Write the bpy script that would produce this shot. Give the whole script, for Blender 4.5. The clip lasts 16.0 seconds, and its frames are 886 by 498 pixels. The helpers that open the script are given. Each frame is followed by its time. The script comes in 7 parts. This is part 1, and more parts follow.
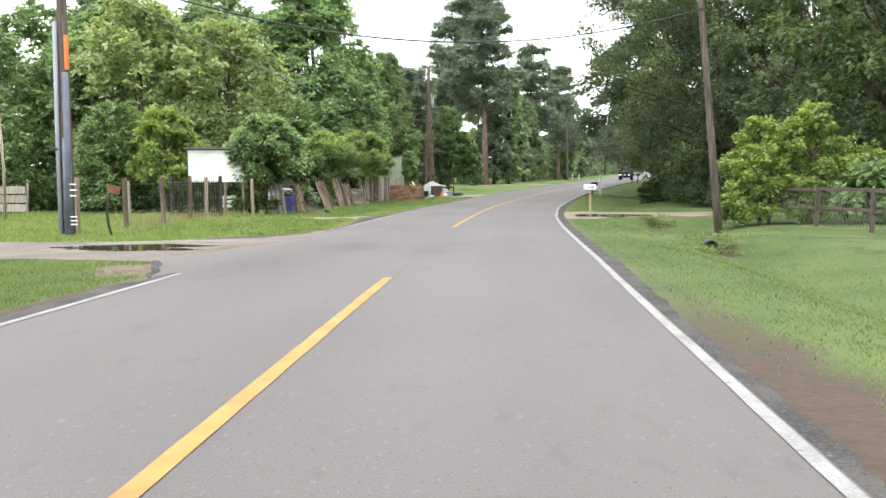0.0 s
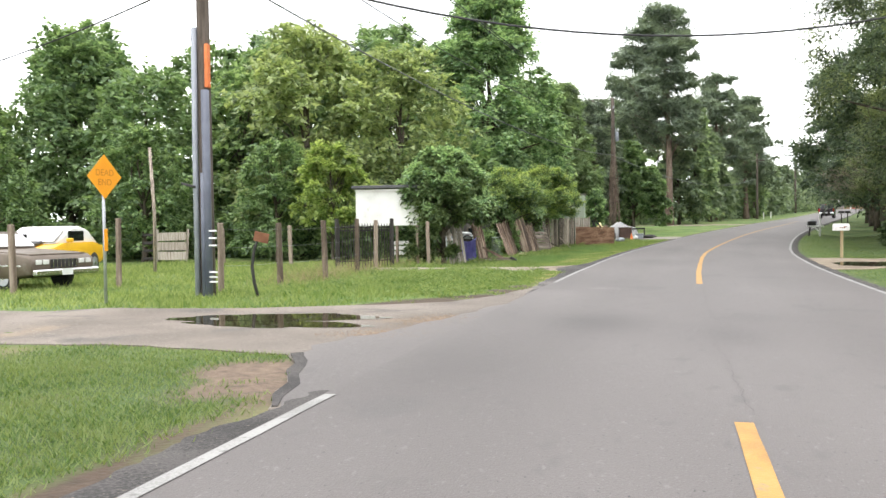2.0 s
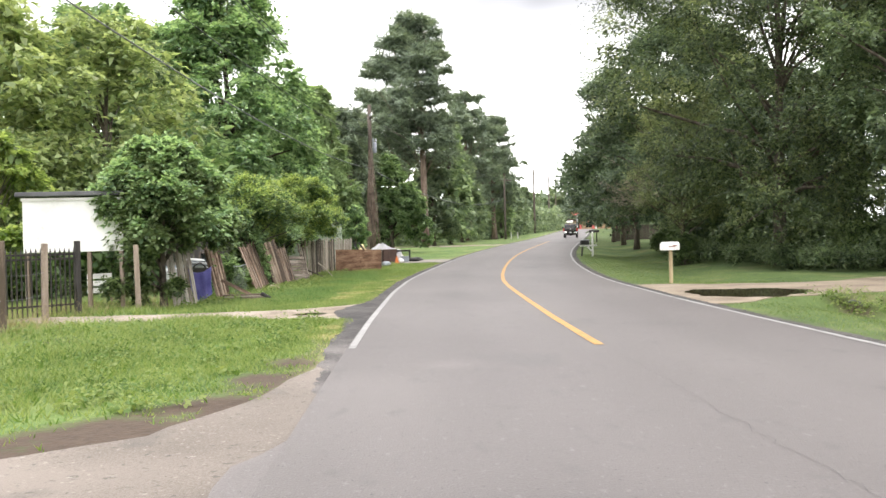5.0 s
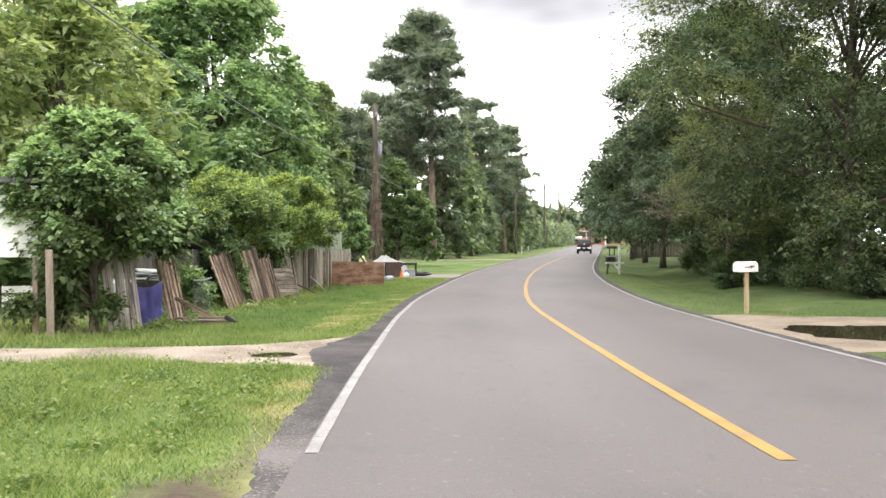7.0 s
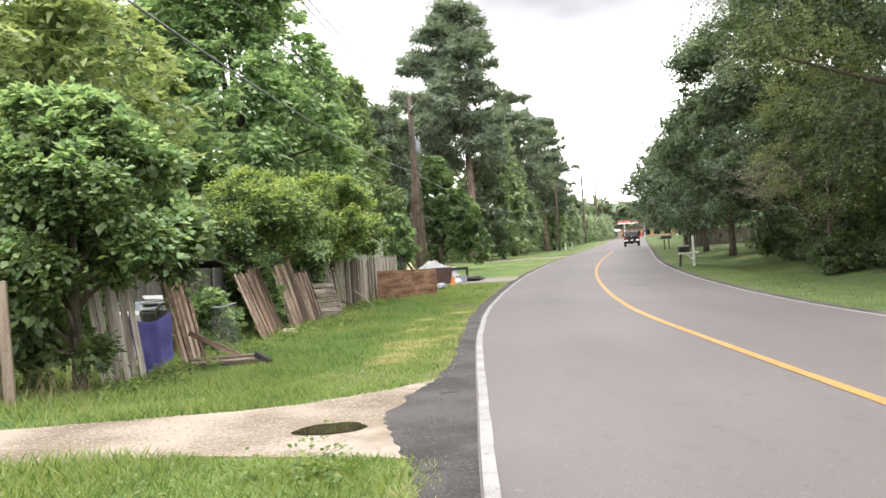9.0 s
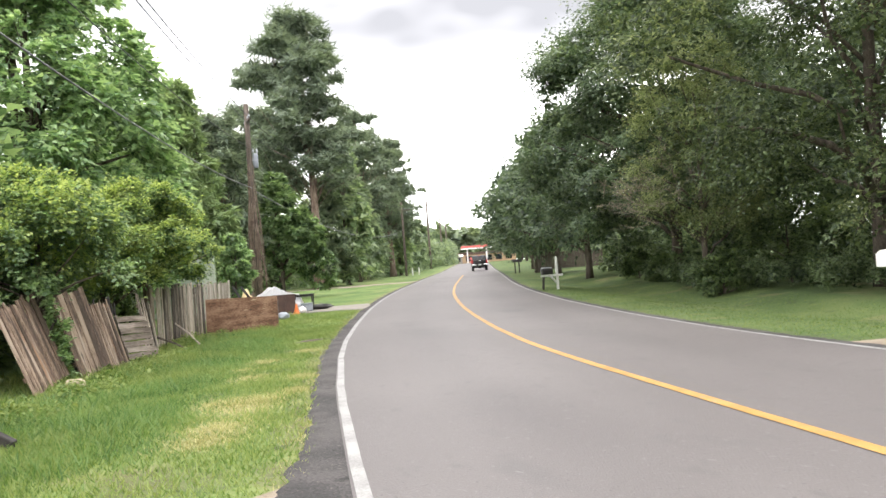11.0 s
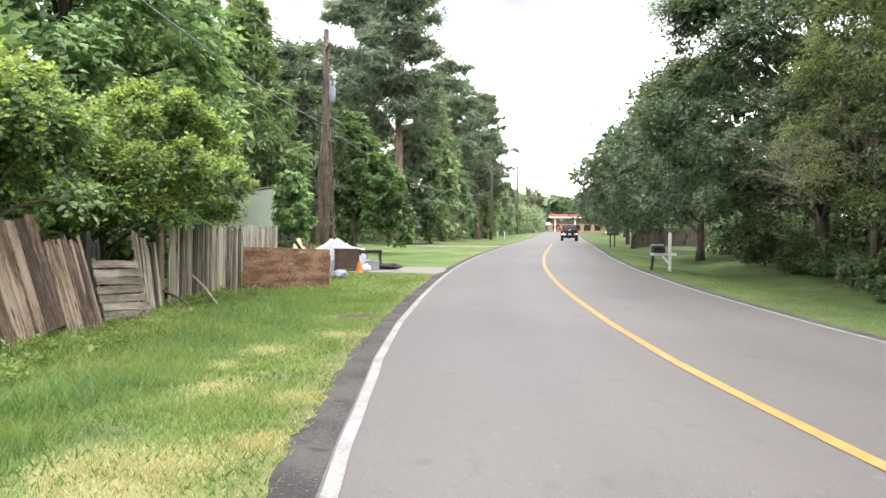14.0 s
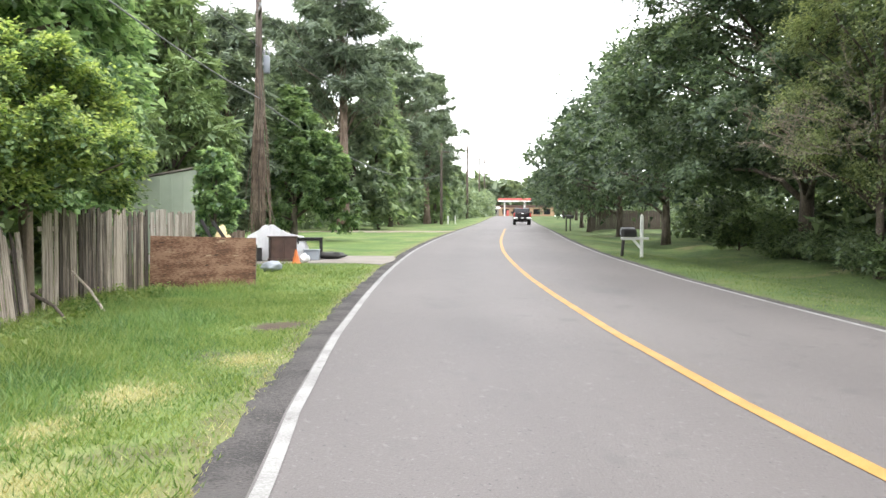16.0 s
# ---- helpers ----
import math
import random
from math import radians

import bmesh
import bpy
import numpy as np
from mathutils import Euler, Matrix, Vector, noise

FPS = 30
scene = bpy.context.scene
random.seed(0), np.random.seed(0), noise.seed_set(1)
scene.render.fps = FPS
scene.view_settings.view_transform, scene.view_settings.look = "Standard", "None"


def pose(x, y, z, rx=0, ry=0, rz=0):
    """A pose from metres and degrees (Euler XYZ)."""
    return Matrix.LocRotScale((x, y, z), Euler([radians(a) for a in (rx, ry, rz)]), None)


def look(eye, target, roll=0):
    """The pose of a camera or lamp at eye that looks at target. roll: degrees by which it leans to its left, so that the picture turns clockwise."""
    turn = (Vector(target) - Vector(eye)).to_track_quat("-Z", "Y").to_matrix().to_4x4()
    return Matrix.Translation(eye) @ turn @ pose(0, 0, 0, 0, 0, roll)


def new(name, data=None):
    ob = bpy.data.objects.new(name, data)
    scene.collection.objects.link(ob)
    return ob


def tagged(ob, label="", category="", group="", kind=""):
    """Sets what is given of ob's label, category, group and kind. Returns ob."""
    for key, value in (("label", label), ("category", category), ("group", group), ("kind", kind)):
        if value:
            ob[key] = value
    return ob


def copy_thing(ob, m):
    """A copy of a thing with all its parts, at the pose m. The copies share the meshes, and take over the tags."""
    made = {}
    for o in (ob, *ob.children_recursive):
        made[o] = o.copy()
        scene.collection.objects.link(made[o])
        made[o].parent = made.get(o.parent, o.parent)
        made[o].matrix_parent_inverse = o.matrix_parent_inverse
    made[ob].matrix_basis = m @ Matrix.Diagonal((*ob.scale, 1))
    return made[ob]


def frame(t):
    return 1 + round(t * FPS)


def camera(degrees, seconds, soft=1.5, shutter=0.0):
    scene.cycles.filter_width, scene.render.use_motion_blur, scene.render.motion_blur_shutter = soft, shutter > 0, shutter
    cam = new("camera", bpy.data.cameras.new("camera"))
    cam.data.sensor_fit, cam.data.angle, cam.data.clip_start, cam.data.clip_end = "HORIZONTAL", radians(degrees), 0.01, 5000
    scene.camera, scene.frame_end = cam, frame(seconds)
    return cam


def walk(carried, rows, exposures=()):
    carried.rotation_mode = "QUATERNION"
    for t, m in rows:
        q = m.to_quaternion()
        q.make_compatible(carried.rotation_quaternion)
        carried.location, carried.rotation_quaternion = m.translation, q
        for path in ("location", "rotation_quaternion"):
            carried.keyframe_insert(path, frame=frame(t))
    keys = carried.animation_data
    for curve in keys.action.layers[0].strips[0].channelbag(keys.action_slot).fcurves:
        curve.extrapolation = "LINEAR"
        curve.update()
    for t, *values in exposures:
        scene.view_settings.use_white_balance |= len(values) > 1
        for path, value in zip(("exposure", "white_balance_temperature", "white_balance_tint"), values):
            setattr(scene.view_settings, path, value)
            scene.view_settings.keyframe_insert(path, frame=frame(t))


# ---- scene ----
cam = camera(54.0, 16.0)
METRES, EYE, TILT, LEAN, TURN = 43.0, 1.4, -4.4, 0.0, 0.0
PATH = [
    (0, (0.36, 2.232, 1.335), (0.311, 4.783, 1.14), -0.2),
    (0.5, (0.047, 3.801, 1.339), (-0.017, 6.358, 1.243), 0.2),
    (1, (-0.375, 5.328, 1.325), (-0.628, 7.874, 1.233), 1.1),
    (1.1, (-0.474, 5.604, 1.32), (-0.766, 8.146, 1.226), 1.5),
    (1.5, (-0.899, 6.714, 1.357), (-1.381, 9.227, 1.266), -0.2),
    (2, (-1.423, 8.256, 1.366), (-1.948, 10.761, 1.297), -0.8),
    (2.5, (-1.85, 9.645, 1.379), (-2.262, 12.17, 1.3), -1.4),
    (2.6, (-1.939, 9.944, 1.384), (-2.315, 12.475, 1.311), -1.5),
    (3, (-2.204, 11.128, 1.411), (-2.409, 13.679, 1.354), -3.3),
    (3.5, (-2.517, 12.713, 1.356), (-2.511, 15.274, 1.324), -4.8),
    (4, (-2.717, 14.114, 1.335), (-2.585, 16.67, 1.317), -4.0),
    (4.5, (-2.793, 15.666, 1.357), (-2.594, 18.218, 1.34), -2.6),
    (4.7, (-2.84, 16.203, 1.377), (-2.627, 18.754, 1.356), -2.1),
    (6.8, (-2.607, 21.971, 1.373), (-2.367, 24.52, 1.395), 0.0),
    (7, (-2.621, 22.446, 1.384), (-2.408, 24.997, 1.405), -0.2),
    (7.5, (-2.697, 23.704, 1.398), (-2.571, 26.261, 1.402), -0.9),
    (8, (-2.857, 24.89, 1.425), (-2.785, 27.45, 1.426), -1.7),
    (8.5, (-3.049, 26.078, 1.409), (-2.99, 28.637, 1.417), -2.6),
    (9, (-3.233, 27.213, 1.411), (-3.116, 29.771, 1.445), -3.8),
    (9.5, (-3.363, 28.396, 1.417), (-3.111, 30.943, 1.485), -4.9),
    (10, (-3.333, 29.629, 1.371), (-2.88, 32.147, 1.475), -6.1),
    (10.2, (-3.378, 29.994, 1.358), (-2.825, 32.491, 1.482), -6.5),
    (12.3, (-2.284, 34.348, 1.347), (-1.864, 36.873, 1.326), 0.2),
    (12.5, (-2.229, 34.686, 1.353), (-1.874, 37.221, 1.333), 0.6),
    (13, (-2.144, 35.538, 1.362), (-1.898, 38.085, 1.337), 1),
    (13.5, (-2.105, 36.481, 1.376), (-1.843, 39.027, 1.353), 1),
    (14, (-2.039, 37.378, 1.376), (-1.708, 39.916, 1.354), 0.7),
    (14.5, (-1.968, 38.304, 1.378), (-1.559, 40.83, 1.348), 0.5),
    (15, (-1.813, 39.198, 1.372), (-1.351, 41.717, 1.329), 0.4),
    (15.5, (-1.726, 40.056, 1.364), (-1.262, 42.573, 1.296), 0.2),
    (16, (-1.579, 40.946, 1.378), (-1.099, 43.46, 1.313), 0.1),
]
walk(cam, [(t, look(eye, target, roll)) for t, eye, target, roll in PATH], [(0, 0.30, 6350, 9), (2, 0.19, 6450, 10), (4.5, 0.38, 6550, 12), (7.5, 0.38, 6620, 13), (9.5, 0.42, 6600, 13), (13, 0.60, 6480, 11), (16, 0.63, 6350, 11)])

# ---------------------------------------------------------------- light
world = bpy.data.worlds.new("overcast_sky")
scene.world = world
world.use_nodes = True
wn, wl = world.node_tree.nodes, world.node_tree.links
wn.clear()
w_out = wn.new("ShaderNodeOutputWorld")
w_bg = wn.new("ShaderNodeBackground")
w_sky = wn.new("ShaderNodeTexSky")
w_sky.sky_type = "NISHITA"
w_sky.sun_disc = False
w_sky.sun_elevation, w_sky.sun_rotation = radians(77), radians(198)
w_gain = wn.new("ShaderNodeVectorMath")
w_gain.operation = "SCALE"
w_gain.inputs["Scale"].default_value = 0.1
w_co = wn.new("ShaderNodeTexCoord")
w_map = wn.new("ShaderNodeMapping")
w_map.inputs["Scale"].default_value = (1.0, 1.0, 2.6)
w_map.inputs["Location"].default_value = (3.0, 1.2, 0.4)
w_noise = wn.new("ShaderNodeTexNoise")
w_noise.inputs["Scale"].default_value = 1.5
w_noise.inputs["Detail"].default_value = 4
w_ramp = wn.new("ShaderNodeValToRGB")
w_ramp.color_ramp.elements[0].position, w_ramp.color_ramp.elements[0].color = 0.32, (0.58, 0.59, 0.62, 1)
w_ramp.color_ramp.elements[1].position, w_ramp.color_ramp.elements[1].color = 0.62, (3.3, 3.3, 3.34, 1)
w_mix = wn.new("ShaderNodeMix")
w_mix.data_type = "RGBA"
w_mix.inputs[0].default_value = 0.93
wl.new(w_sky.outputs[0], w_gain.inputs[0])
wl.new(w_co.outputs["Generated"], w_map.inputs[0])
wl.new(w_map.outputs[0], w_noise.inputs["Vector"])
w_xyz = wn.new("ShaderNodeSeparateXYZ")
wl.new(w_co.outputs["Generated"], w_xyz.inputs[0])
w_low = wn.new("ShaderNodeMath")
w_low.operation = "PINGPONG"
w_low.inputs[1].default_value = 0.36
wl.new(w_xyz.outputs["Z"], w_low.inputs[0])
w_fac = wn.new("ShaderNodeMath")
w_fac.operation = "MULTIPLY_ADD"
w_fac.inputs[1].default_value = -0.62
wl.new(w_low.outputs[0], w_fac.inputs[0])
w_lift = wn.new("ShaderNodeMath")
w_lift.inputs[1].default_value = 0.09
wl.new(w_noise.outputs["Fac"], w_lift.inputs[0])
wl.new(w_lift.outputs[0], w_fac.inputs[2])
wl.new(w_fac.outputs[0], w_ramp.inputs[0])
wl.new(w_gain.outputs[0], w_mix.inputs[6])
wl.new(w_ramp.outputs[0], w_mix.inputs[7])
wl.new(w_mix.outputs[2], w_bg.inputs[0])
wl.new(w_bg.outputs[0], w_out.inputs[0])
w_bg.inputs[1].default_value = 1.0

sun = new("sun", bpy.data.lights.new("sun", "SUN"))
sun.data.energy, sun.data.angle, sun.data.color = 1.3, radians(25), (1.0, 0.955, 0.89)
sun.matrix_world = look((0, 0, 60), (0 + 4, 0 + 12, 60 - 54))

# ---------------------------------------------------------------- materials
MATS = {}


def material(name, colours, scale=4.0, rough=0.8, metal=0.0, bump=0.2, bump_scale=40.0, fine=0.35, spots=None, stretch=(1, 1, 1), vary=0.0, coords="Object"):
    """A surface of two or more base colours, mixed by a coarse and a fine noise, with fine relief; spots: (colour, amount, scale); vary: by object."""
    if name in MATS:
        return MATS[name]
    m = bpy.data.materials.new(name)
    MATS[name] = m
    m.use_nodes = True
    n, l = m.node_tree.nodes, m.node_tree.links
    bsdf = n["Principled BSDF"]
    co = n.new("ShaderNodeTexCoord")
    mp = n.new("ShaderNodeMapping")
    mp.inputs["Scale"].default_value = stretch
    if coords == "World":
        geo = n.new("ShaderNodeNewGeometry")
        l.new(geo.outputs["Position"], mp.inputs[0])
    elif vary:
        one = n.new("ShaderNodeObjectInfo")
        move = n.new("ShaderNodeVectorMath")
        move.operation = "MULTIPLY_ADD"
        l.new(one.outputs["Random"], move.inputs[0])
        move.inputs[1].default_value = (37, 23, 51)
        l.new(co.outputs["Object"], move.inputs[2])
        l.new(move.outputs[0], mp.inputs[0])
    else:
        l.new(co.outputs["Object"], mp.inputs[0])
    big, small = n.new("ShaderNodeTexNoise"), n.new("ShaderNodeTexNoise")
    big.inputs["Scale"].default_value, big.inputs["Detail"].default_value = scale, 5
    small.inputs["Scale"].default_value, small.inputs["Detail"].default_value = bump_scale, 3
    l.new(mp.outputs[0], big.inputs["Vector"])
    l.new(mp.outputs[0], small.inputs["Vector"])
    add = n.new("ShaderNodeMath")
    add.operation = "MULTIPLY_ADD"
    l.new(small.outputs["Fac"], add.inputs[0])
    add.inputs[1].default_value = fine
    l.new(big.outputs["Fac"], add.inputs[2])
    value = add.outputs[0]
    if vary:
        info = n.new("ShaderNodeObjectInfo")
        more = n.new("ShaderNodeMath")
        more.operation = "MULTIPLY_ADD"
        l.new(info.outputs["Random"], more.inputs[0])
        more.inputs[1].default_value = vary
        l.new(value, more.inputs[2])
        less = n.new("ShaderNodeMath")
        less.operation = "SUBTRACT"
        l.new(more.outputs[0], less.inputs[0])
        less.inputs[1].default_value = vary / 2
        value = less.outputs[0]
    ramp = n.new("ShaderNodeValToRGB")
    lo, hi = 0.32 + fine * 0.45, 0.66 + fine * 0.55
    els = ramp.color_ramp.elements
    while len(els) < len(colours):
        els.new(0.5)
    for i, c in enumerate(colours):
        els[i].position = lo + (hi - lo) * i / max(1, len(colours) - 1)
        els[i].color = (*c, 1)
    l.new(value, ramp.inputs[0])
    out = ramp.outputs[0]
    for colour, amount, sc in spots or ():
        sp = n.new("ShaderNodeTexNoise")
        sp.inputs["Scale"].default_value, sp.inputs["Detail"].default_value = sc, 6
        l.new(mp.outputs[0], sp.inputs["Vector"])
        rng = n.new("ShaderNodeMapRange")
        rng.inputs[1].default_value, rng.inputs[2].default_value = 0.66 - amount * 0.3, 0.72 - amount * 0.1
        l.new(sp.outputs["Fac"], rng.inputs[0])
        mx = n.new("ShaderNodeMix")
        mx.data_type = "RGBA"
        l.new(rng.outputs[0], mx.inputs[0])
        l.new(out, mx.inputs[6])
        mx.inputs[7].default_value = (*colour, 1)
        out = mx.outputs[2]
    l.new(out, bsdf.inputs["Base Color"])
    bsdf.inputs["Roughness"].default_value = rough
    bsdf.inputs["Metallic"].default_value = metal
    if bump:
        bp = n.new("ShaderNodeBump")
        bp.inputs["Strength"].default_value, bp.inputs["Distance"].default_value = bump, 0.02
        l.new(small.outputs["Fac"], bp.inputs["Height"])
        l.new(bp.outputs[0], bsdf.inputs["Normal"])
    return m


def leaf_material(name, dark, mid, light, through_light=0.35, rough=0.45):
    """Foliage: the colour changes from leaf to leaf and over the crown; some light comes through."""
    if name in MATS:
        return MATS[name]
    m = bpy.data.materials.new(name)
    MATS[name] = m
    m.use_nodes = True
    n, l = m.node_tree.nodes, m.node_tree.links
    bsdf, out = n["Principled BSDF"], n["Material Output"]
    geo = n.new("ShaderNodeNewGeometry")
    co = n.new("ShaderNodeTexCoord")
    big = n.new("ShaderNodeTexNoise")
    big.inputs["Scale"].default_value, big.inputs["Detail"].default_value = 0.9, 4
    l.new(co.outputs["Object"], big.inputs["Vector"])
    info = n.new("ShaderNodeObjectInfo")
    a = n.new("ShaderNodeMath")
    a.operation = "MULTIPLY_ADD"
    l.new(geo.outputs["Random Per Island"], a.inputs[0])
    a.inputs[1].default_value = 0.7
    l.new(big.outputs["Fac"], a.inputs[2])
    b = n.new("ShaderNodeMath")
    b.operation = "MULTIPLY_ADD"
    l.new(info.outputs["Random"], b.inputs[0])
    b.inputs[1].default_value = 0.14
    l.new(a.outputs[0], b.inputs[2])
    ramp = n.new("ShaderNodeValToRGB")
    els = ramp.color_ramp.elements
    els.new(0.5)
    for i, (p, c) in enumerate(((0.48, dark), (0.8, mid), (1.0, light))):
        els[i].position, els[i].color = min(p, 1.0), (*c, 1)
    l.new(b.outputs[0], ramp.inputs[0])
    l.new(ramp.outputs[0], bsdf.inputs["Base Color"])
    bsdf.inputs["Roughness"].default_value = rough
    tr = n.new("ShaderNodeBsdfTranslucent")
    warm = n.new("ShaderNodeMix")
    warm.data_type, warm.blend_type = "RGBA", "MULTIPLY"
    warm.inputs[0].default_value = 1.0
    l.new(ramp.outputs[0], warm.inputs[6])
    warm.inputs[7].default_value = (1.6, 1.55, 1.05, 1)
    l.new(warm.outputs[2], tr.inputs[0])
    mx = n.new("ShaderNodeMixShader")
    mx.inputs[0].default_value = through_light
    l.new(bsdf.outputs[0], mx.inputs[1])
    l.new(tr.outputs[0], mx.inputs[2])
    l.new(mx.outputs[0], out.inputs[0])
    return m


ASPHALT = material("asphalt", [(0.101, 0.090, 0.086), (0.117, 0.105, 0.100), (0.135, 0.122, 0.116)], 0.22, 0.62, 0, 0.35, 70, 0.6,
                   [((0.088, 0.081, 0.078), 0.10, 0.5), ((0.18, 0.172, 0.168), 0.1, 50.0), ((0.05, 0.047, 0.046), 0.08, 38.0), ((0.100, 0.091, 0.087), 0.22, 4.0), ((0.155, 0.144, 0.138), 0.12, 15.0)], (1, 0.5, 1))


def by_attribute(m, attribute, dark, light):
    """Darkens a surface where its attribute is below 0 (stains, lush or shaded grass), lightens it above 0 (wear,
    sheen).
    """
    n, l = m.node_tree.nodes, m.node_tree.links
    bsdf = n["Principled BSDF"]
    src = bsdf.inputs["Base Color"].links[0].from_socket
    get = n.new("ShaderNodeAttribute")
    get.attribute_name = attribute
    rng = n.new("ShaderNodeMapRange")
    rng.inputs[1].default_value, rng.inputs[2].default_value, rng.inputs[3].default_value, rng.inputs[4].default_value = -1, 1, dark, light
    l.new(get.outputs["Fac"], rng.inputs[0])
    mul = n.new("ShaderNodeVectorMath")
    mul.operation = "SCALE"
    l.new(src, mul.inputs[0])
    l.new(rng.outputs[0], mul.inputs["Scale"])
    l.new(mul.outputs[0], bsdf.inputs["Base Color"])


by_attribute(ASPHALT, "worn", 0.62, 1.38)
ASPHALT_EDGE = material("worn_asphalt_edge", [(0.026, 0.024, 0.023), (0.048, 0.044, 0.042), (0.080, 0.073, 0.069)], 1.2, 0.9, 0, 0.8, 45, 0.9, [((0.16, 0.14, 0.12), 0.10, 26.0), ((0.022, 0.02, 0.019), 0.15, 3.0)])
by_attribute(ASPHALT_EDGE, "worn", 0.0, 2.0)
SIDE_PAVING = material("pale_side_road_paving", [(0.132, 0.110, 0.091), (0.186, 0.158, 0.132), (0.234, 0.200, 0.170)], 0.5, 0.85, 0, 0.6, 60, 0.8,
                       [((0.115, 0.103, 0.092), 0.2, 0.8), ((0.25, 0.195, 0.14), 0.2, 0.55), ((0.105, 0.092, 0.079), 0.16, 13.0), ((0.33, 0.295, 0.255), 0.12, 21.0)])
by_attribute(SIDE_PAVING, "worn", 0.62, 1.38)
GRAVEL = material("pale_gravel", [(0.15, 0.118, 0.085), (0.27, 0.222, 0.168), (0.36, 0.31, 0.25)], 1.0, 0.95, 0, 0.9, 34, 0.8,
                  [((0.20, 0.16, 0.11), 0.3, 0.7)])
DIRT_DRIVE = material("reddish_dirt", [(0.14, 0.108, 0.076), (0.23, 0.185, 0.135), (0.30, 0.248, 0.185)], 0.8, 0.95, 0, 0.7, 30, 0.6)
CONCRETE = material("grey_concrete", [(0.19, 0.168, 0.145), (0.28, 0.255, 0.225)], 1.5, 0.9, 0, 0.4, 40, 0.4)
WHITE_LINE = material("white_road_paint", [(0.19, 0.186, 0.176), (0.27, 0.265, 0.253), (0.315, 0.31, 0.298)], 2.0, 0.65, 0, 0.2, 60, 0.8, [((0.15, 0.143, 0.135), 0.12, 9.0)])
YELLOW_LINE = material("yellow_road_paint", [(0.31, 0.170, 0.048), (0.41, 0.222, 0.052), (0.45, 0.255, 0.072)], 2.5, 0.6, 0, 0.2, 60, 0.5, [((0.25, 0.2, 0.12), 0.12, 6.0)])
GREY_WOOD = material("weathered_grey_wood", [(0.045, 0.034, 0.026), (0.245, 0.200, 0.162), (0.56, 0.48, 0.40)], 1.5, 0.9, 0, 0.5, 5, 0.6,
                     [((0.09, 0.07, 0.055), 0.24, 1.8)], (20, 20, 0.7), 0.45)
BROWN_WOOD = material("weathered_brown_wood", [(0.058, 0.038, 0.027), (0.190, 0.126, 0.090), (0.39, 0.290, 0.218)], 1.1, 0.9, 0, 0.6, 14, 0.7,
                      [((0.44, 0.35, 0.28), 0.24, 1.1), ((0.05, 0.034, 0.026), 0.2, 2.0), ((0.34, 0.20, 0.12), 0.16, 0.9)], (4.5, 4.5, 0.8), 0.30)
PALLET_WOOD = material("grey_brown_pallet_wood", [(0.10, 0.078, 0.060), (0.225, 0.185, 0.150), (0.37, 0.32, 0.27)], 1.4, 0.9, 0, 0.5, 12, 0.5, None, (4, 4, 0.5), 0.35)
PALE_WOOD = material("bleached_pale_wood", [(0.19, 0.155, 0.125), (0.37, 0.325, 0.275), (0.55, 0.5, 0.44)], 1.5, 0.9, 0, 0.5, 5, 0.6, None, (22, 22, 0.7), 0.3)
POST_WOOD = material("fence_post_wood", [(0.095, 0.070, 0.051), (0.205, 0.155, 0.118), (0.325, 0.262, 0.208)], 1.6, 0.9, 0, 0.6, 30, 0.5, None, (5, 5, 0.5), 0.3)
PLYWOOD = material("damp_brown_plywood", [(0.085, 0.042, 0.025), (0.19, 0.100, 0.060), (0.29, 0.175, 0.115)], 1.6, 0.85, 0, 0.3, 14, 0.8, [((0.38, 0.27, 0.18), 0.16, 3.5), ((0.045, 0.026, 0.018), 0.15, 5.0)], (1, 1, 3.5))
POLE_WOOD = material("creosoted_pole_wood", [(0.05, 0.038, 0.03), (0.10, 0.078, 0.062), (0.16, 0.13, 0.11)], 2.0, 0.9, 0, 0.5, 30, 0.5, None, (6, 6, 0.5))
BARK = material("tree_bark", [(0.045, 0.035, 0.027), (0.10, 0.08, 0.062), (0.17, 0.14, 0.11)], 2.0, 0.95, 0, 0.9, 18, 0.6, None, (3, 3, 0.7))
PINE_BARK = material("pine_bark", [(0.09, 0.06, 0.045), (0.19, 0.135, 0.105), (0.28, 0.21, 0.17)], 2.0, 0.95, 0, 0.9, 10, 0.6, None, (2, 2, 0.6))
WHITE_PAINT = material("white_painted_board", [(0.66, 0.65, 0.62), (0.78, 0.77, 0.74), (0.82, 0.81, 0.79)], 1.5, 0.6, 0, 0.1, 20, 0.2, [((0.55, 0.53, 0.48), 0.1, 2.0)])
WHITE_PLASTIC = material("white_plastic", [(0.68, 0.68, 0.68), (0.8, 0.8, 0.8)], 3, 0.4, 0, 0.05, 30, 0.2)
DARK_ROOF = material("dark_roof_edge", [(0.05, 0.05, 0.055), (0.11, 0.11, 0.115)], 2, 0.8, 0, 0.2, 30, 0.3)
BLACK_IRON = material("black_painted_iron", [(0.018, 0.016, 0.015), (0.04, 0.034, 0.03)], 6, 0.55, 0.3, 0.15, 50, 0.3, [((0.10, 0.05, 0.03), 0.15, 5.0)])
GREY_CONDUIT = material("grey_plastic_conduit", [(0.24, 0.26, 0.30), (0.33, 0.35, 0.39)], 2, 0.5, 0, 0.05, 30, 0.2)
BLUE_CONDUIT = material("slate_blue_conduit", [(0.085, 0.095, 0.13), (0.135, 0.15, 0.19)], 2, 0.5, 0, 0.05, 30, 0.2)
GALV = material("galvanised_steel", [(0.33, 0.34, 0.36), (0.5, 0.51, 0.53)], 5, 0.45, 0.7, 0.05, 60, 0.3)
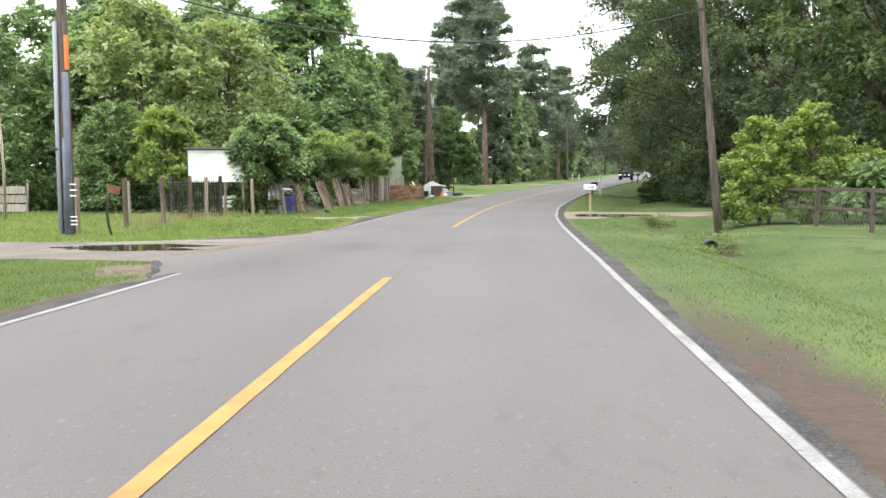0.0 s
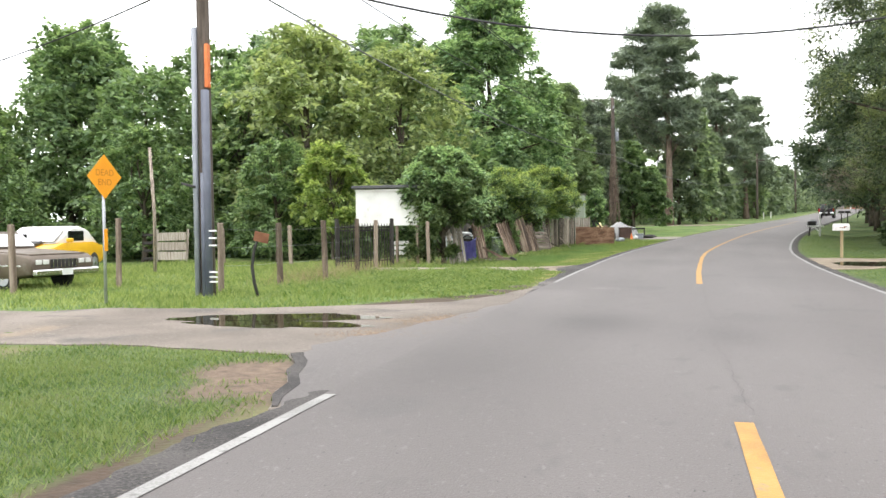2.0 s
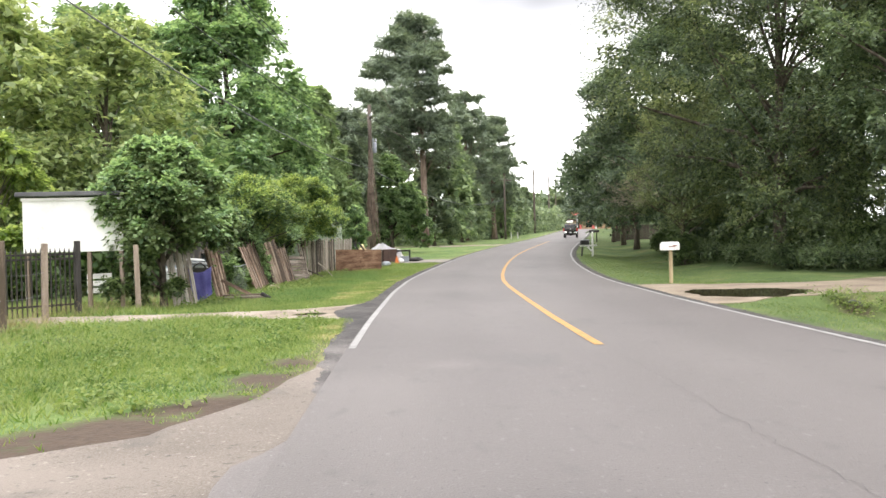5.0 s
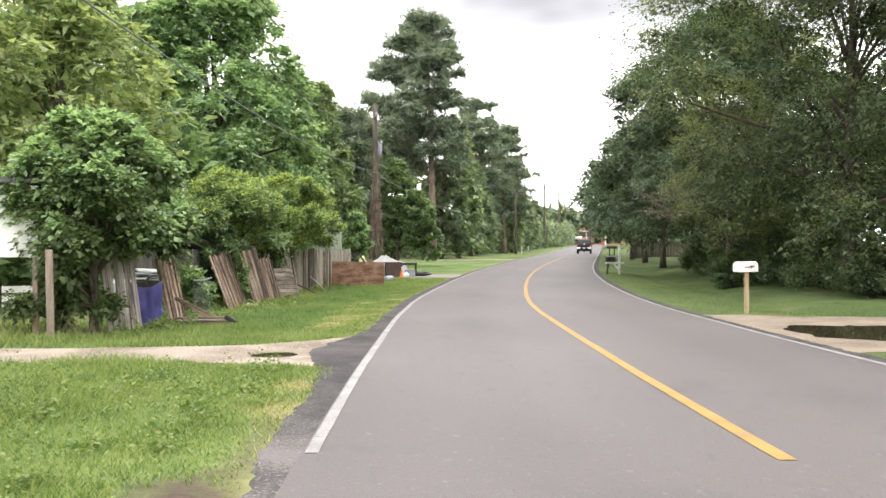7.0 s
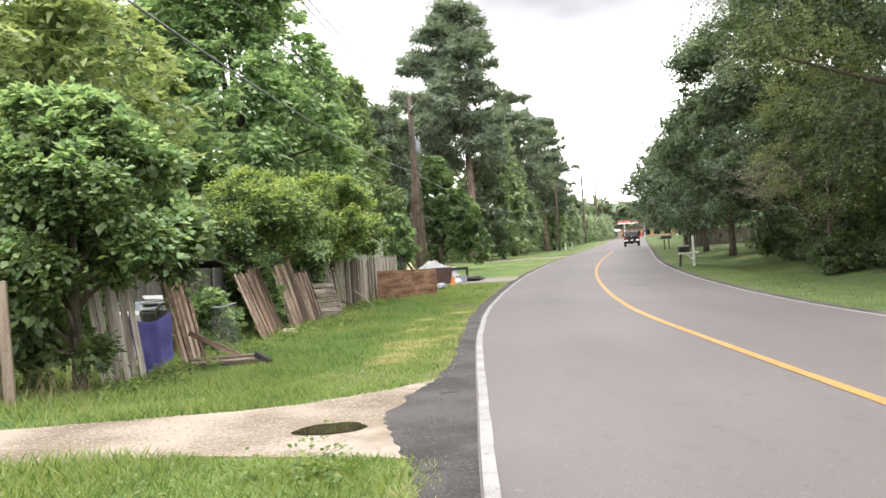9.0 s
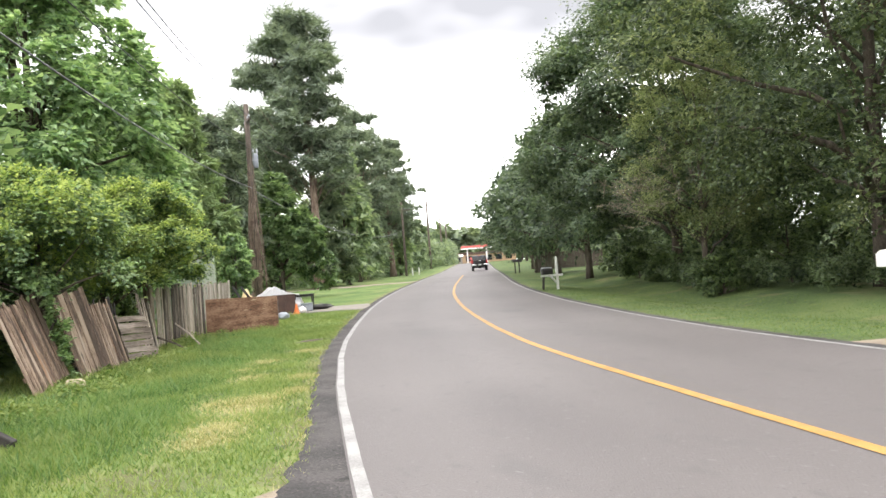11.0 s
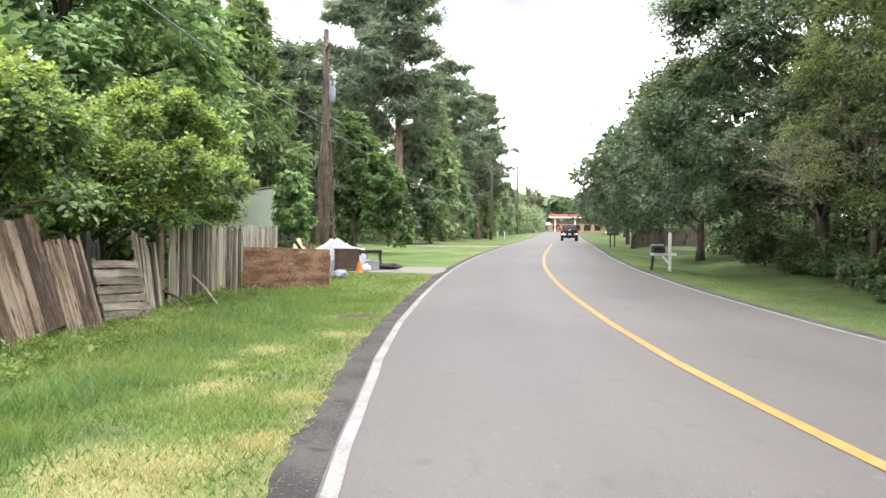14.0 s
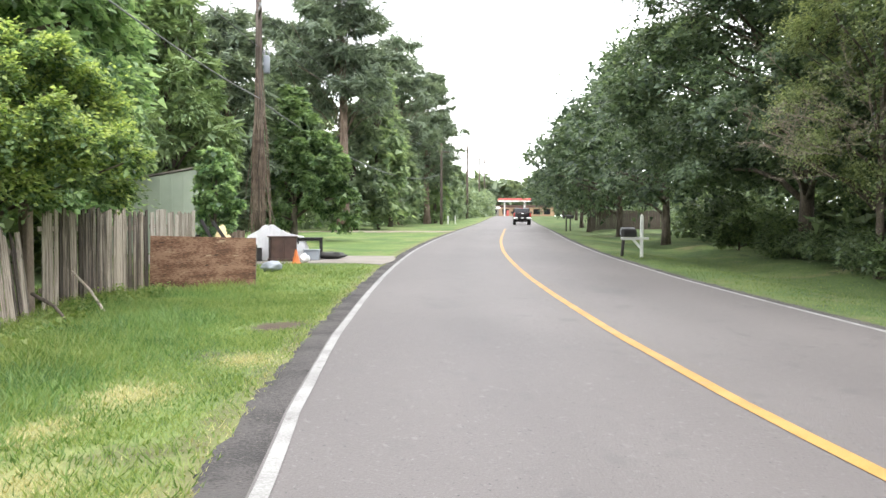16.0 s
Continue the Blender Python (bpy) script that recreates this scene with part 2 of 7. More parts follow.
ORANGE = material("orange_marker", [(0.62, 0.15, 0.03), (0.75, 0.23, 0.07)], 3, 0.5, 0, 0.05, 40, 0.2)
SIGN_ORANGE = material("amber_sign_face", [(0.82, 0.32, 0.012), (0.87, 0.36, 0.016)], 2, 0.45, 0, 0.02, 40, 0.2)
SIGN_INK = material("faded_sign_ink", [(0.50, 0.18, 0.015), (0.58, 0.22, 0.02)], 9, 0.6, 0, 0, 40, 0.3)
BLUE_CLOTH = material("blue_violet_cloth", [(0.12, 0.115, 0.33), (0.19, 0.18, 0.46), (0.25, 0.24, 0.55)], 2.0, 0.85, 0, 0.3, 60, 0.4)
WHITE_TARP = material("pale_tarp", [(0.7, 0.7, 0.71), (0.8, 0.8, 0.81), (0.84, 0.84, 0.85)], 2.0, 0.6, 0, 0.3, 20, 0.4)
RUBBER = material("black_rubber", [(0.015, 0.015, 0.015), (0.03, 0.03, 0.03)], 6, 0.8, 0, 0.2, 50, 0.3)
BLACK = material("matt_black", [(0.015, 0.014, 0.013), (0.03, 0.028, 0.026)], 4, 0.6, 0, 0.1, 50, 0.3)
CHROME = material("chrome", [(0.55, 0.55, 0.56), (0.7, 0.7, 0.7)], 5, 0.2, 1.0, 0, 30, 0.2)
TRUCK_PAINT = material("very_dark_maroon_paint", [(0.011, 0.007, 0.008), (0.018, 0.011, 0.012)], 3, 0.22, 0.0, 0, 40, 0.2)
GLASS_DARK = material("tinted_window_glass", [(0.01, 0.012, 0.013), (0.016, 0.018, 0.02)], 3, 0.06, 0, 0, 40, 0.1)
TAIL_RED = material("red_tail_lamp", [(0.35, 0.01, 0.012), (0.45, 0.015, 0.015)], 6, 0.2, 0, 0, 40, 0.2)
LAMP_CLEAR = material("clear_lamp_glass", [(0.6, 0.6, 0.58), (0.75, 0.75, 0.73)], 6, 0.15, 0, 0, 40, 0.2)
BROWN_CAR = material("dull_brown_car_paint", [(0.105, 0.080, 0.058), (0.165, 0.130, 0.098)], 2, 0.45, 0.1, 0.05, 60, 0.4, [((0.2, 0.17, 0.14), 0.2, 2.5)])
YELLOW_CAR = material("yellow_car_paint", [(0.72, 0.40, 0.015), (0.80, 0.46, 0.02)], 2, 0.3, 0, 0, 40, 0.2)
WIRE_GREY = material("grey_cable_sheath", [(0.09, 0.092, 0.095), (0.15, 0.153, 0.157)], 4, 0.45, 0.0, 0, 40, 0.2)
WIRE_BLACK = material("black_cable", [(0.02, 0.02, 0.022), (0.04, 0.04, 0.042)], 4, 0.6, 0, 0, 40, 0.2)
GREEN_SIDING = material("pale_green_siding", [(0.33, 0.39, 0.30), (0.42, 0.48, 0.38)], 1.0, 0.75, 0, 0.1, 30, 0.3)
BROWN_CABINET = material("dark_brown_cabinet", [(0.05, 0.025, 0.018), (0.09, 0.048, 0.035)], 3, 0.55, 0, 0.1, 30, 0.3)
RED_PAINT = material("red_canopy_panel", [(0.50, 0.10, 0.085), (0.58, 0.13, 0.11)], 2, 0.5, 0, 0, 40, 0.2)
TAN_PANEL = material("tan_wall_panel", [(0.30, 0.20, 0.115), (0.37, 0.25, 0.15)], 2, 0.7, 0, 0.1, 30, 0.2)
GREY_PLASTIC = material("grey_plastic_bin", [(0.23, 0.26, 0.29), (0.3, 0.33, 0.36)], 2, 0.5, 0, 0.05, 30, 0.2)
RUST = material("rusty_sheet", [(0.16, 0.06, 0.03), (0.3, 0.14, 0.08)], 4, 0.8, 0.2, 0.3, 30, 0.4)
SHED_BOARDS = material("grey_brown_shed_boards", [(0.045, 0.041, 0.037), (0.082, 0.075, 0.068), (0.125, 0.115, 0.105)], 2, 0.9, 0, 0.4, 30, 0.4, None, (5, 5, 0.6), 0.3)
DARK_BOARDS = material("dark_shed_boards", [(0.022, 0.02, 0.018), (0.05, 0.045, 0.041)], 2, 0.9, 0, 0.4, 30, 0.4, None, (5, 5, 0.6))
YELLOW_FOAM = material("pale_yellow_foam", [(0.6, 0.48, 0.25), (0.7, 0.58, 0.33)], 2, 0.9, 0, 0.2, 30, 0.3)

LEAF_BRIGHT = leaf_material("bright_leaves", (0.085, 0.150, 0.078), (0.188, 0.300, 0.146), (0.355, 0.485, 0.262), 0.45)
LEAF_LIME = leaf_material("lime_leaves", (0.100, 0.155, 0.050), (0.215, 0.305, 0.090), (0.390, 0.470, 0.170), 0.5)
LEAF_MID = leaf_material("mid_green_leaves", (0.050, 0.090, 0.042), (0.122, 0.202, 0.086), (0.280, 0.385, 0.182), 0.42)
LEAF_OLIVE = leaf_material("olive_green_leaves", (0.058, 0.082, 0.040), (0.140, 0.182, 0.080), (0.285, 0.330, 0.165), 0.45)
LEAF_OAK = leaf_material("oak_leaves", (0.034, 0.056, 0.032), (0.080, 0.122, 0.062), (0.175, 0.235, 0.122), 0.38)
LEAF_DEEP = leaf_material("deep_green_leaves", (0.024, 0.043, 0.027), (0.057, 0.093, 0.053), (0.128, 0.182, 0.103), 0.36)
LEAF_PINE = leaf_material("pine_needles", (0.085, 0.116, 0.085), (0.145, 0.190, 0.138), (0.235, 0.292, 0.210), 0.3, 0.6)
LEAF_CEDAR = leaf_material("cedar_needles", (0.085, 0.138, 0.068), (0.160, 0.240, 0.110), (0.270, 0.365, 0.175), 0.3, 0.6)
LEAF_AIRY = leaf_material("light_oak_leaves", (0.022, 0.037, 0.019), (0.055, 0.084, 0.038), (0.135, 0.180, 0.080), 0.36)
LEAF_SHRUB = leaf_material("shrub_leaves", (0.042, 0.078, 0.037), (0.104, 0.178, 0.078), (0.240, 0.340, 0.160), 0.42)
# hillside green paled, distance haze put into the leaf colour
LEAF_HILL_HAZE = leaf_material("hazed_hillside_leaves", (0.110, 0.155, 0.100), (0.170, 0.220, 0.142), (0.250, 0.305, 0.205), 0.4)
# dark green that also holds the shade of undergrowth and inner crowns
LEAF_DARK = leaf_material("dark_shade_green_leaves", (0.030, 0.052, 0.022), (0.072, 0.118, 0.045), (0.165, 0.225, 0.095), 0.38)
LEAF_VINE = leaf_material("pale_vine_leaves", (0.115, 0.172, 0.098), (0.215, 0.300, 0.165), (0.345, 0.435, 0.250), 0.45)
# greyed green for the far grove: haze painted into the colour
LEAF_FAR_HAZE = leaf_material("hazed_grey_green_leaves", (0.085, 0.125, 0.080), (0.150, 0.208, 0.130), (0.250, 0.315, 0.200), 0.4)
GRASS_TALL = leaf_material("tall_green_grass", (0.055, 0.118, 0.032), (0.100, 0.186, 0.052), (0.180, 0.272, 0.092), 0.4, 0.6)
LEAF_WOOD = leaf_material("wood_leaves", (0.062, 0.110, 0.054), (0.134, 0.216, 0.102), (0.245, 0.345, 0.168), 0.42)
LEAF_WOOD_OLIVE = leaf_material("olive_wood_leaves", (0.105, 0.148, 0.066), (0.220, 0.290, 0.128), (0.365, 0.430, 0.210), 0.45)
GRASS_BLADE = leaf_material("grass_blades", (0.066, 0.120, 0.026), (0.116, 0.196, 0.043), (0.235, 0.290, 0.098), 0.4, 0.6)
GRASS_LUSH = leaf_material("lush_grass_blades", (0.056, 0.104, 0.025), (0.100, 0.168, 0.041), (0.190, 0.240, 0.085), 0.35, 0.6)
GRASS_PADDOCK = leaf_material("paddock_grass_blades", (0.090, 0.142, 0.034), (0.155, 0.228, 0.060), (0.285, 0.335, 0.125), 0.45, 0.6)
GRASS_DRY = leaf_material("dry_grass_stems", (0.16, 0.125, 0.06), (0.26, 0.21, 0.11), (0.36, 0.3, 0.18), 0.2, 0.8)

# ---------------------------------------------------------------- mesh helpers


def link_mesh(name, bm, mat, smooth=False):
    me = bpy.data.meshes.new(name)
    bmesh.ops.recalc_face_normals(bm, faces=bm.faces)
    bm.to_mesh(me)
    bm.free()
    me.materials.append(mat)
    if smooth:
        me.polygons.foreach_set("use_smooth", [True] * len(me.polygons))
    return me


def part(name, bm, mat, parent, label="", smooth=False):
    ob = new(name, link_mesh(name, bm, mat, smooth))
    ob.parent = parent
    if label:
        tagged(ob, label)
    return ob


def thing(name, label, category, x=0, y=0, z=0, rz=0, group="", kind=""):
    ob = new(name)
    ob.empty_display_size = 0.2
    ob.matrix_basis = pose(x, y, z, 0, 0, rz)
    return tagged(ob, label, category, group, kind)


def box(bm, c, s, rot=None, bevel=0.0, taper=None):
    """A box of size s round c, turned by rot (degrees), its edges bevelled; taper: scale of the top."""
    vs = bmesh.ops.create_cube(bm, size=1)["verts"]
    for v in vs:
        k = taper if taper and v.co.z > 0 else 1.0
        v.co = Vector((v.co.x * s[0] * k, v.co.y * s[1] * k, v.co.z * s[2]))
    if bevel:
        es = list({e for v in vs for e in v.link_edges})
        got = bmesh.ops.bevel(bm, geom=es, offset=bevel, segments=1, affect="EDGES", profile=0.7)
        vs = list({v for f in got["faces"] for v in f.verts} | {v for v in vs if v.is_valid})
    m = Matrix.Translation(c) @ (pose(0, 0, 0, *rot) if rot else Matrix())
    bmesh.ops.transform(bm, matrix=m, verts=vs)
    return bm


def boxed(c, s, rot=None, bevel=0.0, taper=None):
    return box(bmesh.new(), c, s, rot, bevel, taper)


def tube(bm, pts, radii, seg=8, cap=True):
    """A tube along pts with a radius at each."""
    rings = []
    pts = [Vector(p) for p in pts]
    for i, p in enumerate(pts):
        d = (pts[min(i + 1, len(pts) - 1)] - pts[max(i - 1, 0)]).normalized()
        a = d.orthogonal().normalized() if abs(d.z) < 0.9 else Vector((1, 0, 0))
        a = (a - d * a.dot(d)).normalized()
        b = d.cross(a)
        r = radii[i] if hasattr(radii, "__len__") else radii
        rings.append([bm.verts.new(p + (a * math.cos(k * 2 * math.pi / seg) + b * math.sin(k * 2 * math.pi / seg)) * r) for k in range(seg)])
    for r0, r1 in zip(rings, rings[1:]):
        for k in range(seg):
            bm.faces.new((r0[k], r0[(k + 1) % seg], r1[(k + 1) % seg], r1[k]))
    if cap:
        bm.faces.new(rings[0][::-1])
        bm.faces.new(rings[-1])
    return bm


def profile(pts, width, bevel=0.0, segments=2):
    """A side outline of (y, z) points, made solid across x."""
    bm = bmesh.new()
    lo = [bm.verts.new((-width / 2, y, z)) for y, z in pts]
    hi = [bm.verts.new((width / 2, y, z)) for y, z in pts]
    bm.faces.new(lo)
    bm.faces.new(hi[::-1])
    k = len(pts)
    for i in range(k):
        bm.faces.new((lo[i], hi[i], hi[(i + 1) % k], lo[(i + 1) % k]))
    if bevel:
        es = [e for e in bm.edges if abs(e.verts[0].co.x - e.verts[1].co.x) < 1e-6]
        bmesh.ops.bevel(bm, geom=es, offset=bevel, segments=segments, affect="EDGES", profile=0.6)
    return bm


def sheet(name, verts, faces, mat, smooth=False):
    me = bpy.data.meshes.new(name)
    me.from_pydata([tuple(v) for v in verts], [], faces)
    me.materials.append(mat)
    if smooth:
        me.polygons.foreach_set("use_smooth", [True] * len(me.polygons))
    return me

# ---------------------------------------------------------------- the lie of the land


CENTRE_Y = [-60, 6, 14.7, 28, 33, 38, 42.7, 47, 51, 55.3, 61, 67.5, 74, 86, 400]
CENTRE_X = [-4.4, -1.06, -0.64, 0.15, 0.53, 1.0, 1.44, 1.88, 2.52, 3.28, 4.32, 5.68, 7.12, 10.15, 96.5]
RISE_Y = [-3000, 45, 52, 60, 70, 75, 110, 150, 200, 250, 400, 3000]
RISE_Z = [0, 0, 0.06, 0.16, 0.34, 0.44, 1.15, 1.85, 3.0, 4.1, 6.0, 6.0]


def centre(y):
    """The yellow line's x, rounded over its corners."""
    y = np.asarray(y, float)
    return (np.interp(y - 4, CENTRE_Y, CENTRE_X) + 2 * np.interp(y, CENTRE_Y, CENTRE_X) + np.interp(y + 4, CENTRE_Y, CENTRE_X)) / 4



def left_of(y):
    return np.interp(y, [10, 28, 36, 41, 46, 51, 62, 80], [3.14, 3.24, 3.33, 3.40, 3.41, 3.46, 3.5, 3.55])


def right_of(y):
    return np.interp(y, [6, 18, 36, 46, 56, 68, 88], [3.1, 3.24, 3.28, 3.46, 3.5, 3.54, 3.6])


def offset(x, y):
    """Metres to the right of the yellow line."""
    slope = (centre(y + 1.0) - centre(y - 1.0)) / 2
    return (x - centre(y)) / np.sqrt(1 + slope ** 2)


def wobble(x, y, s):
    return np.sin(x * s * 1.3 + 1.7 * np.sin(y * s * 0.7)) * np.sin(y * s + 1.1 * np.sin(x * s * 0.9 + 2))


def land(x, y):
    """Height of the ground."""
    x, y = np.asarray(x, float), np.asarray(y, float)
    z = np.interp(y, RISE_Y, RISE_Z)
    u = offset(x, y)
    ditch = np.exp(-((u - 7.2) / 1.5) ** 2)
    depth = np.interp(y, [-20, 24.2, 24.7, 27, 28.4, 30, 34.9, 35.4, 42, 45, 62, 75, 90], [0.5, 0.5, 0.12, 0.12, 0.5, 0.5, 0.45, 0.0, 0.0, 0.2, 0.2, 0.25, 0.2])
    z = z - ditch * depth
    z = z - 0.09 * np.clip((-u - 4.0) / 3.5, 0, 1) * np.interp(y, [36.5, 40, 46, 66, 80], [0, 0.65, 1, 1, 0])
    out = np.clip((np.abs(u) - 4.5) / 4, 0, 1)
    out = out * np.clip(np.hypot((x + 6.35) / 2.2, (y - 20.95) / 1.5) - 1, 0, 1)
    return z + out * (0.05 * wobble(x, y, 0.45) + 0.02 * wobble(x, y, 1.7))


def inside(poly, x, y):
    x, y = np.asarray(x, float), np.asarray(y, float)
    hit = np.zeros(x.shape, bool)
    for (x0, y0), (x1, y1) in zip(poly, poly[1:] + poly[:1]):
        if y0 == y1:
            continue
        cross = (y0 > y) != (y1 > y)
        hit ^= cross & (x < (x1 - x0) * (y - y0) / (y1 - y0) + x0)
    return hit


SIDE_ROAD = [(-2.5, 13.9), (-4.12, 14.4), (-4.38, 15.5), (-4.74, 16.55), (-5.04, 17.15), (-5.6, 17.28), (-6.2, 17.38), (-9.1, 17.7), (-20, 18.0), (-45, 18.5), (-45, 22.6), (-20, 21.9), (-12.0, 21.4),
             (-8.0, 22.2), (-5.6, 23.0), (-4.5, 23.7), (-3.95, 25.0), (-3.65, 26.2), (-3.4, 27.3), (-2.0, 27.5)]
APRON = [(-2.6, 13.9), (-4.06, 14.45), (-4.3, 15.5), (-4.62, 16.5), (-4.9, 17.15), (-4.98, 17.9), (-4.74, 18.6), (-4.46, 19.3), (-4.2, 20.3), (-3.9, 21.5), (-3.4, 23.6), (-3.1, 25.5), (-2.4, 25.6)]
SEAM = np.array([(x0 + (x1 - x0) * f, y0 + (y1 - y0) * f) for (x0, y0), (x1, y1) in zip(APRON[4:11], APRON[5:12]) for f in np.linspace(0, 1, 8)])


def seam_near(x, y, reach):
    """1 where the asphalt of the apron meets the side paving, falling to 0 at the given reach."""
    out = np.zeros(len(x))
    some = (np.abs(np.asarray(y) - 21) < 8) & (np.asarray(x) > -9) & (np.asarray(x) < 0)
    p = np.stack([np.asarray(x)[some], np.asarray(y)[some]], -1)
    out[some] = np.clip(1 - np.sqrt(((p[:, None] - SEAM[None]) ** 2).sum(-1)).min(1) / reach, 0, 1)
    return out


GRAVEL_DRIVE = [(-2.6, 33.0), (-3.4, 33.7), (-5.0, 34.2), (-7.4, 34.4), (-9.2, 34.9), (-10.6, 35.6), (-10.3, 36.9), (-8.6, 36.4), (-6.2, 36.3), (-4.4, 36.6), (-3.5, 37.2), (-2.4, 38.4)]
YARD_DRIVE = [(1.5, 66.6), (0.6, 67.9), (-1.5, 68.6), (-6.0, 69.2), (-6.0, 75.0), (-1.5, 74.6), (1.2, 72.0), (2.5, 71.4), (2.2, 69.0)]
DIRT_ROAD = [(3.7, 34.2), (4.9, 34.5), (6.2, 35.6), (9.0, 36.2), (13.0, 38.0), (24.0, 40.0), (24.0, 44.0), (13.4, 42.2), (9.0, 40.9), (7.0, 41.0), (6.2, 42.2), (4.8, 42.4)]
FAR_DRIVE = [(10.5, 103.0), (2.0, 104.5), (-20, 105), (-20, 108), (2, 107.5), (12.0, 106.6)]

BARE_SPOTS = ((-5.0, 16.2, 1.0, 1.0), (-4.6, 15.2, 0.7, 0.9), (-4.6, 23.7, 0.8, 1.0), (-4.15, 24.9, 0.65, 1.0), (-3.85, 26.3, 0.55, 1.0), (-5.6, 23.2, 0.6, 0.9), (-3.7, 27.6, 0.45, 0.9), (-1.6, 52.9, 0.5, 0.9), (-2.5, 46.6, 0.5, 0.8), (-5.0, 46.0, 0.5, 0.75), (-4.0, 38.6, 0.8, 0.5), (-2.3, 50.5, 0.5, 0.6), (7.0, 24.0, 0.55, 0.8),
              (7.8, 35.0, 0.5, 0.7), (2.0, 70, 1.4, 0.8), (-7.5, 31.0, 0.7, 0.6), (-3.6, 44.0, 0.4, 0.6), (-4.9, 46.0, 0.5, 0.5))


def bareness(X, Y):
    """How far the grass is worn away: along the road's edges and in patches."""
    uu = offset(X, Y)
    right_edge, left_edge = uu - right_of(Y), -uu - left_of(Y)
    ragged = 0.25 * wobble(X, Y, 2.3) + 0.2 * wobble(X, Y, 0.9) + 0.15 * wobble(X, Y, 6.1)
    bare = np.clip(1.6 - np.abs(right_edge - 0.5) / (0.3 + 0.45 * np.clip((14 - Y) / 8, 0, 1)) + ragged, 0, 1) * np.interp(Y, [3, 8, 13, 40], [1.0, 0.85, 0.4, 0.3])
    bare = np.maximum(bare, np.clip(1.2 - np.abs(left_edge - 0.45) / 0.35 + ragged, 0, 1) * np.interp(Y, [5, 15, 30, 60], [0.9, 1.0, 0.5, 0.45]))
    for px, py, r, k in BARE_SPOTS:
        bare = np.maximum(bare, k * np.clip(1.3 - np.hypot(X - px, (Y - py) * 0.8) / r + ragged * 1.2, 0, 1))
    return bare


def lush_or_shaded(X, Y):
    """Where the grass is darker: thicker on the near corner and the ditch verge, with the oaks' shade painted in on the
    verge.
    """
    u = offset(X, Y)
    left = np.clip((19 - Y) / 2, 0, 1) * (u < 0)
    # also darkens the verge for the oaks' shade, as ground colour
    right = 0.8 * (u > 0)
    return np.clip(left + right, 0, 1)


STRAW = ((-3.25, 42.3, 0.8), (-3.6, 43.1, 0.5), (-3.05, 42.9, 0.6), (-3.45, 41.0, 0.6), (-3.1, 45.9, 0.6), (-2.35, 45.2, 0.4), (-2.5, 43.5, 0.35), (-2.8, 48.5, 0.6), (-3.2, 47.3, 0.4), (-1.9, 50.1, 0.45), (-3.6, 40.2, 0.5), (-2.3, 39.6, 0.35), (-3.4, 30.5, 0.5), (-3.5, 32.0, 0.4))


def straw_cover(x, y):
    """How far dry straw has taken the place of green grass, 0 to 1."""
    m = np.zeros(np.shape(x))
    for sx, sy, r in STRAW:
        m = np.maximum(m, np.exp(-(((x - sx) / (0.75 * r)) ** 2 + ((y - sy) / (1.05 * r)) ** 2)))
    edge = np.clip(1 - (np.abs(offset(x, y)) - left_of(y) - 0.3) / 0.42, 0, 1) * (offset(x, y) < 0)
    return np.clip(np.maximum(0.9 * m, 0.5 * edge), 0, 1)

# ---------------------------------------------------------------- ground, roads and lines


def steps(*runs):
    out = []
    for a, b, d in runs:
        out += list(np.arange(a, b - 1e-6, d))
    return np.array(out + [runs[-1][1]])


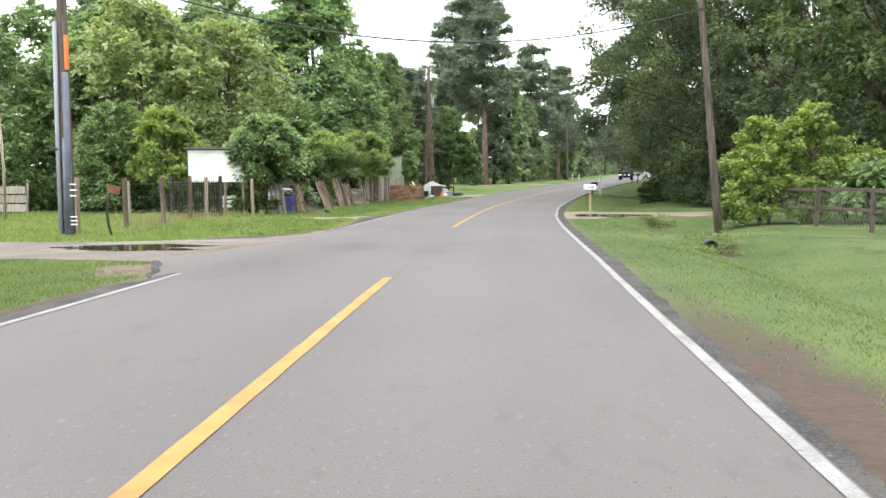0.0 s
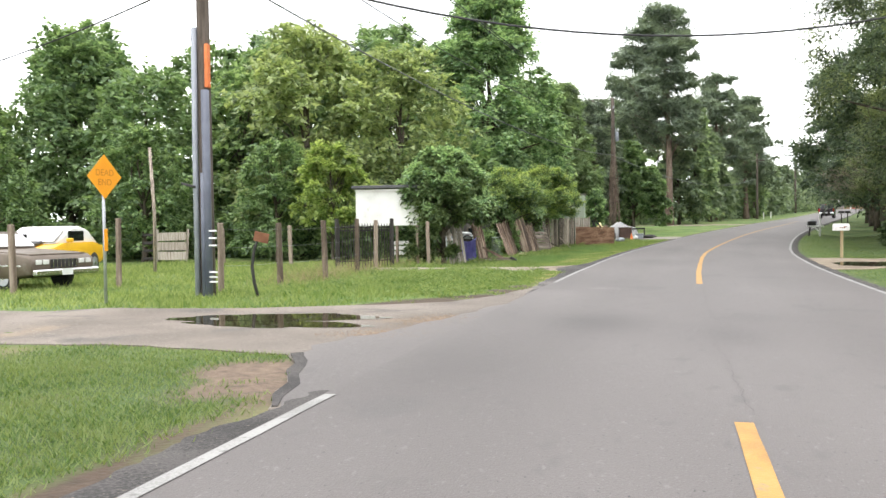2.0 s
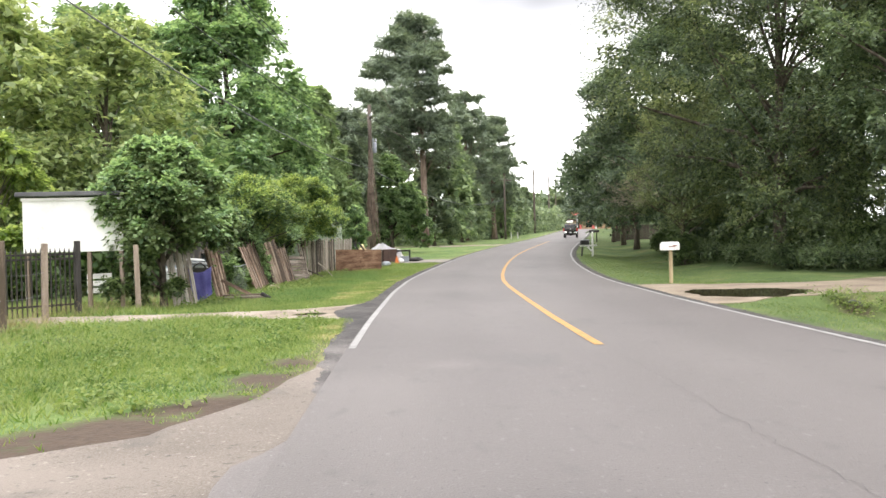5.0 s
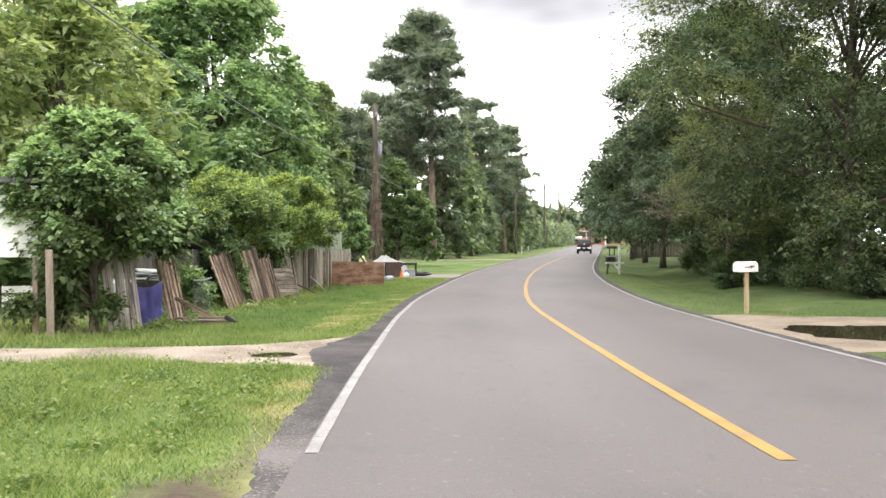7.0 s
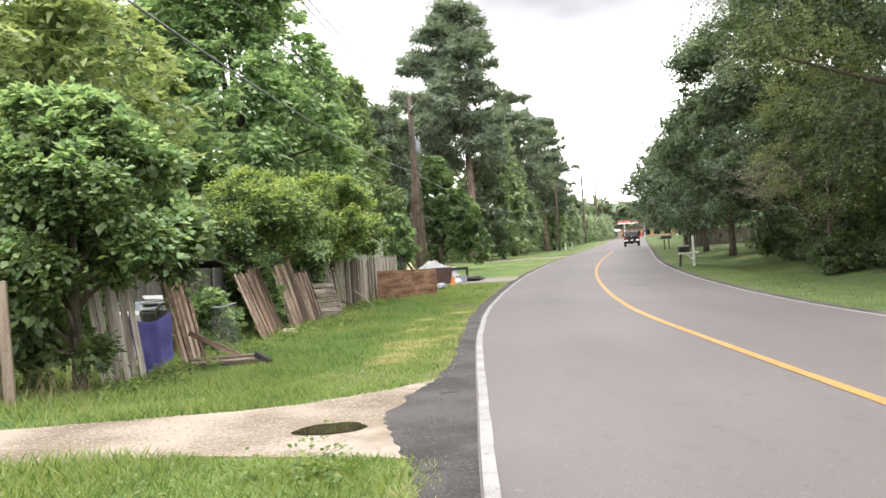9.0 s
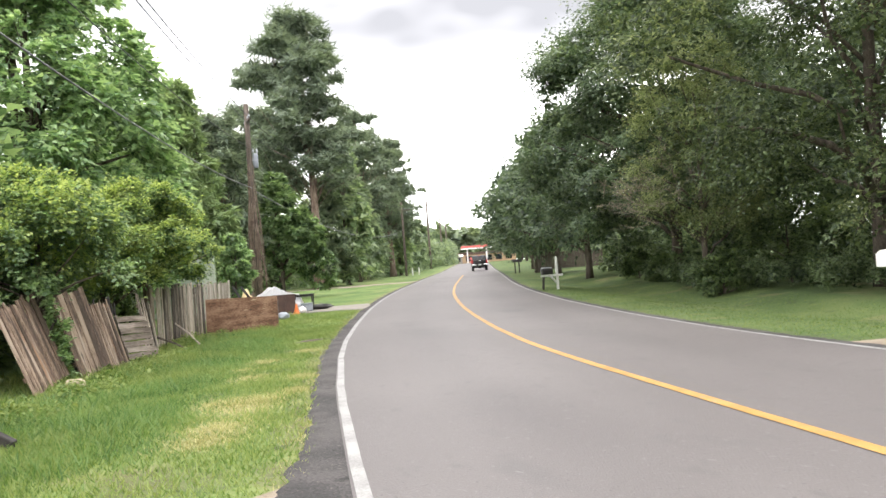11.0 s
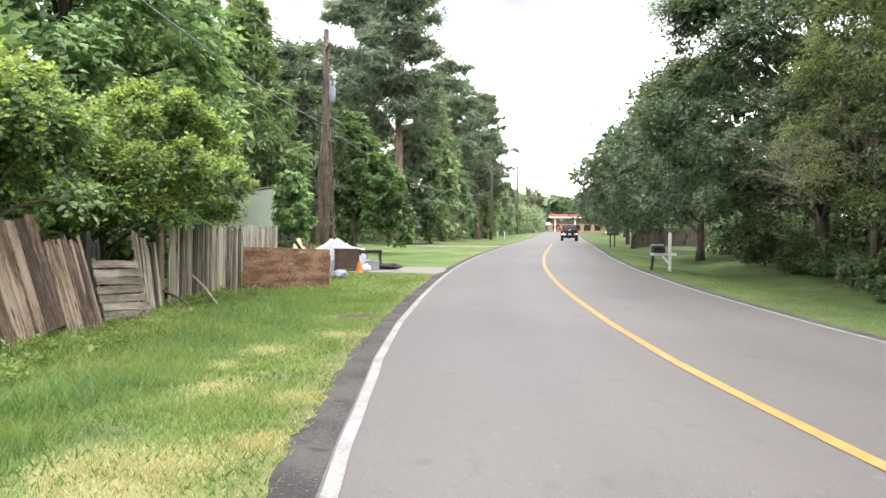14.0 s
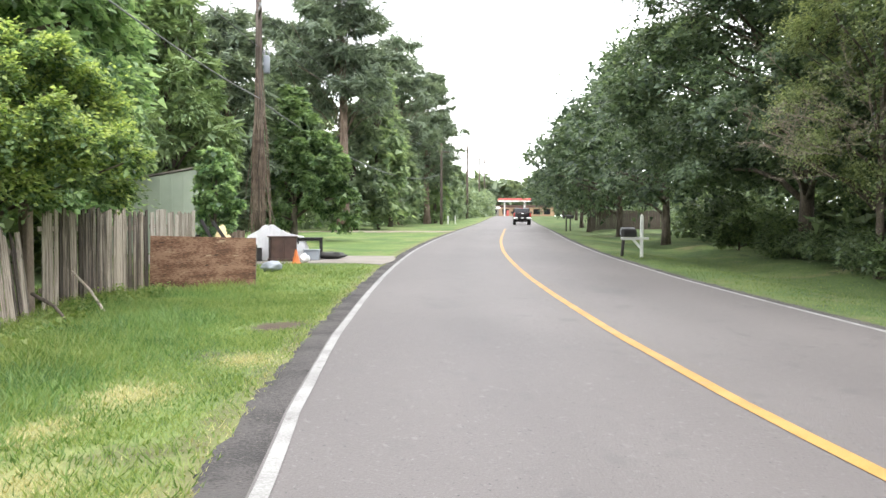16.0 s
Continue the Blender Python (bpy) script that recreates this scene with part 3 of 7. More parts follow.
def build_ground():
    xs = steps((-3000, -200, 400), (-200, -40, 20), (-40, -14, 1.0), (-14, 16, 0.3), (16, 40, 1.0), (40, 120, 5), (120, 200, 20), (200, 3000, 400))
    ys = steps((-3000, -100, 400), (-100, -10, 10), (-10, 75, 0.5), (75, 115, 1.0), (115, 400, 5), (400, 3000, 400))
    X, Y = np.meshgrid(xs, ys)
    Z = land(X, Y) - 0.03
    u = np.abs(offset(X, Y))
    Z -= 0.03 * (u < 3.0)
    nx, ny = len(xs), len(ys)
    idx = np.arange(nx * ny).reshape(ny, nx)
    f = np.stack([idx[:-1, :-1], idx[:-1, 1:], idx[1:, 1:], idx[1:, :-1]], -1).reshape(-1, 4)
    me = bpy.data.meshes.new("ground")
    me.from_pydata(np.stack([X, Y, Z], -1).reshape(-1, 3).tolist(), [], f.tolist())
    me.polygons.foreach_set("use_smooth", [True] * len(me.polygons))
    bare = bareness(X, Y)
    at = me.attributes.new("bare", "FLOAT", "POINT")
    at.data.foreach_set("value", bare.reshape(-1).astype(np.float32))
    at = me.attributes.new("lush", "FLOAT", "POINT")
    at.data.foreach_set("value", (-lush_or_shaded(X, Y)).reshape(-1).astype(np.float32))
    at = me.attributes.new("straw", "FLOAT", "POINT")
    at.data.foreach_set("value", straw_cover(X.reshape(-1), Y.reshape(-1)).astype(np.float32))
    sandy = np.clip(1.2 - np.hypot(X + 5.0, Y - 16.0) / 2.4, 0, 1)
    at = me.attributes.new("sand", "FLOAT", "POINT")
    at.data.foreach_set("value", sandy.reshape(-1).astype(np.float32))
    m = material("grassy_ground", [(0.060, 0.112, 0.024), (0.100, 0.166, 0.036), (0.160, 0.212, 0.058)], 0.35, 0.95, 0, 0.8, 22, 0.7,
                 [((0.22, 0.215, 0.09), 0.25, 0.5), ((0.054, 0.092, 0.020), 0.2, 1.3)])
    by_attribute(m, "lush", 0.62, 1.38)
    n, l = m.node_tree.nodes, m.node_tree.links
    bsdf = n["Principled BSDF"]
    grass = bsdf.inputs["Base Color"].links[0].from_socket
    get = n.new("ShaderNodeAttribute")
    get.attribute_name = "bare"
    dry = n.new("ShaderNodeAttribute")
    dry.attribute_name = "straw"
    dry_mix = n.new("ShaderNodeMix")
    dry_mix.data_type = "RGBA"
    l.new(dry.outputs["Fac"], dry_mix.inputs[0])
    l.new(grass, dry_mix.inputs[6])
    dry_mix.inputs[7].default_value = (0.30, 0.27, 0.12, 1)
    grass = dry_mix.outputs[2]
    soil = n.new("ShaderNodeTexNoise")
    soil.inputs["Scale"].default_value, soil.inputs["Detail"].default_value, soil.inputs["Roughness"].default_value = 7, 10, 0.78
    co = n.new("ShaderNodeTexCoord")
    l.new(co.outputs["Object"], soil.inputs["Vector"])
    ramp = n.new("ShaderNodeValToRGB")
    ramp.color_ramp.elements[0].position, ramp.color_ramp.elements[0].color = 0.3, (0.042, 0.029, 0.020, 1)
    ramp.color_ramp.elements[1].position, ramp.color_ramp.elements[1].color = 0.7, (0.098, 0.066, 0.044, 1)
    l.new(soil.outputs["Fac"], ramp.inputs[0])
    sand = n.new("ShaderNodeAttribute")
    sand.attribute_name = "sand"
    pale = n.new("ShaderNodeValToRGB")
    pale.color_ramp.elements[0].position, pale.color_ramp.elements[0].color = 0.35, (0.085, 0.059, 0.041, 1)
    pale.color_ramp.elements[1].position, pale.color_ramp.elements[1].color = 0.62, (0.195, 0.142, 0.101, 1)
    l.new(soil.outputs["Fac"], pale.inputs[0])
    earth = n.new("ShaderNodeMix")
    earth.data_type = "RGBA"
    l.new(sand.outputs["Fac"], earth.inputs[0])
    l.new(ramp.outputs[0], earth.inputs[6])
    l.new(pale.outputs[0], earth.inputs[7])
    edge = n.new("ShaderNodeMath")
    edge.operation = "ADD"
    l.new(get.outputs["Fac"], edge.inputs[0])
    l.new(soil.outputs["Fac"], edge.inputs[1])
    rng = n.new("ShaderNodeMapRange")
    rng.inputs[1].default_value, rng.inputs[2].default_value = 0.75, 1.25
    l.new(edge.outputs[0], rng.inputs[0])
    mx = n.new("ShaderNodeMix")
    mx.data_type = "RGBA"
    l.new(rng.outputs[0], mx.inputs[0])
    l.new(grass, mx.inputs[6])
    l.new(earth.outputs[2], mx.inputs[7])
    l.new(mx.outputs[2], bsdf.inputs["Base Color"])
    me.materials.append(m)
    tagged(new("ground", me), "patchy green grass verges and fields with bare soil", "ground", kind="structure")


build_ground()


def strip(name, ys, lo, hi, dz, mat, cols=2, ragged=0.0, drop=0.0):
    """A strip along the road between two offsets from the yellow line; drop: height of its broken outer edges."""
    verts, faces = [], []
    slope = (centre(ys + 1) - centre(ys - 1)) / 2
    nrm = np.stack([np.ones_like(ys), -slope], -1) / np.sqrt(1 + slope ** 2)[:, None]
    base = np.stack([centre(ys), ys], -1)
    lo, hi = np.broadcast_to(lo, ys.shape).copy(), np.broadcast_to(hi, ys.shape).copy()
    if ragged:
        for side, ph in ((lo, 0.0), (hi, 2.0)):
            side += ragged * (0.3 * np.sin(ys * 1.1 + ph) * np.sin(ys * 0.37 + ph) + 0.25 * np.sin(ys * 3.7 + 2 * np.sin(ys * 0.9) + ph) + 0.3 * np.sin(ys * 9.1 + 5 * np.sin(ys * 1.7 + ph)) + 0.35 * np.sin(ys * 15.7 + 4 * np.sin(ys * 2.9)))
    z = np.interp(ys, RISE_Y, RISE_Z) + dz
    for i in range(len(ys)):
        offs = list(np.linspace(lo[i], hi[i], cols))
        row = [(o, 0.0) for o in offs]
        if drop:
            row = [(lo[i] - 0.06, -drop)] + row + [(hi[i] + 0.06, -drop)]
        for o, d in row:
            p = base[i] + nrm[i] * o
            verts.append((p[0], p[1], z[i] + d))
    k = cols + (2 if drop else 0)
    for i in range(len(ys) - 1):
        for j in range(k - 1):
            faces.append((i * k + j, i * k + j + 1, (i + 1) * k + j + 1, (i + 1) * k + j))
    return sheet(name, verts, faces, mat, True)


road_y = steps((-40, 0, 0.5), (0, 60, 0.12), (60, 120, 0.5), (120, 330, 5))
road_me = strip("road", road_y, -left_of(road_y) - 0.07, right_of(road_y) + 0.07, 0.0, ASPHALT, 31)
co = np.zeros(len(road_me.vertices) * 3)
road_me.vertices.foreach_get("co", co)
rx_, ry_ = co.reshape(-1, 3)[:, 0], co.reshape(-1, 3)[:, 1]
ru = offset(rx_, ry_)
worn = 0.10 * sum(np.exp(-((ru - c) / 0.38) ** 2) for c in (-2.5, -0.9, 0.9, 2.5)) - 0.10 * sum(np.exp(-((ru - c) / 0.3) ** 2) for c in (-1.7, 1.7)) + 0.05 * wobble(rx_, ry_, 0.35)
for px, py, wx, wy, k in ((-1.8, 20.4, 0.7, 1.1, -0.75), (-0.2, 19.2, 0.35, 0.9, -0.5), (0.3, 21.2, 0.5, 0.8, -0.45), (-1.9, 26.8, 0.28, 0.35, 0.75), (-2.4, 34.0, 0.3, 0.6, 0.35), (1.8, 30.5, 0.5, 0.5, -0.3), (-3.1, 16.6, 0.7, 1.8, -0.7),
                          (-0.5, 40.0, 0.5, 1.5, -0.25), (1.0, 52.0, 0.7, 2.0, -0.3), (0.6, 9.0, 0.6, 1.5, 0.2), (2.0, 12.0, 0.4, 2.0, -0.25), (3.3, 47.0, 0.5, 2.5, -0.25), (-3.3, 22.0, 0.5, 2.0, -0.35)):
    worn += k * np.exp(-((rx_ - px) / wx) ** 2 - ((ry_ - py) / wy) ** 2)
worn += 0.4 * seam_near(rx_, ry_, 1.3)
road_me.attributes.new("worn", "FLOAT", "POINT").data.foreach_set("value", np.clip(worn, -1, 1).astype(np.float32))
tagged(new("road", road_me), "two-lane grey asphalt road, faintly patched and stained", "road", kind="structure")


def shoulder(name, y0, y1, side, label):
    ys = steps((y0, 0, 0.5), (0, min(y1, 60), 0.1), *([(60, 120, 0.5), (120, y1, 5)] if y1 > 60 else [])) if y0 < 0 else steps((y0, 60, 0.1), (60, 120, 0.5), (120, y1, 5))
    if side < 0:
        far = left_of(ys) + 0.07 + 0.28 * np.clip((ys - 24.8) / 3.5, 0, 1) * (1 if y0 > 0 else 0) + (0.27 * np.clip((15.6 - ys) / 2, 0.5, 1) if y0 < 0 else 0.0) + 0.55 * np.exp(-((ys - 35.2) / 2.1) ** 2)
        me = strip(name, ys, -far, -left_of(ys) - 0.02, -0.006, ASPHALT_EDGE, 3, 0.075, 0.05)
    else:
        me = strip(name, ys, right_of(ys) + 0.02, right_of(ys) + 0.2 + 0.1 * np.clip((ys - 8) / 8, 0, 1), -0.006, ASPHALT_EDGE, 3, 0.05, 0.05)
    # paler towards the junction: grey sheen of a grazing view, set as colour
    co = np.zeros(len(me.vertices) * 3)
    me.vertices.foreach_get("co", co)
    me.attributes.new("worn", "FLOAT", "POINT").data.foreach_set("value", (np.clip((31.5 - co[1::3]) / 3, 0, 1) * (side < 0 and y0 > 0)).astype(np.float32))
    tagged(new(name, me), label, "road edge", kind="structure")


shoulder("road_shoulder_1", -40, 15.0, -1, "crumbling dark asphalt edge of the road")
shoulder("road_shoulder_2", 24.8, 330, -1, "crumbling dark asphalt edge flaring at the gravel drive")
shoulder("road_shoulder_3", -40, 330, 1, "crumbling dark asphalt edge beside the ditch verge")


CRACK = material("tarred_crack", [(0.072, 0.066, 0.064), (0.098, 0.09, 0.088)], 6, 0.8, 0, 0.2, 60, 0.5)


def crack(name, pts, width, seed):
    """A thin tarred crack across the asphalt."""
    rng = random.Random(seed)
    pts = [Vector((*q, 0)) for q in pts]
    line_ = []
    for a, b in zip(pts, pts[1:]):
        k = max(2, int((b - a).length / 0.12))
        line_ += [a.lerp(b, i / k) + Vector((rng.gauss(0, 0.018), rng.gauss(0, 0.018), 0)) for i in range(k)]
    verts, faces = [], []
    for i, q in enumerate(line_):
        d = (line_[min(i + 1, len(line_) - 1)] - line_[max(i - 1, 0)]).normalized()
        w = width * rng.uniform(0.3, 1.2) * (0.2 if i in (0, len(line_) - 1) else 1)
        for s in (-1, 1):
            verts.append((q.x - d.y * w * s, q.y + d.x * w * s, float(np.interp(q.y, RISE_Y, RISE_Z)) + 0.0045))
    for i in range(len(line_) - 1):
        faces.append((2 * i, 2 * i + 1, 2 * i + 3, 2 * i + 2))
    tagged(new(name, sheet(name, verts, faces, CRACK)), "thin dark crack in the asphalt", "road crack", kind="structure")


crack("road_crack_1", [(0.2, 27.6), (0.05, 25.4), (-0.08, 23.6), (-0.2, 21.4), (-0.1, 20.2)], 0.003, 1)
crack("road_crack_2", [(-0.55, 14.6), (-0.5, 16.0), (-0.42, 17.6), (-0.46, 18.6)], 0.0026, 2)
crack("road_crack_3", [(1.4, 18.6), (1.9, 19.4), (2.2, 20.8)], 0.0032, 3)


def line(name, y0, y1, off, width, mat, label):
    ys = steps((y0, min(y1, 120), 0.5), *([(120, y1, 5)] if y1 > 120 else []))
    o = off(ys)
    tagged(new(name, strip(name, ys, o - width / 2, o + width / 2, 0.006, mat, 2, 0.006)), label, "road marking", kind="structure")


line("edge_line_1", -40, 14.8, lambda y: -left_of(y), 0.098, WHITE_LINE, "worn white painted edge line ending at the side road")
line("edge_line_2", 28.4, 320, lambda y: -left_of(y), 0.098, WHITE_LINE, "worn white painted edge line along the bend")
line("edge_line_3", -40, 320, lambda y: right_of(y), 0.098, WHITE_LINE, "worn white painted edge line beside the ditch verge")
line("centre_line_1", -40, 14.4, lambda y: 0 * y, 0.13, YELLOW_LINE, "yellow painted centre line ending before the junction")
line("centre_line_2", 28.1, 115, lambda y: 0 * y, 0.13, YELLOW_LINE, "yellow painted centre line following the bend")


def slab(name, poly, dz, mat, label, category, thick=0.06, rows=40):
    """A paved or gravelled patch of the given outline that follows the land."""
    bm = bmesh.new()
    pts = []
    for (x0, y0), (x1, y1) in zip(poly, poly[1:] + poly[:1]):
        k = max(1, int(math.hypot(x1 - x0, y1 - y0) / 0.35))
        for i in range(k):
            x, y = x0 + (x1 - x0) * i / k, y0 + (y1 - y0) * i / k
            j = 0.09 if name == "road_apron" else 0.05
            pts.append((x + j * wobble(x, y, 5.0), y + j * wobble(y, x, 5.0)))
    top = [bm.verts.new((x, y, 0)) for x, y in pts]
    bm.faces.new(top)
    y0, y1 = min(p[1] for p in pts), max(p[1] for p in pts)
    fine = 0.4 if name == "road_apron" else 0.8
    for i in range(1, int((y1 - y0) / fine) + 1):
        bmesh.ops.bisect_plane(bm, geom=bm.verts[:] + bm.edges[:] + bm.faces[:], plane_co=(0, y0 + i * fine, 0), plane_no=(0, 1, 0))
    x0, x1 = min(p[0] for p in pts), max(p[0] for p in pts)
    for i in range(1, int((x1 - x0) / (1.5 * fine)) + 1):
        bmesh.ops.bisect_plane(bm, geom=bm.verts[:] + bm.edges[:] + bm.faces[:], plane_co=(x0 + i * 1.5 * fine, 0, 0), plane_no=(1, 0, 0))
    for v in bm.verts:
        v.co.z = float(land(v.co.x, v.co.y)) + dz
    got = bmesh.ops.extrude_face_region(bm, geom=bm.faces[:])
    for v in got["geom"]:
        if isinstance(v, bmesh.types.BMVert):
            v.co.z -= thick
    ob = new(name, link_mesh(name, bm, mat))
    if name in ("road_apron", "side_road"):
        co = np.array([v.co[:2] for v in ob.data.vertices])
        worn = 0.4 * seam_near(co[:, 0], co[:, 1], 1.3) if name == "road_apron" else -0.68 * seam_near(co[:, 0], co[:, 1], 1.7)
        at = ob.data.attributes.new("worn", "FLOAT", "POINT")
        at.data.foreach_set("value", worn.astype(np.float32))
    tagged(ob, label, category, kind="structure")


slab("side_road", SIDE_ROAD, -0.014, SIDE_PAVING, "pale worn paving of the side road mouth", "side road")
slab("road_apron", APRON, -0.007, ASPHALT, "dark asphalt flare at the side road mouth", "road")
slab("road_edge", [(-4.08, 14.5), (-4.23, 15.4), (-4.54, 16.4), (-4.8, 17.05), (-4.92, 17.3), (-5.02, 17.2), (-4.72, 16.5), (-4.37, 15.5), (-4.14, 14.5)], -0.003, ASPHALT_EDGE, "crumbling dark asphalt lip at the soil corner", "road edge")
slab("gravel_driveway", GRAVEL_DRIVE, -0.018, GRAVEL, "pale gravel driveway with a small puddle", "driveway")
slab("yard_driveway", YARD_DRIVE, -0.014, CONCRETE, "grey concrete driveway strewn with household junk", "driveway")
slab("dirt_driveway", DIRT_ROAD, -0.016, DIRT_DRIVE, "reddish dirt driveway beside a mailbox", "driveway")
slab("far_driveway", FAR_DRIVE, -0.014, GRAVEL, "pale gravel driveway crossing a lawn", "driveway")


def water_material():
    m = bpy.data.materials.new("muddy_water")
    m.use_nodes = True
    b = m.node_tree.nodes["Principled BSDF"]
    b.inputs["Base Color"].default_value = (0.045, 0.036, 0.022, 1)
    b.inputs["Roughness"].default_value = 0.03
    b.inputs["Specular IOR Level"].default_value = 0.5
    return m


WATER = water_material()


def puddle(name, cx, cy, rx, ry, seed, turn=0.0, dz=0.0, rag=0.25):
    rng = random.Random(seed)
    ph = [rng.uniform(0, 6.28) for _ in range(6)]
    bm = bmesh.new()
    ring = []
    for i in range(64):
        a = i * 2 * math.pi / 64
        r = 1 + rag * (0.5 * math.sin(2 * a + ph[0]) + 0.4 * math.sin(3 * a + ph[1]) + 0.3 * math.sin(5 * a + ph[2]) + 0.2 * math.sin(9 * a + ph[3]) + 0.12 * math.sin(15 * a + ph[4]))
        x, y = rx * r * math.cos(a), ry * r * math.sin(a)
        ring.append((cx + x * math.cos(turn) - y * math.sin(turn), cy + x * math.sin(turn) + y * math.cos(turn)))
    z = float(land(cx, cy)) + dz
    bm.faces.new([bm.verts.new((x, y, z)) for x, y in ring])
    tagged(new(name, link_mesh(name, bm, WATER)), "still muddy brown puddle reflecting sky and trees", "puddle", kind="structure")


puddle("puddle", -6.47, 19.98, 1.3, 0.5, 4, -0.14, -0.010, 0.25)
puddle("puddle", -6.66, 20.78, 1.5, 0.58, 3, 0.12, -0.008, 0.22)
puddle("puddle", -3.98, 35.0, 0.33, 0.24, 5, 0.35, -0.006, 0.12)
puddle("puddle", 6.4, 37.4, 1.3, 1.8, 8, -0.4, -0.006, 0.22)

# ---------------------------------------------------------------- trees and bushes


def unit(v):
    return v / np.maximum(np.linalg.norm(v, axis=-1, keepdims=True), 1e-6)


def leaf_mesh(name, blobs, count, size, mat, seed, shell=0.45, up=0.6, droop=0.25, wide=0.34, folded=True, per=12, lay=0.3, inner=0.2, axis=True, reach=1.0, deep=1.7):
    """Leafy sprays that grow outwards from the clumps (x, y, z, rx, ry, rz), per leaves on each; inner: share of loose leaves within.
    lay: how level the sprays spread; axis: whether they point away from the middle of the crown."""
    rng = np.random.default_rng(seed)
    blobs = np.asarray(blobs, float)
    w = blobs[:, 3] * blobs[:, 4]
    w = w / w.sum()
    mid = (blobs[:, :3] * w[:, None]).sum(0)
    up_v = np.array([0.0, 0.0, 1.0])
    # loose leaves in the depth of the crown
    n_in = int(count * inner)
    pick = rng.choice(len(blobs), n_in, p=w)
    d = unit(rng.normal(size=(n_in, 3)))
    p_in = blobs[pick, :3] + d * blobs[pick, 3:] * (shell + (0.9 - shell) * rng.random((n_in, 1)))
    n_dir = unit(d * 0.5 + rng.normal(size=(n_in, 3)) * 0.5 + up_v * up)
    t_in = rng.normal(size=(n_in, 3)) - up_v * droop
    # sprays
    ns = max(1, (count - n_in) // per)
    pick = rng.choice(len(blobs), ns, p=w)
    c, r = blobs[pick, :3], blobs[pick, 3:]
    out = (c - mid) * np.array([1, 1, 0.6]) if axis else np.tile(up_v * 0.6, (ns, 1))
    out = unit(out) * np.minimum(1.0, np.linalg.norm(out, axis=1, keepdims=True))
    d = unit(rng.normal(size=(ns, 3)) * 0.75 + out * 0.95 + up_v * 0.2)
    d[:, 2] *= 1 - lay
    d = unit(d)
    long = r[:, :1] * rng.uniform(0.65, 1.45, (ns, 1)) * reach
    start = c + unit(rng.normal(size=(ns, 3))) * r * 0.45 * rng.random((ns, 1))
    side = unit(np.cross(d, up_v) + rng.normal(size=(ns, 3)) * 0.22)
    plane = np.cross(side, d)
    plane *= np.sign(plane[:, 2:] + 1e-9)
    f = (0.08 + 0.92 * rng.random((ns, per, 1)))
    sg = rng.choice([-1.0, 1.0], (ns, per, 1))
    p = start[:, None] + d[:, None] * long[:, None] * f + side[:, None] * sg * rng.random((ns, per, 1)) * 0.45 * long[:, None] * (1.05 - 0.7 * f) \
        - up_v * droop * 0.7 * long[:, None] * f ** 2 + plane[:, None] * rng.normal(size=(ns, per, 1)) * 0.07 * long[:, None]
    nrm = plane[:, None] * 0.8 + out[:, None] * 0.3 + rng.normal(size=(ns, per, 3)) * 0.36 + up_v * up * 0.5
    t = d[:, None] * 0.6 + side[:, None] * sg * 0.7 - up_v * droop * 1.4 + rng.normal(size=(ns, per, 3)) * 0.3
    p = np.concatenate([p_in, p.reshape(-1, 3)])
    nrm = unit(np.concatenate([n_dir, nrm.reshape(-1, 3)]))
    t = np.concatenate([t_in, t.reshape(-1, 3)])
    count = len(p)
    t -= nrm * (t * nrm).sum(1)[:, None]
    t = unit(t)
    b = np.cross(nrm, t)
    s = (size * rng.uniform(0.6, 1.35, count))[:, None]
    s[:n_in] *= deep
    if folded:
        v = np.stack([p, p + t * s * 0.45 + b * s * wide + nrm * s * 0.1, p + t * s, p + t * s * 0.45 - b * s * wide + nrm * s * 0.1], 1)
    else:
        v = np.stack([p + b * s * wide, p + t * s, p - b * s * wide + nrm * s * 0.1], 1)
    k = v.shape[1]
    me = bpy.data.meshes.new(name)
    me.vertices.add(count * k)
    me.vertices.foreach_set("co", v.reshape(-1).astype(np.float32))
    me.loops.add(count * k)
    me.loops.foreach_set("vertex_index", np.arange(count * k, dtype=np.int32))
    me.polygons.add(count)
    me.polygons.foreach_set("loop_start", np.arange(0, count * k, k, dtype=np.int32))
    me.update(calc_edges=True)
    me.materials.append(mat)
    return me


def crown_blobs(rx, ry, z0, z1, k, seed, clump=0.3, flat=0.75, top=0.35, gap=0.0, fill=0.28, shape=None):
    """Clumps over an uneven crown from z0 to z1: wider below than above as top tells, or as shape does: (height, share of the width), both 0 to 1."""
    rng = random.Random(seed)
    out = []
    for _ in range(int(k * 1.5)):
        h = rng.random() ** 0.85
        a = rng.uniform(0, 6.283)
        wide = float(np.interp(h, *zip(*shape))) if shape else math.sin(math.pi * (0.12 + 0.80 * h) ** (0.55 + top)) ** 0.7
        lump = 0.86 + 0.30 * noise.noise((1.6 * math.cos(a) + seed, 1.6 * math.sin(a), 4.5 * h)) + 0.22 * noise.noise((4.2 * math.cos(a), 4.2 * math.sin(a) + seed, 11 * h))
        r = clump * min(rx, ry) * (0.32 + 0.62 * rng.random() ** 1.7)
        hole = noise.noise((2.2 * math.cos(a), 2.2 * math.sin(a), 7 * h + seed))
        inside_it = rng.random() < fill
        if not inside_it and hole > 0.42 - gap:
            continue
        q = min(1.06, lump) * wide * (rng.uniform(0.2, 0.8) if inside_it else rng.uniform(0.86, 1.0))
        out.append((max(0.1, rx - r) * q * math.cos(a), max(0.1, ry - r) * q * math.sin(a), z0 + r * flat + (z1 - z0 - 2 * r * flat) * h, r, r, r * flat * 0.85))
    return out


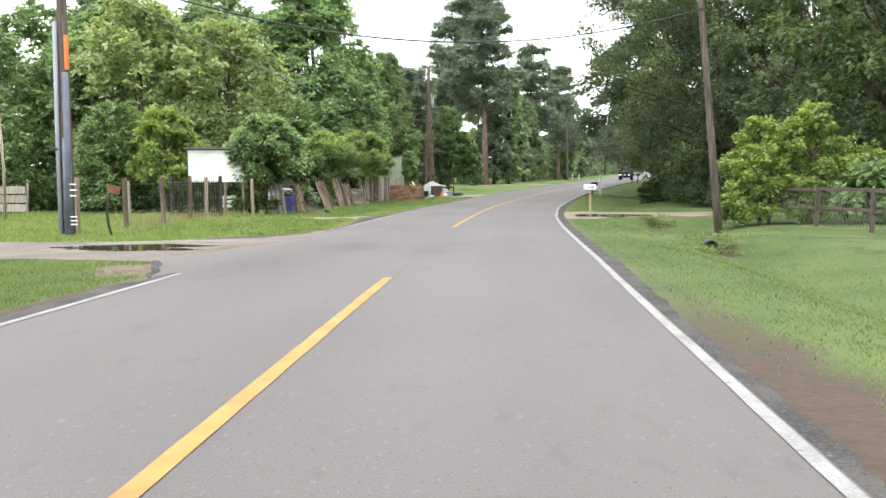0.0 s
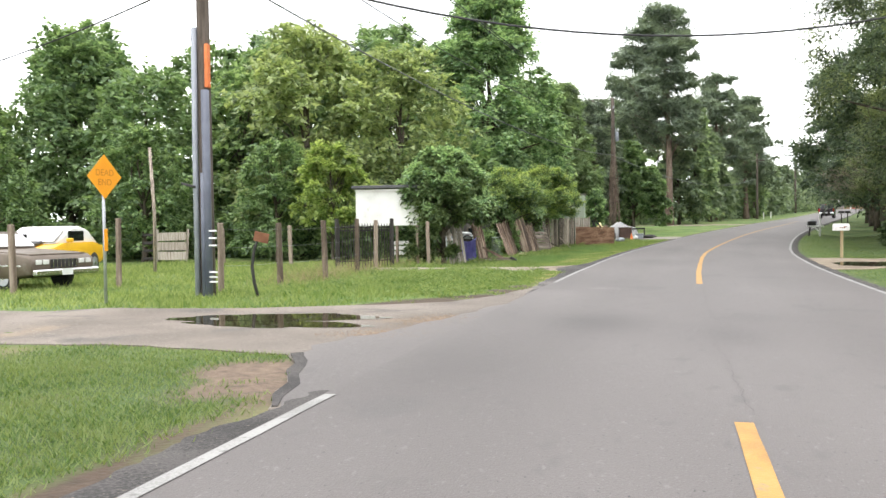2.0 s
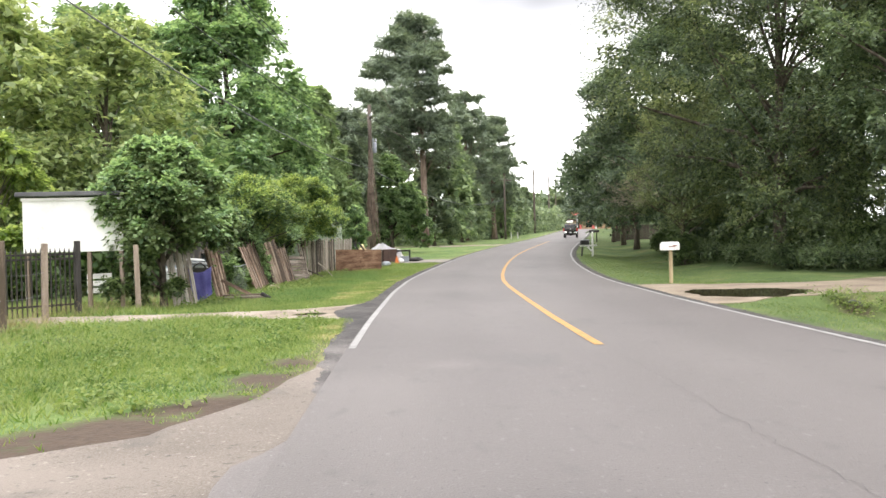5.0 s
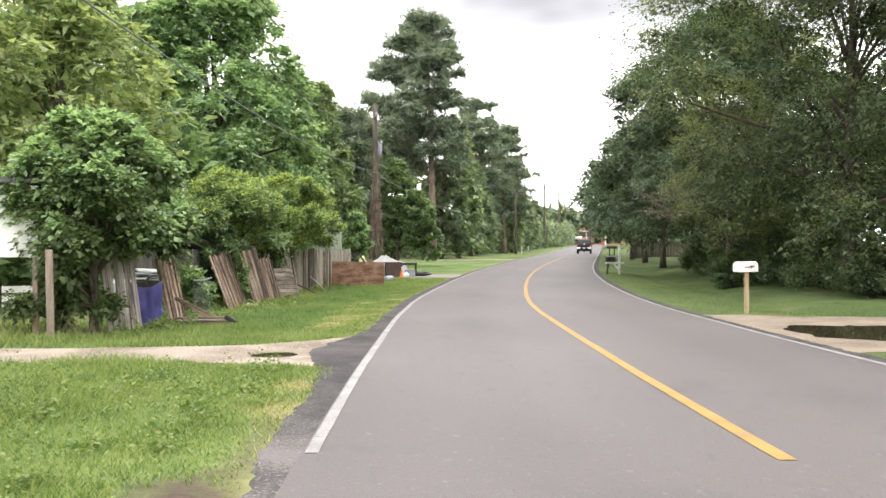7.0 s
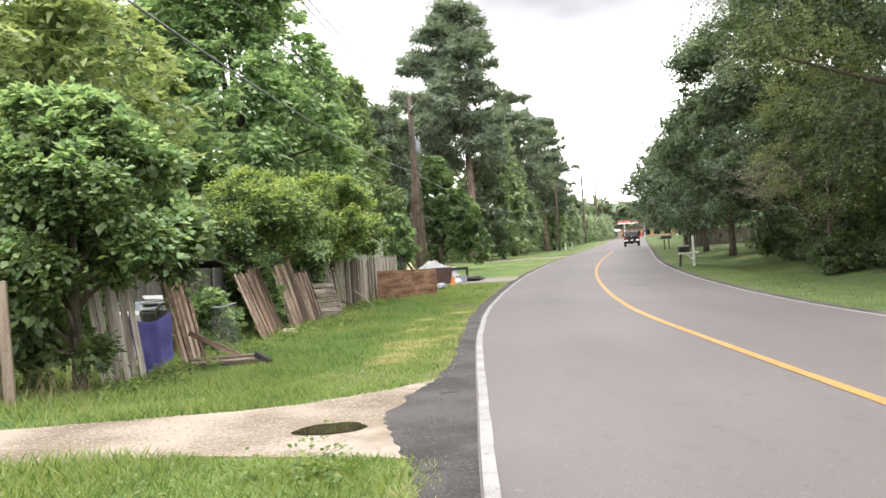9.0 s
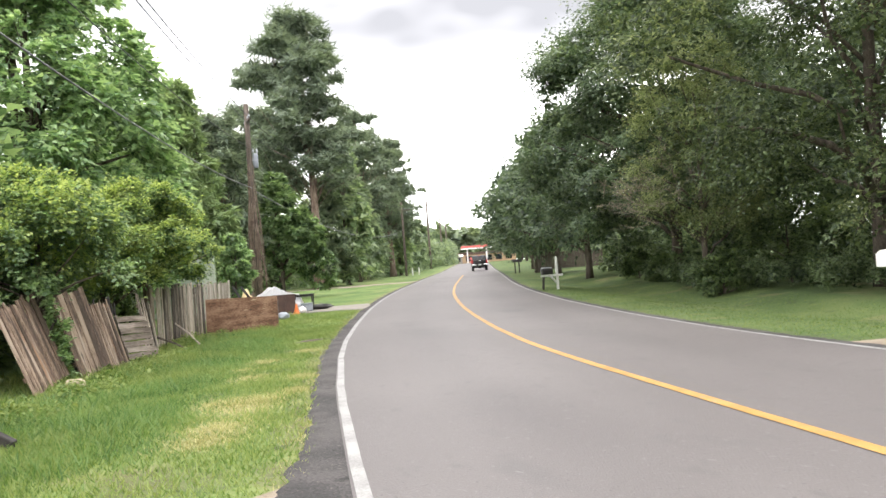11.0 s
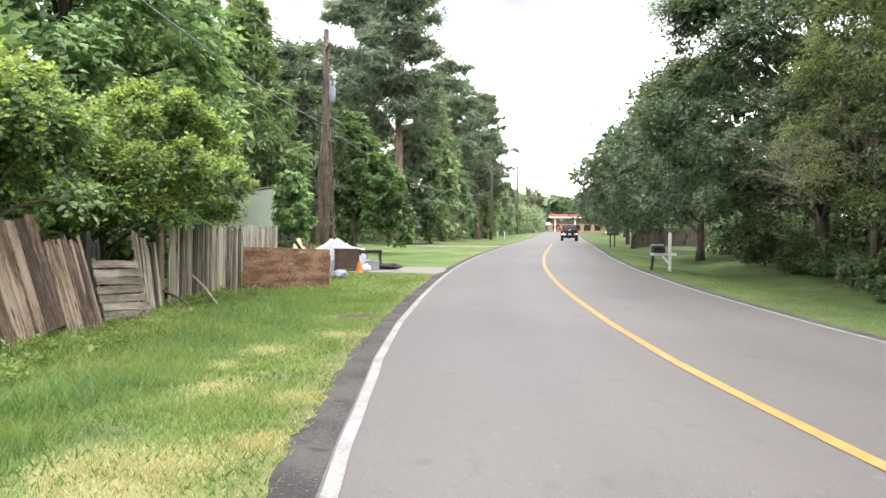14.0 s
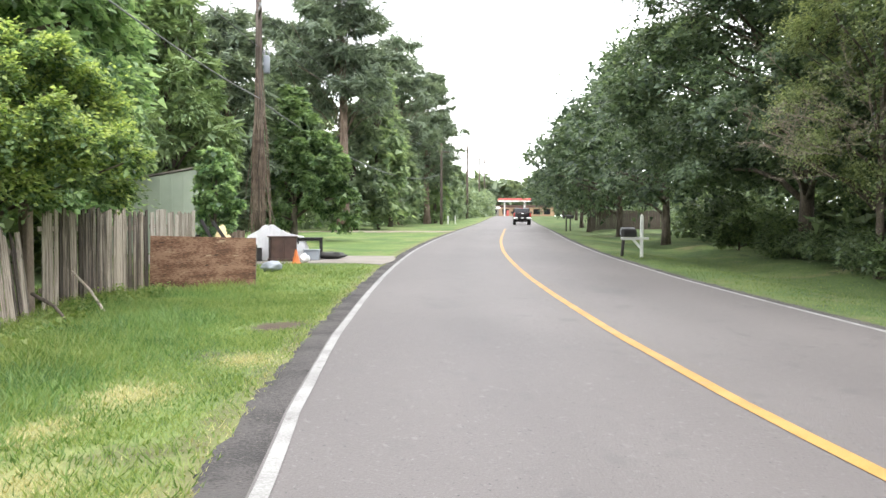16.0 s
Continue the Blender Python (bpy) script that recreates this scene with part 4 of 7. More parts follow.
def limbs_mesh(name, height, r0, blobs, mat, seed, bare=0.3, count=9, lean=(0, 0), thick=1.0):
    """A tapered, slightly crooked trunk with limbs out to some of the clumps."""
    rng = random.Random(seed)
    bm = bmesh.new()
    pts, rad = [], []
    for i in range(9):
        f = i / 8
        pts.append((lean[0] * f * height + 0.05 * height * 0.3 * math.sin(3 * f + seed) * f, lean[1] * f * height + 0.02 * height * math.sin(4 * f + seed * 2) * f, -0.3 + (height * 0.85 + 0.3) * f))
        rad.append(r0 * (1.35 if i == 0 else 1.0) * (1 - 0.85 * f) + 0.015)
    tube(bm, pts, rad, 9)
    for b in rng.sample(blobs, min(count, len(blobs))):
        end = Vector(b[:3])
        f = min(0.9, max(bare, (end.z * rng.uniform(0.45, 0.75)) / (height * 0.85)))
        i = min(7, int(f * 8))
        start = Vector(pts[i]).lerp(Vector(pts[i + 1]), f * 8 - i)
        mid = start.lerp(end, 0.5) + Vector((rng.uniform(-1, 1), rng.uniform(-1, 1), rng.uniform(-0.2, 0.8))) * 0.06 * height
        r = rad[i] * rng.uniform(0.35, 0.55) * thick
        tube(bm, [start, start.lerp(mid, 0.5) + Vector((0, 0, 0.02 * height)), mid, mid.lerp(end, 0.6), end], [r, r * 0.85, r * 0.65, r * 0.4, 0.012], 6)
    return link_mesh(name, bm, mat, True)


def tree(x, y, label, blobs, leaves, size, mat, seed, height, r0, bark=BARK, name="tree", category="tree", group="", bare=0.3, limbs=9, lean=(0, 0), z=None, thick=1.0, **kw):
    t = thing(name, label, category, x, y, (float(land(x, y)) - 0.03) if z is None else z, 0, group)
    trunk = new("trunk", limbs_mesh("trunk", height, r0, blobs, bark, seed, bare, limbs, lean, thick))
    trunk.parent = t
    crown = new("crown", leaf_mesh("crown", blobs, leaves, size, mat, seed, **kw))
    crown.parent = t
    return t


def at_clumps(dx, dy, blobs):
    return [(b[0] + dx, b[1] + dy, *b[2:]) for b in blobs]


# left of the road: the broad-leaved tree before the fence
bl = crown_blobs(2.1, 1.8, 1.05, 4.4, 100, 11, 0.27, 0.8, 0.2, -0.15) 
bl = [b for b in bl if not (b[0] > 0.35 and b[2] < 1.75)] + at_clumps(-0.75, 0.2, crown_blobs(0.9, 0.9, 0.1, 1.6, 18, 12, 0.4, 0.8, 0.1)) + at_clumps(-0.55, -0.35, crown_blobs(0.85, 0.7, 0.55, 2.0, 22, 14, 0.34, 0.8, 0.15))
bl = [b for b in bl if b[0] - 0.6 * b[3] > -1.0 - 1.1 * min(1, max(0, (b[2] - 1.9) / 0.6)) and not (b[0] > -0.25 and b[2] < 1.5)]
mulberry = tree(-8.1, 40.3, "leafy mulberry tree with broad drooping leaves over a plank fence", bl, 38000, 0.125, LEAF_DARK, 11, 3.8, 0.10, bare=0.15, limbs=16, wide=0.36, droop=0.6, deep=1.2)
# bright leaves above 2 m over dark ones: top light and shade as colour
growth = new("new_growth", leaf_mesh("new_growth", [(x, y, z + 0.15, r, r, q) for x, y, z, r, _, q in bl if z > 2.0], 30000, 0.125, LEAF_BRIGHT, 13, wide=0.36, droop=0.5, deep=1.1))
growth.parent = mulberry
# dense bushes over the fence
bl = [b for b in crown_blobs(2.2, 2.7, 0.7, 4.2, 120, 21, 0.27, 0.8, 0.1, -0.15) if b[0] < 0.2 or b[2] > 1.9]
bush = tree(-7.0, 50.3, "dense bush with lime green upper leaves over leaning planks", bl, 44000, 0.09, LEAF_SHRUB, 21, 3.4, 0.09, deep=1.2, name="bush", category="bush", bare=0.1, limbs=14)
# lime leaves on the higher clumps towards the road
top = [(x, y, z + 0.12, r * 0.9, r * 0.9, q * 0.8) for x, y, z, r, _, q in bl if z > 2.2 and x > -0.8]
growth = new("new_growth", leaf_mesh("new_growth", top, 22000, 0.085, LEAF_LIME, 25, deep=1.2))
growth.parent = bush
bl = at_clumps(1.0, 0.0, crown_blobs(2.2, 3.3, 1.4, 4.5, 100, 22, 0.28, 0.8, 0.15, -0.15))
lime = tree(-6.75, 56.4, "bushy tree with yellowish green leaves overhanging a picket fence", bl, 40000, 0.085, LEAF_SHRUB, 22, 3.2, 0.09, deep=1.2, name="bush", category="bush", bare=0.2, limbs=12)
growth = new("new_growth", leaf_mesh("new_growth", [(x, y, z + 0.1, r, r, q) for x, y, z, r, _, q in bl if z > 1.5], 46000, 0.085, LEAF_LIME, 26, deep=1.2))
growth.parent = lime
bl = crown_blobs(0.85, 1.0, 0.5, 3.5, 50, 23, 0.34, 0.8, 0.3, -0.1)
tree(-3.35, 67.2, "green bush beyond the end of the picket fence", bl, 12000, 0.12, LEAF_BRIGHT, 23, 3.1, 0.07, name="bush", category="bush", bare=0.15, limbs=10, droop=0.5)
bl = crown_blobs(0.75, 0.9, 0.0, 1.35, 30, 24, 0.36, 0.9, 0.2)
tree(-7.1, 44.7, "vine thicket swallowing a wire fence", bl, 8000, 0.075, LEAF_MID, 24, 1.2, 0.03, name="vine_bush", category="bush", bare=0.1, limbs=8)
# the tall tree
TALL_SHAPE = ((0.0, 0.86), (0.25, 1.0), (0.45, 0.86), (0.62, 0.66), (0.72, 0.6), (0.82, 0.4), (0.9, 0.34), (1.0, 0.1))
bl = crown_blobs(6.7, 5.8, 1.4, 17.2, 340, 31, 0.23, 0.75, gap=-0.1, shape=TALL_SHAPE)
tree(-10.2, 64.5, "tall bright green broad-leaved tree with a ragged pointed crown", bl, 125000, 0.235, LEAF_BRIGHT, 31, 15.5, 0.30, bare=0.15, limbs=26, droop=0.45, wide=0.36, folded=False, per=14, inner=0.12, deep=1.3)
# cedar beside it and the wood behind
bl = crown_blobs(3.1, 3.1, 1.0, 12.2, 130, 32, 0.26, 0.7, 0.0, -0.1)
tree(-6.0, 78.5, "dark feathery cedar standing behind junk and a shed", bl, 30000, 0.34, LEAF_CEDAR, 32, 12.8, 0.24, bare=0.1, limbs=20, wide=0.12, droop=0.6)
bl = crown_blobs(3.0, 3.0, 2.0, 11.8, 110, 36, 0.27, 0.7, 0.0, -0.1)
tree(-8.6, 72.5, "green feathery tree beside the tall broad-leaved tree", bl, 28000, 0.3, LEAF_MID, 36, 11.0, 0.2, bare=0.1, limbs=18, wide=0.2, droop=0.6)
bl = crown_blobs(1.7, 1.9, 2.2, 7.9, 64, 33, 0.3, 0.75, 0.05, -0.1) + at_clumps(1.3, -0.3, crown_blobs(1.9, 1.7, 1.6, 5.6, 60, 34, 0.3, 0.75, 0.15)) + at_clumps(2.3, -0.5, crown_blobs(1.4, 1.2, 0.4, 3.4, 30, 35, 0.32, 0.75, 0.2)) + at_clumps(-0.8, 0.3, crown_blobs(1.6, 1.6, 0.4, 4.4, 36, 37, 0.32, 0.75, 0.1))
tree(-0.75, 86.0, "vine-clad broad-leaved tree beside a utility pole", bl, 34000, 0.21, LEAF_SHRUB, 33, 7.4, 0.2, bare=0.15, limbs=18, folded=False, droop=0.45)

# small light tree in the paddock
bl = crown_blobs(2.0, 2.0, 1.2, 5.0, 60, 41, 0.28, 0.75, 0.3, 0.1)
tree(-13.6, 43.5, "slender many-stemmed young tree with light green leaves", bl, 13000, 0.15, LEAF_LIME, 41, 4.6, 0.06, bare=0.05, limbs=26)

# the wood behind the paddock: four growths, repeated with turns and sizes
WOOD = []
for i, (rx, z0, z1, mat, size) in enumerate(((4.6, 0.6, 10.4, LEAF_WOOD, 0.29), (5.0, 0.8, 11.4, LEAF_WOOD_OLIVE, 0.30), (4.1, 0.4, 9.0, LEAF_MID, 0.27), (5.6, 1.6, 14.5, LEAF_WOOD, 0.36))):
    bl = crown_blobs(rx, rx, z0, z1, 150, 50 + i, 0.25, 0.75, 0.1, -0.1)
    WOOD.append((bl, mat, size, z1))
WOOD_AT = [(-12.8, 52.0, 1, 0.95), (-17.0, 49.5, 1, 1.0), (-21.5, 52.0, 2, 1.1), (-25.5, 49.0, 0, 0.95), (-30.0, 51.0, 0, 1.05), (-35.0, 47.0, 2, 1.05), (-40.0, 44.0, 1, 0.95),
           (-15.5, 60.0, 3, 0.9), (-21.0, 62.0, 1, 1.15), (-27.5, 61.0, 3, 0.95), (-34.5, 58.0, 3, 1.05), (-42.0, 54.0, 0, 1.2), (-23.0, 44.5, 2, 0.7), (-29.0, 41.5, 2, 0.72), (-34.0, 37.5, 0, 0.8),
           (-39.0, 33.5, 2, 0.9), (-44.0, 28.0, 1, 0.95), (-18.5, 70.0, 3, 1.05), (-28.0, 72.0, 3, 1.1), (-16.5, 44.5, 2, 0.62), (-20.3, 56.0, 3, 0.92), (-31.0, 50.5, 3, 0.85), (-47, 38, 3, 0.9), (-52, 30, 3, 0.9)]
WOOD_LABEL = ("green broad-leaved tree in the wood behind a paddock", "olive green broad-leaved tree in the wood behind a paddock",
              "low bright green tree at the edge of the wood", "tall broad-leaved tree at the back of the wood")
made = {}
for k, (x, y, i, s) in enumerate(WOOD_AT):
    m = pose(x, y, float(land(x, y)) - 0.05, 0, 0, k * 67)
    if i not in made:
        bl, mat, size, z1 = WOOD[i]
        made[i] = tree(x, y, WOOD_LABEL[i], bl, 15000, size * 0.88, mat, 60 + i, z1 - 0.5, 0.2, group="trees of the left wood", bare=0.1, limbs=16, folded=False, deep=1.35)
        made[i].matrix_basis = m @ Matrix.Scale(s, 4)
    else:
        made[i].scale = (s, s, s * (0.93 + 0.14 * ((k * 37) % 10) / 10))
        copy_thing(made[i], m)
        x0, y0, _, s0 = next(r for r in WOOD_AT if r[2] == i)
        made[i].scale = (s0, s0, s0)

# pines


def pine_blobs(height, z0, reach, seed, n=60, r=0.9, lean=0.0):
    """Tufts along level boughs that leave gaps between them; lean: how far the crown reaches out to one side."""
    rng = random.Random(seed)
    out = []
    tiers = max(6, int((height - z0) / 1.15))
    for i in range(n):
        h = (rng.randrange(tiers) + 0.25 * rng.random()) / tiers
        z = z0 + (height - z0 - 0.6) * h
        a = rng.uniform(0, 6.283)
        wide = reach * (0.5 + 0.62 * math.sin(math.pi * (0.18 + 0.66 * h))) * (1 - 0.62 * h ** 3) * (0.7 + 0.45 * noise.noise((2 * math.cos(a) + seed, 2 * math.sin(a), 5 * h)) + 0.25 * rng.random())
        for f in (rng.uniform(0.3, 0.55), rng.uniform(0.62, 0.85), 1.0):
            q = r * rng.uniform(0.45, 0.95)
            out.append((wide * f * math.cos(a) - lean * reach * f * math.sin(math.pi * h), wide * f * math.sin(a), z + 0.5 * f * f, q, q, q * 0.42))
    return out


def pine(x, y, height, z0, reach, r0, seed, label, leaves=22000, n=60, r=0.9, size=0.5, lean=0.0):
    return tree(x, y, label, pine_blobs(height, z0, reach, seed, n, r, lean), leaves, size, LEAF_PINE, seed, height * 1.12, r0, PINE_BARK, "pine_tree", "pine tree", "pines", bare=0.3, limbs=60, wide=0.09, droop=-0.15, shell=0.15, thick=0.22, folded=False, per=10, lay=0.45, inner=0.25)


pine(3.3, 106.5, 24.0, 9.0, 4.6, 0.42, 71, "tall straight pine with a bare reddish trunk", 60000, 110, 1.2, lean=0.3)
pine(11.5, 136, 20.8, 8.0, 4.0, 0.40, 72, "tall pine with dark open crown", 34000, 80, 1.2)
pine(16.5, 146, 18.5, 5.0, 3.8, 0.38, 73, "tall pine behind others with dark crown", 30000, 80, 1.2)
pine(-1.5, 121, 19.0, 6.0, 4.2, 0.38, 74, "pine with dark open crown in the grove", 22000, 60, 1.1)
pine(-4.2, 86, 12.2, 0.8, 2.2, 0.26, 75, "young dark pine near a utility pole", 30000, 100, 0.95, 0.42)
pine(-7.4, 88, 11.0, 1.2, 2.4, 0.26, 76, "young dark pine behind a shed", 22000, 75, 0.95, 0.42)

# vine-clad columns and the grove behind the lawn
GROVE = []
for i, (rx, z0, z1, mat) in enumerate(((3.2, 0.3, 15.0, LEAF_VINE), (3.6, 0.3, 12.0, LEAF_FAR_HAZE), (2.6, 0.3, 14.0, LEAF_VINE), (4.0, 0.2, 9.0, LEAF_FAR_HAZE))):
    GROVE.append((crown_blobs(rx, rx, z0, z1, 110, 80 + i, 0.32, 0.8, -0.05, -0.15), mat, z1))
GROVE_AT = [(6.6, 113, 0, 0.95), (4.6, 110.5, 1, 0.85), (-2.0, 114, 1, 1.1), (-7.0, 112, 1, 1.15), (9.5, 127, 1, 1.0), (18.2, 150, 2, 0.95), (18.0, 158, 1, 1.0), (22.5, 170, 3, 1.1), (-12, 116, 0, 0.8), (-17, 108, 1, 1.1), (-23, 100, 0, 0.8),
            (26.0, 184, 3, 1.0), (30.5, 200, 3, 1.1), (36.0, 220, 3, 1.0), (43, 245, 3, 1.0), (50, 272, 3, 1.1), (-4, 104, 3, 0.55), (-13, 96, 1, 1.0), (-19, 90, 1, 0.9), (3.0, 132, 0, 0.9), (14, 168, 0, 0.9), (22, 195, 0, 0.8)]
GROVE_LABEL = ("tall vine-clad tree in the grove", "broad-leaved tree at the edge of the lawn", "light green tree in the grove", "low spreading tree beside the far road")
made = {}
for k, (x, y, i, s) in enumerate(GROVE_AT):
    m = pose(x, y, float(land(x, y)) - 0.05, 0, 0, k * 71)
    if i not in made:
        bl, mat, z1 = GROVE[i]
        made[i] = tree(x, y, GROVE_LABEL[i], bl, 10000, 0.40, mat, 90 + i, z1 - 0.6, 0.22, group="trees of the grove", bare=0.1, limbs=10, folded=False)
        made[i].matrix_basis = m @ Matrix.Scale(s, 4)
    else:
        s0 = next(r for r in GROVE_AT if r[2] == i)[3]
        made[i].scale = (s, s, s * (0.92 + 0.16 * ((k * 53) % 10) / 10))
        copy_thing(made[i], m)
        made[i].scale = (s0, s0, s0)

# right of the road: great oaks overhanging the verge
OAKS = "oaks along the road"
bl = crown_blobs(9.3, 8.0, 2.8, 18.5, 360, 101, 0.19, 0.7, gap=-0.2, shape=((0.0, 0.62), (0.15, 0.96), (0.4, 1.0), (0.7, 0.96), (0.88, 0.72), (1.0, 0.4))) + at_clumps(0.0, -3.6, crown_blobs(5.0, 3.0, 0.6, 6.0, 80, 141, 0.3, 0.7, 0.2)) + crown_blobs(6.2, 5.4, 8.5, 17.6, 90, 143, 0.26, 0.75, gap=-0.5)
tree(15.2, 53.5, "large spreading oak with dark limbs over the verge", bl, 170000, 0.115, LEAF_AIRY, 101, 15.0, 0.30, name="oak_tree", category="oak tree", bare=0.2, limbs=30, group=OAKS, shell=0.2, lay=0.45, per=20, reach=1.35, folded=False, inner=0.18, deep=1.7)
def tip_growth(t, blobs, count, size, mat, seed, every=3):
    """Lighter leaves on the outer tufts of a crown."""
    tips = [b for b in blobs[len(blobs) // 3:] if b[3] < 1.3][::every]
    o = new("new_growth", leaf_mesh("new_growth", [(x, y, z + 0.15, r, r, q) for x, y, z, r, _, q in tips], count, size, mat, seed, folded=False))
    o.parent = t


tip_growth(bpy.data.objects["oak_tree"], bl, 30000, 0.10, LEAF_OLIVE, 131)
OAK_SHAPE = ((0.0, 0.72), (0.12, 0.98), (0.3, 1.0), (0.55, 0.84), (0.75, 0.62), (0.9, 0.36), (1.0, 0.15))
bl = crown_blobs(9.0, 8.0, 2.3, 14.6, 270, 102, 0.2, 0.7, gap=0.1, shape=OAK_SHAPE) + [(-0.9 + 0.5 * k, 3.4, 3.6 + 0.25 * k, 1.2, 1.2, 0.9) for k in range(-1, 3)]
oak_b = tree(16.6, 68.5, "dense dark oak whose crown hangs to the verge", bl, 150000, 0.15, LEAF_DEEP, 102, 12.5, 0.28, name="oak_tree", category="oak tree", bare=0.15, limbs=30, group=OAKS, shell=0.25, folded=False, lay=0.6, per=18, reach=1.3)
tip_growth(oak_b, bl, 16000, 0.17, LEAF_OAK, 132)
bl = crown_blobs(7.0, 7.0, 1.9, 11.0, 150, 103, 0.23, 0.75, 0.2, -0.05)
oak = tree(18.2, 83.0, "dense green roadside tree in a row", bl, 16000, 0.29, LEAF_DEEP, 103, 10.0, 0.22, name="oak_tree", category="oak tree", bare=0.15, limbs=20, group=OAKS, folded=False, deep=1.4)
for k, (x, y, s) in enumerate(((21.4, 97, 1.0), (24.8, 112, 0.95), (30.6, 130, 0.9), (39.5, 150, 1.0), (47, 178, 1.1), (55, 205, 1.1), (64, 235, 1.1), (30, 66, 1.35), (29, 52, 1.3), (27, 78, 1.2), (26, 40, 1.1), (36, 96, 1.2), (78, 270, 1.2))):
    oak.scale = (s, s, s)
    copy_thing(oak, pose(x, y, float(land(x, y)) - 0.05, 0, 0, 40 + k * 83))
oak.scale = (1, 1, 1)
bl = crown_blobs(6.4, 5.6, 3.0, 14.0, 150, 104, 0.22, 0.72, 0.3, 0.15)
tree(16.5, 34.5, "spreading oak behind a vine thicket and fence", bl, 50000, 0.17, LEAF_DARK, 104, 12.5, 0.36, name="oak_tree", category="oak tree", bare=0.25, limbs=24, group=OAKS, shell=0.35, folded=False)
bl = crown_blobs(5.6, 5.0, 2.8, 13.0, 130, 105, 0.22, 0.72, 0.3, 0.15)
tree(17.6, 44.5, "oak with open lower limbs beyond a dirt driveway", bl, 52000, 0.135, LEAF_OAK, 105, 11.0, 0.34, name="oak_tree", category="oak tree", bare=0.25, limbs=22, group=OAKS, shell=0.35, folded=False)
bl = crown_blobs(4.5, 4.5, 2.4, 12.0, 110, 109, 0.24, 0.72, 0.3, 0.15)
tree(18.5, 24.0, "leafy roadside tree behind a rail fence", bl, 38000, 0.155, LEAF_MID, 109, 10.5, 0.3, name="oak_tree", category="oak tree", bare=0.25, limbs=20, group=OAKS, shell=0.35, folded=False)
bl = crown_blobs(1.6, 1.5, 0.0, 3.6, 60, 106, 0.3, 0.8, 0.0, -0.2) + at_clumps(1.5, -0.3, crown_blobs(1.7, 1.5, 0.0, 4.0, 64, 116, 0.3, 0.8, 0.2, -0.2)) + at_clumps(2.9, -0.6, crown_blobs(1.5, 1.3, 0.3, 2.9, 44, 117, 0.3, 0.8, 0.3, -0.2)) + at_clumps(-0.9, -0.3, crown_blobs(0.8, 0.8, 0.0, 1.5, 18, 118, 0.3, 0.8, 0.2))
tree(10.3, 31.2, "lime green vine thicket round a leaning utility pole", bl, 42000, 0.105, LEAF_LIME, 106, 3.0, 0.06, name="vine_thicket", category="bush", bare=0.1, limbs=14)
bl = crown_blobs(1.6, 1.5, 0.0, 2.0, 50, 107, 0.3, 0.8, 0.15)
tree(13.2, 29.6, "lower vine growth along a fence", bl, 9000, 0.14, LEAF_MID, 107, 1.6, 0.04, name="vine_thicket", category="bush", bare=0.1, limbs=8)
bl = crown_blobs(3.0, 3.0, 2.2, 9.5, 110, 151, 0.24, 0.7, 0.2, 0.15)
tree(13.5, 60.6, "slender airy olive-green tree tangled with dead twigs", bl, 52000, 0.075, LEAF_OLIVE, 151, 8.6, 0.11, category="tree", group=OAKS, bare=0.15, limbs=30, folded=False, lay=0.4, per=16, reach=1.3, inner=0.08, deep=1.2)
# dead twiggy growth in the oaks
TWIG = material("grey_brown_twigs", [(0.20, 0.17, 0.13), (0.36, 0.305, 0.24)], 3, 0.9, 0, 0.2, 30, 0.4)


def dead_branch(x, y, z, reach, spread, count, seed, label):
    """Crooked bare twigs that fan out from one place; each main twig, with its side twigs, is a part."""
    t = thing("dead_branch", label, "dead branch", x, y, z)
    rng = random.Random(seed)
    for _ in range(count):
        q = Vector([rng.gauss(0.35 * r * rng.random(), 0.7 * s) for r, s in zip(reach, spread)])
        way = Vector([r * rng.uniform(0.25, 0.6) + rng.gauss(0, 0.4 * s) for r, s in zip(reach, spread)])
        pts = [q.copy()]
        for _ in range(6):
            way = way * 0.96 + Vector((rng.gauss(0, 0.16), rng.gauss(0, 0.16), rng.gauss(0.0, 0.14)))
            q = q + way / 6
            pts.append(q.copy())
        bm = bmesh.new()
        tube(bm, pts, [0.009, 0.008, 0.007, 0.006, 0.005, 0.004, 0.003], 4, False)
        for _ in range(16):
            i = rng.randrange(1, 6)
            p0 = pts[i].lerp(pts[i + 1], rng.random())
            d = (way * 0.18 + Vector((rng.gauss(0, 0.13), rng.gauss(0, 0.13), rng.gauss(0.03, 0.12))))
            tube(bm, [p0, p0 + d * 0.5 + Vector((0, 0, rng.gauss(0, 0.02))), p0 + d], [0.004, 0.003, 0.002], 3, False)
        part("twig", bm, TWIG, t)


dead_branch(11.2, 59.3, 3.4, (-2.4, -1.2, 0.7), (0.9, 1.2, 0.7), 46, 8, "dead grey-brown twiggy branches hanging in the oak")
dead_branch(14.0, 70.0, 9.2, (-1.7, -1.0, 0.7), (0.7, 0.9, 0.7), 30, 18, "bare grey twigs high in the dense oak")
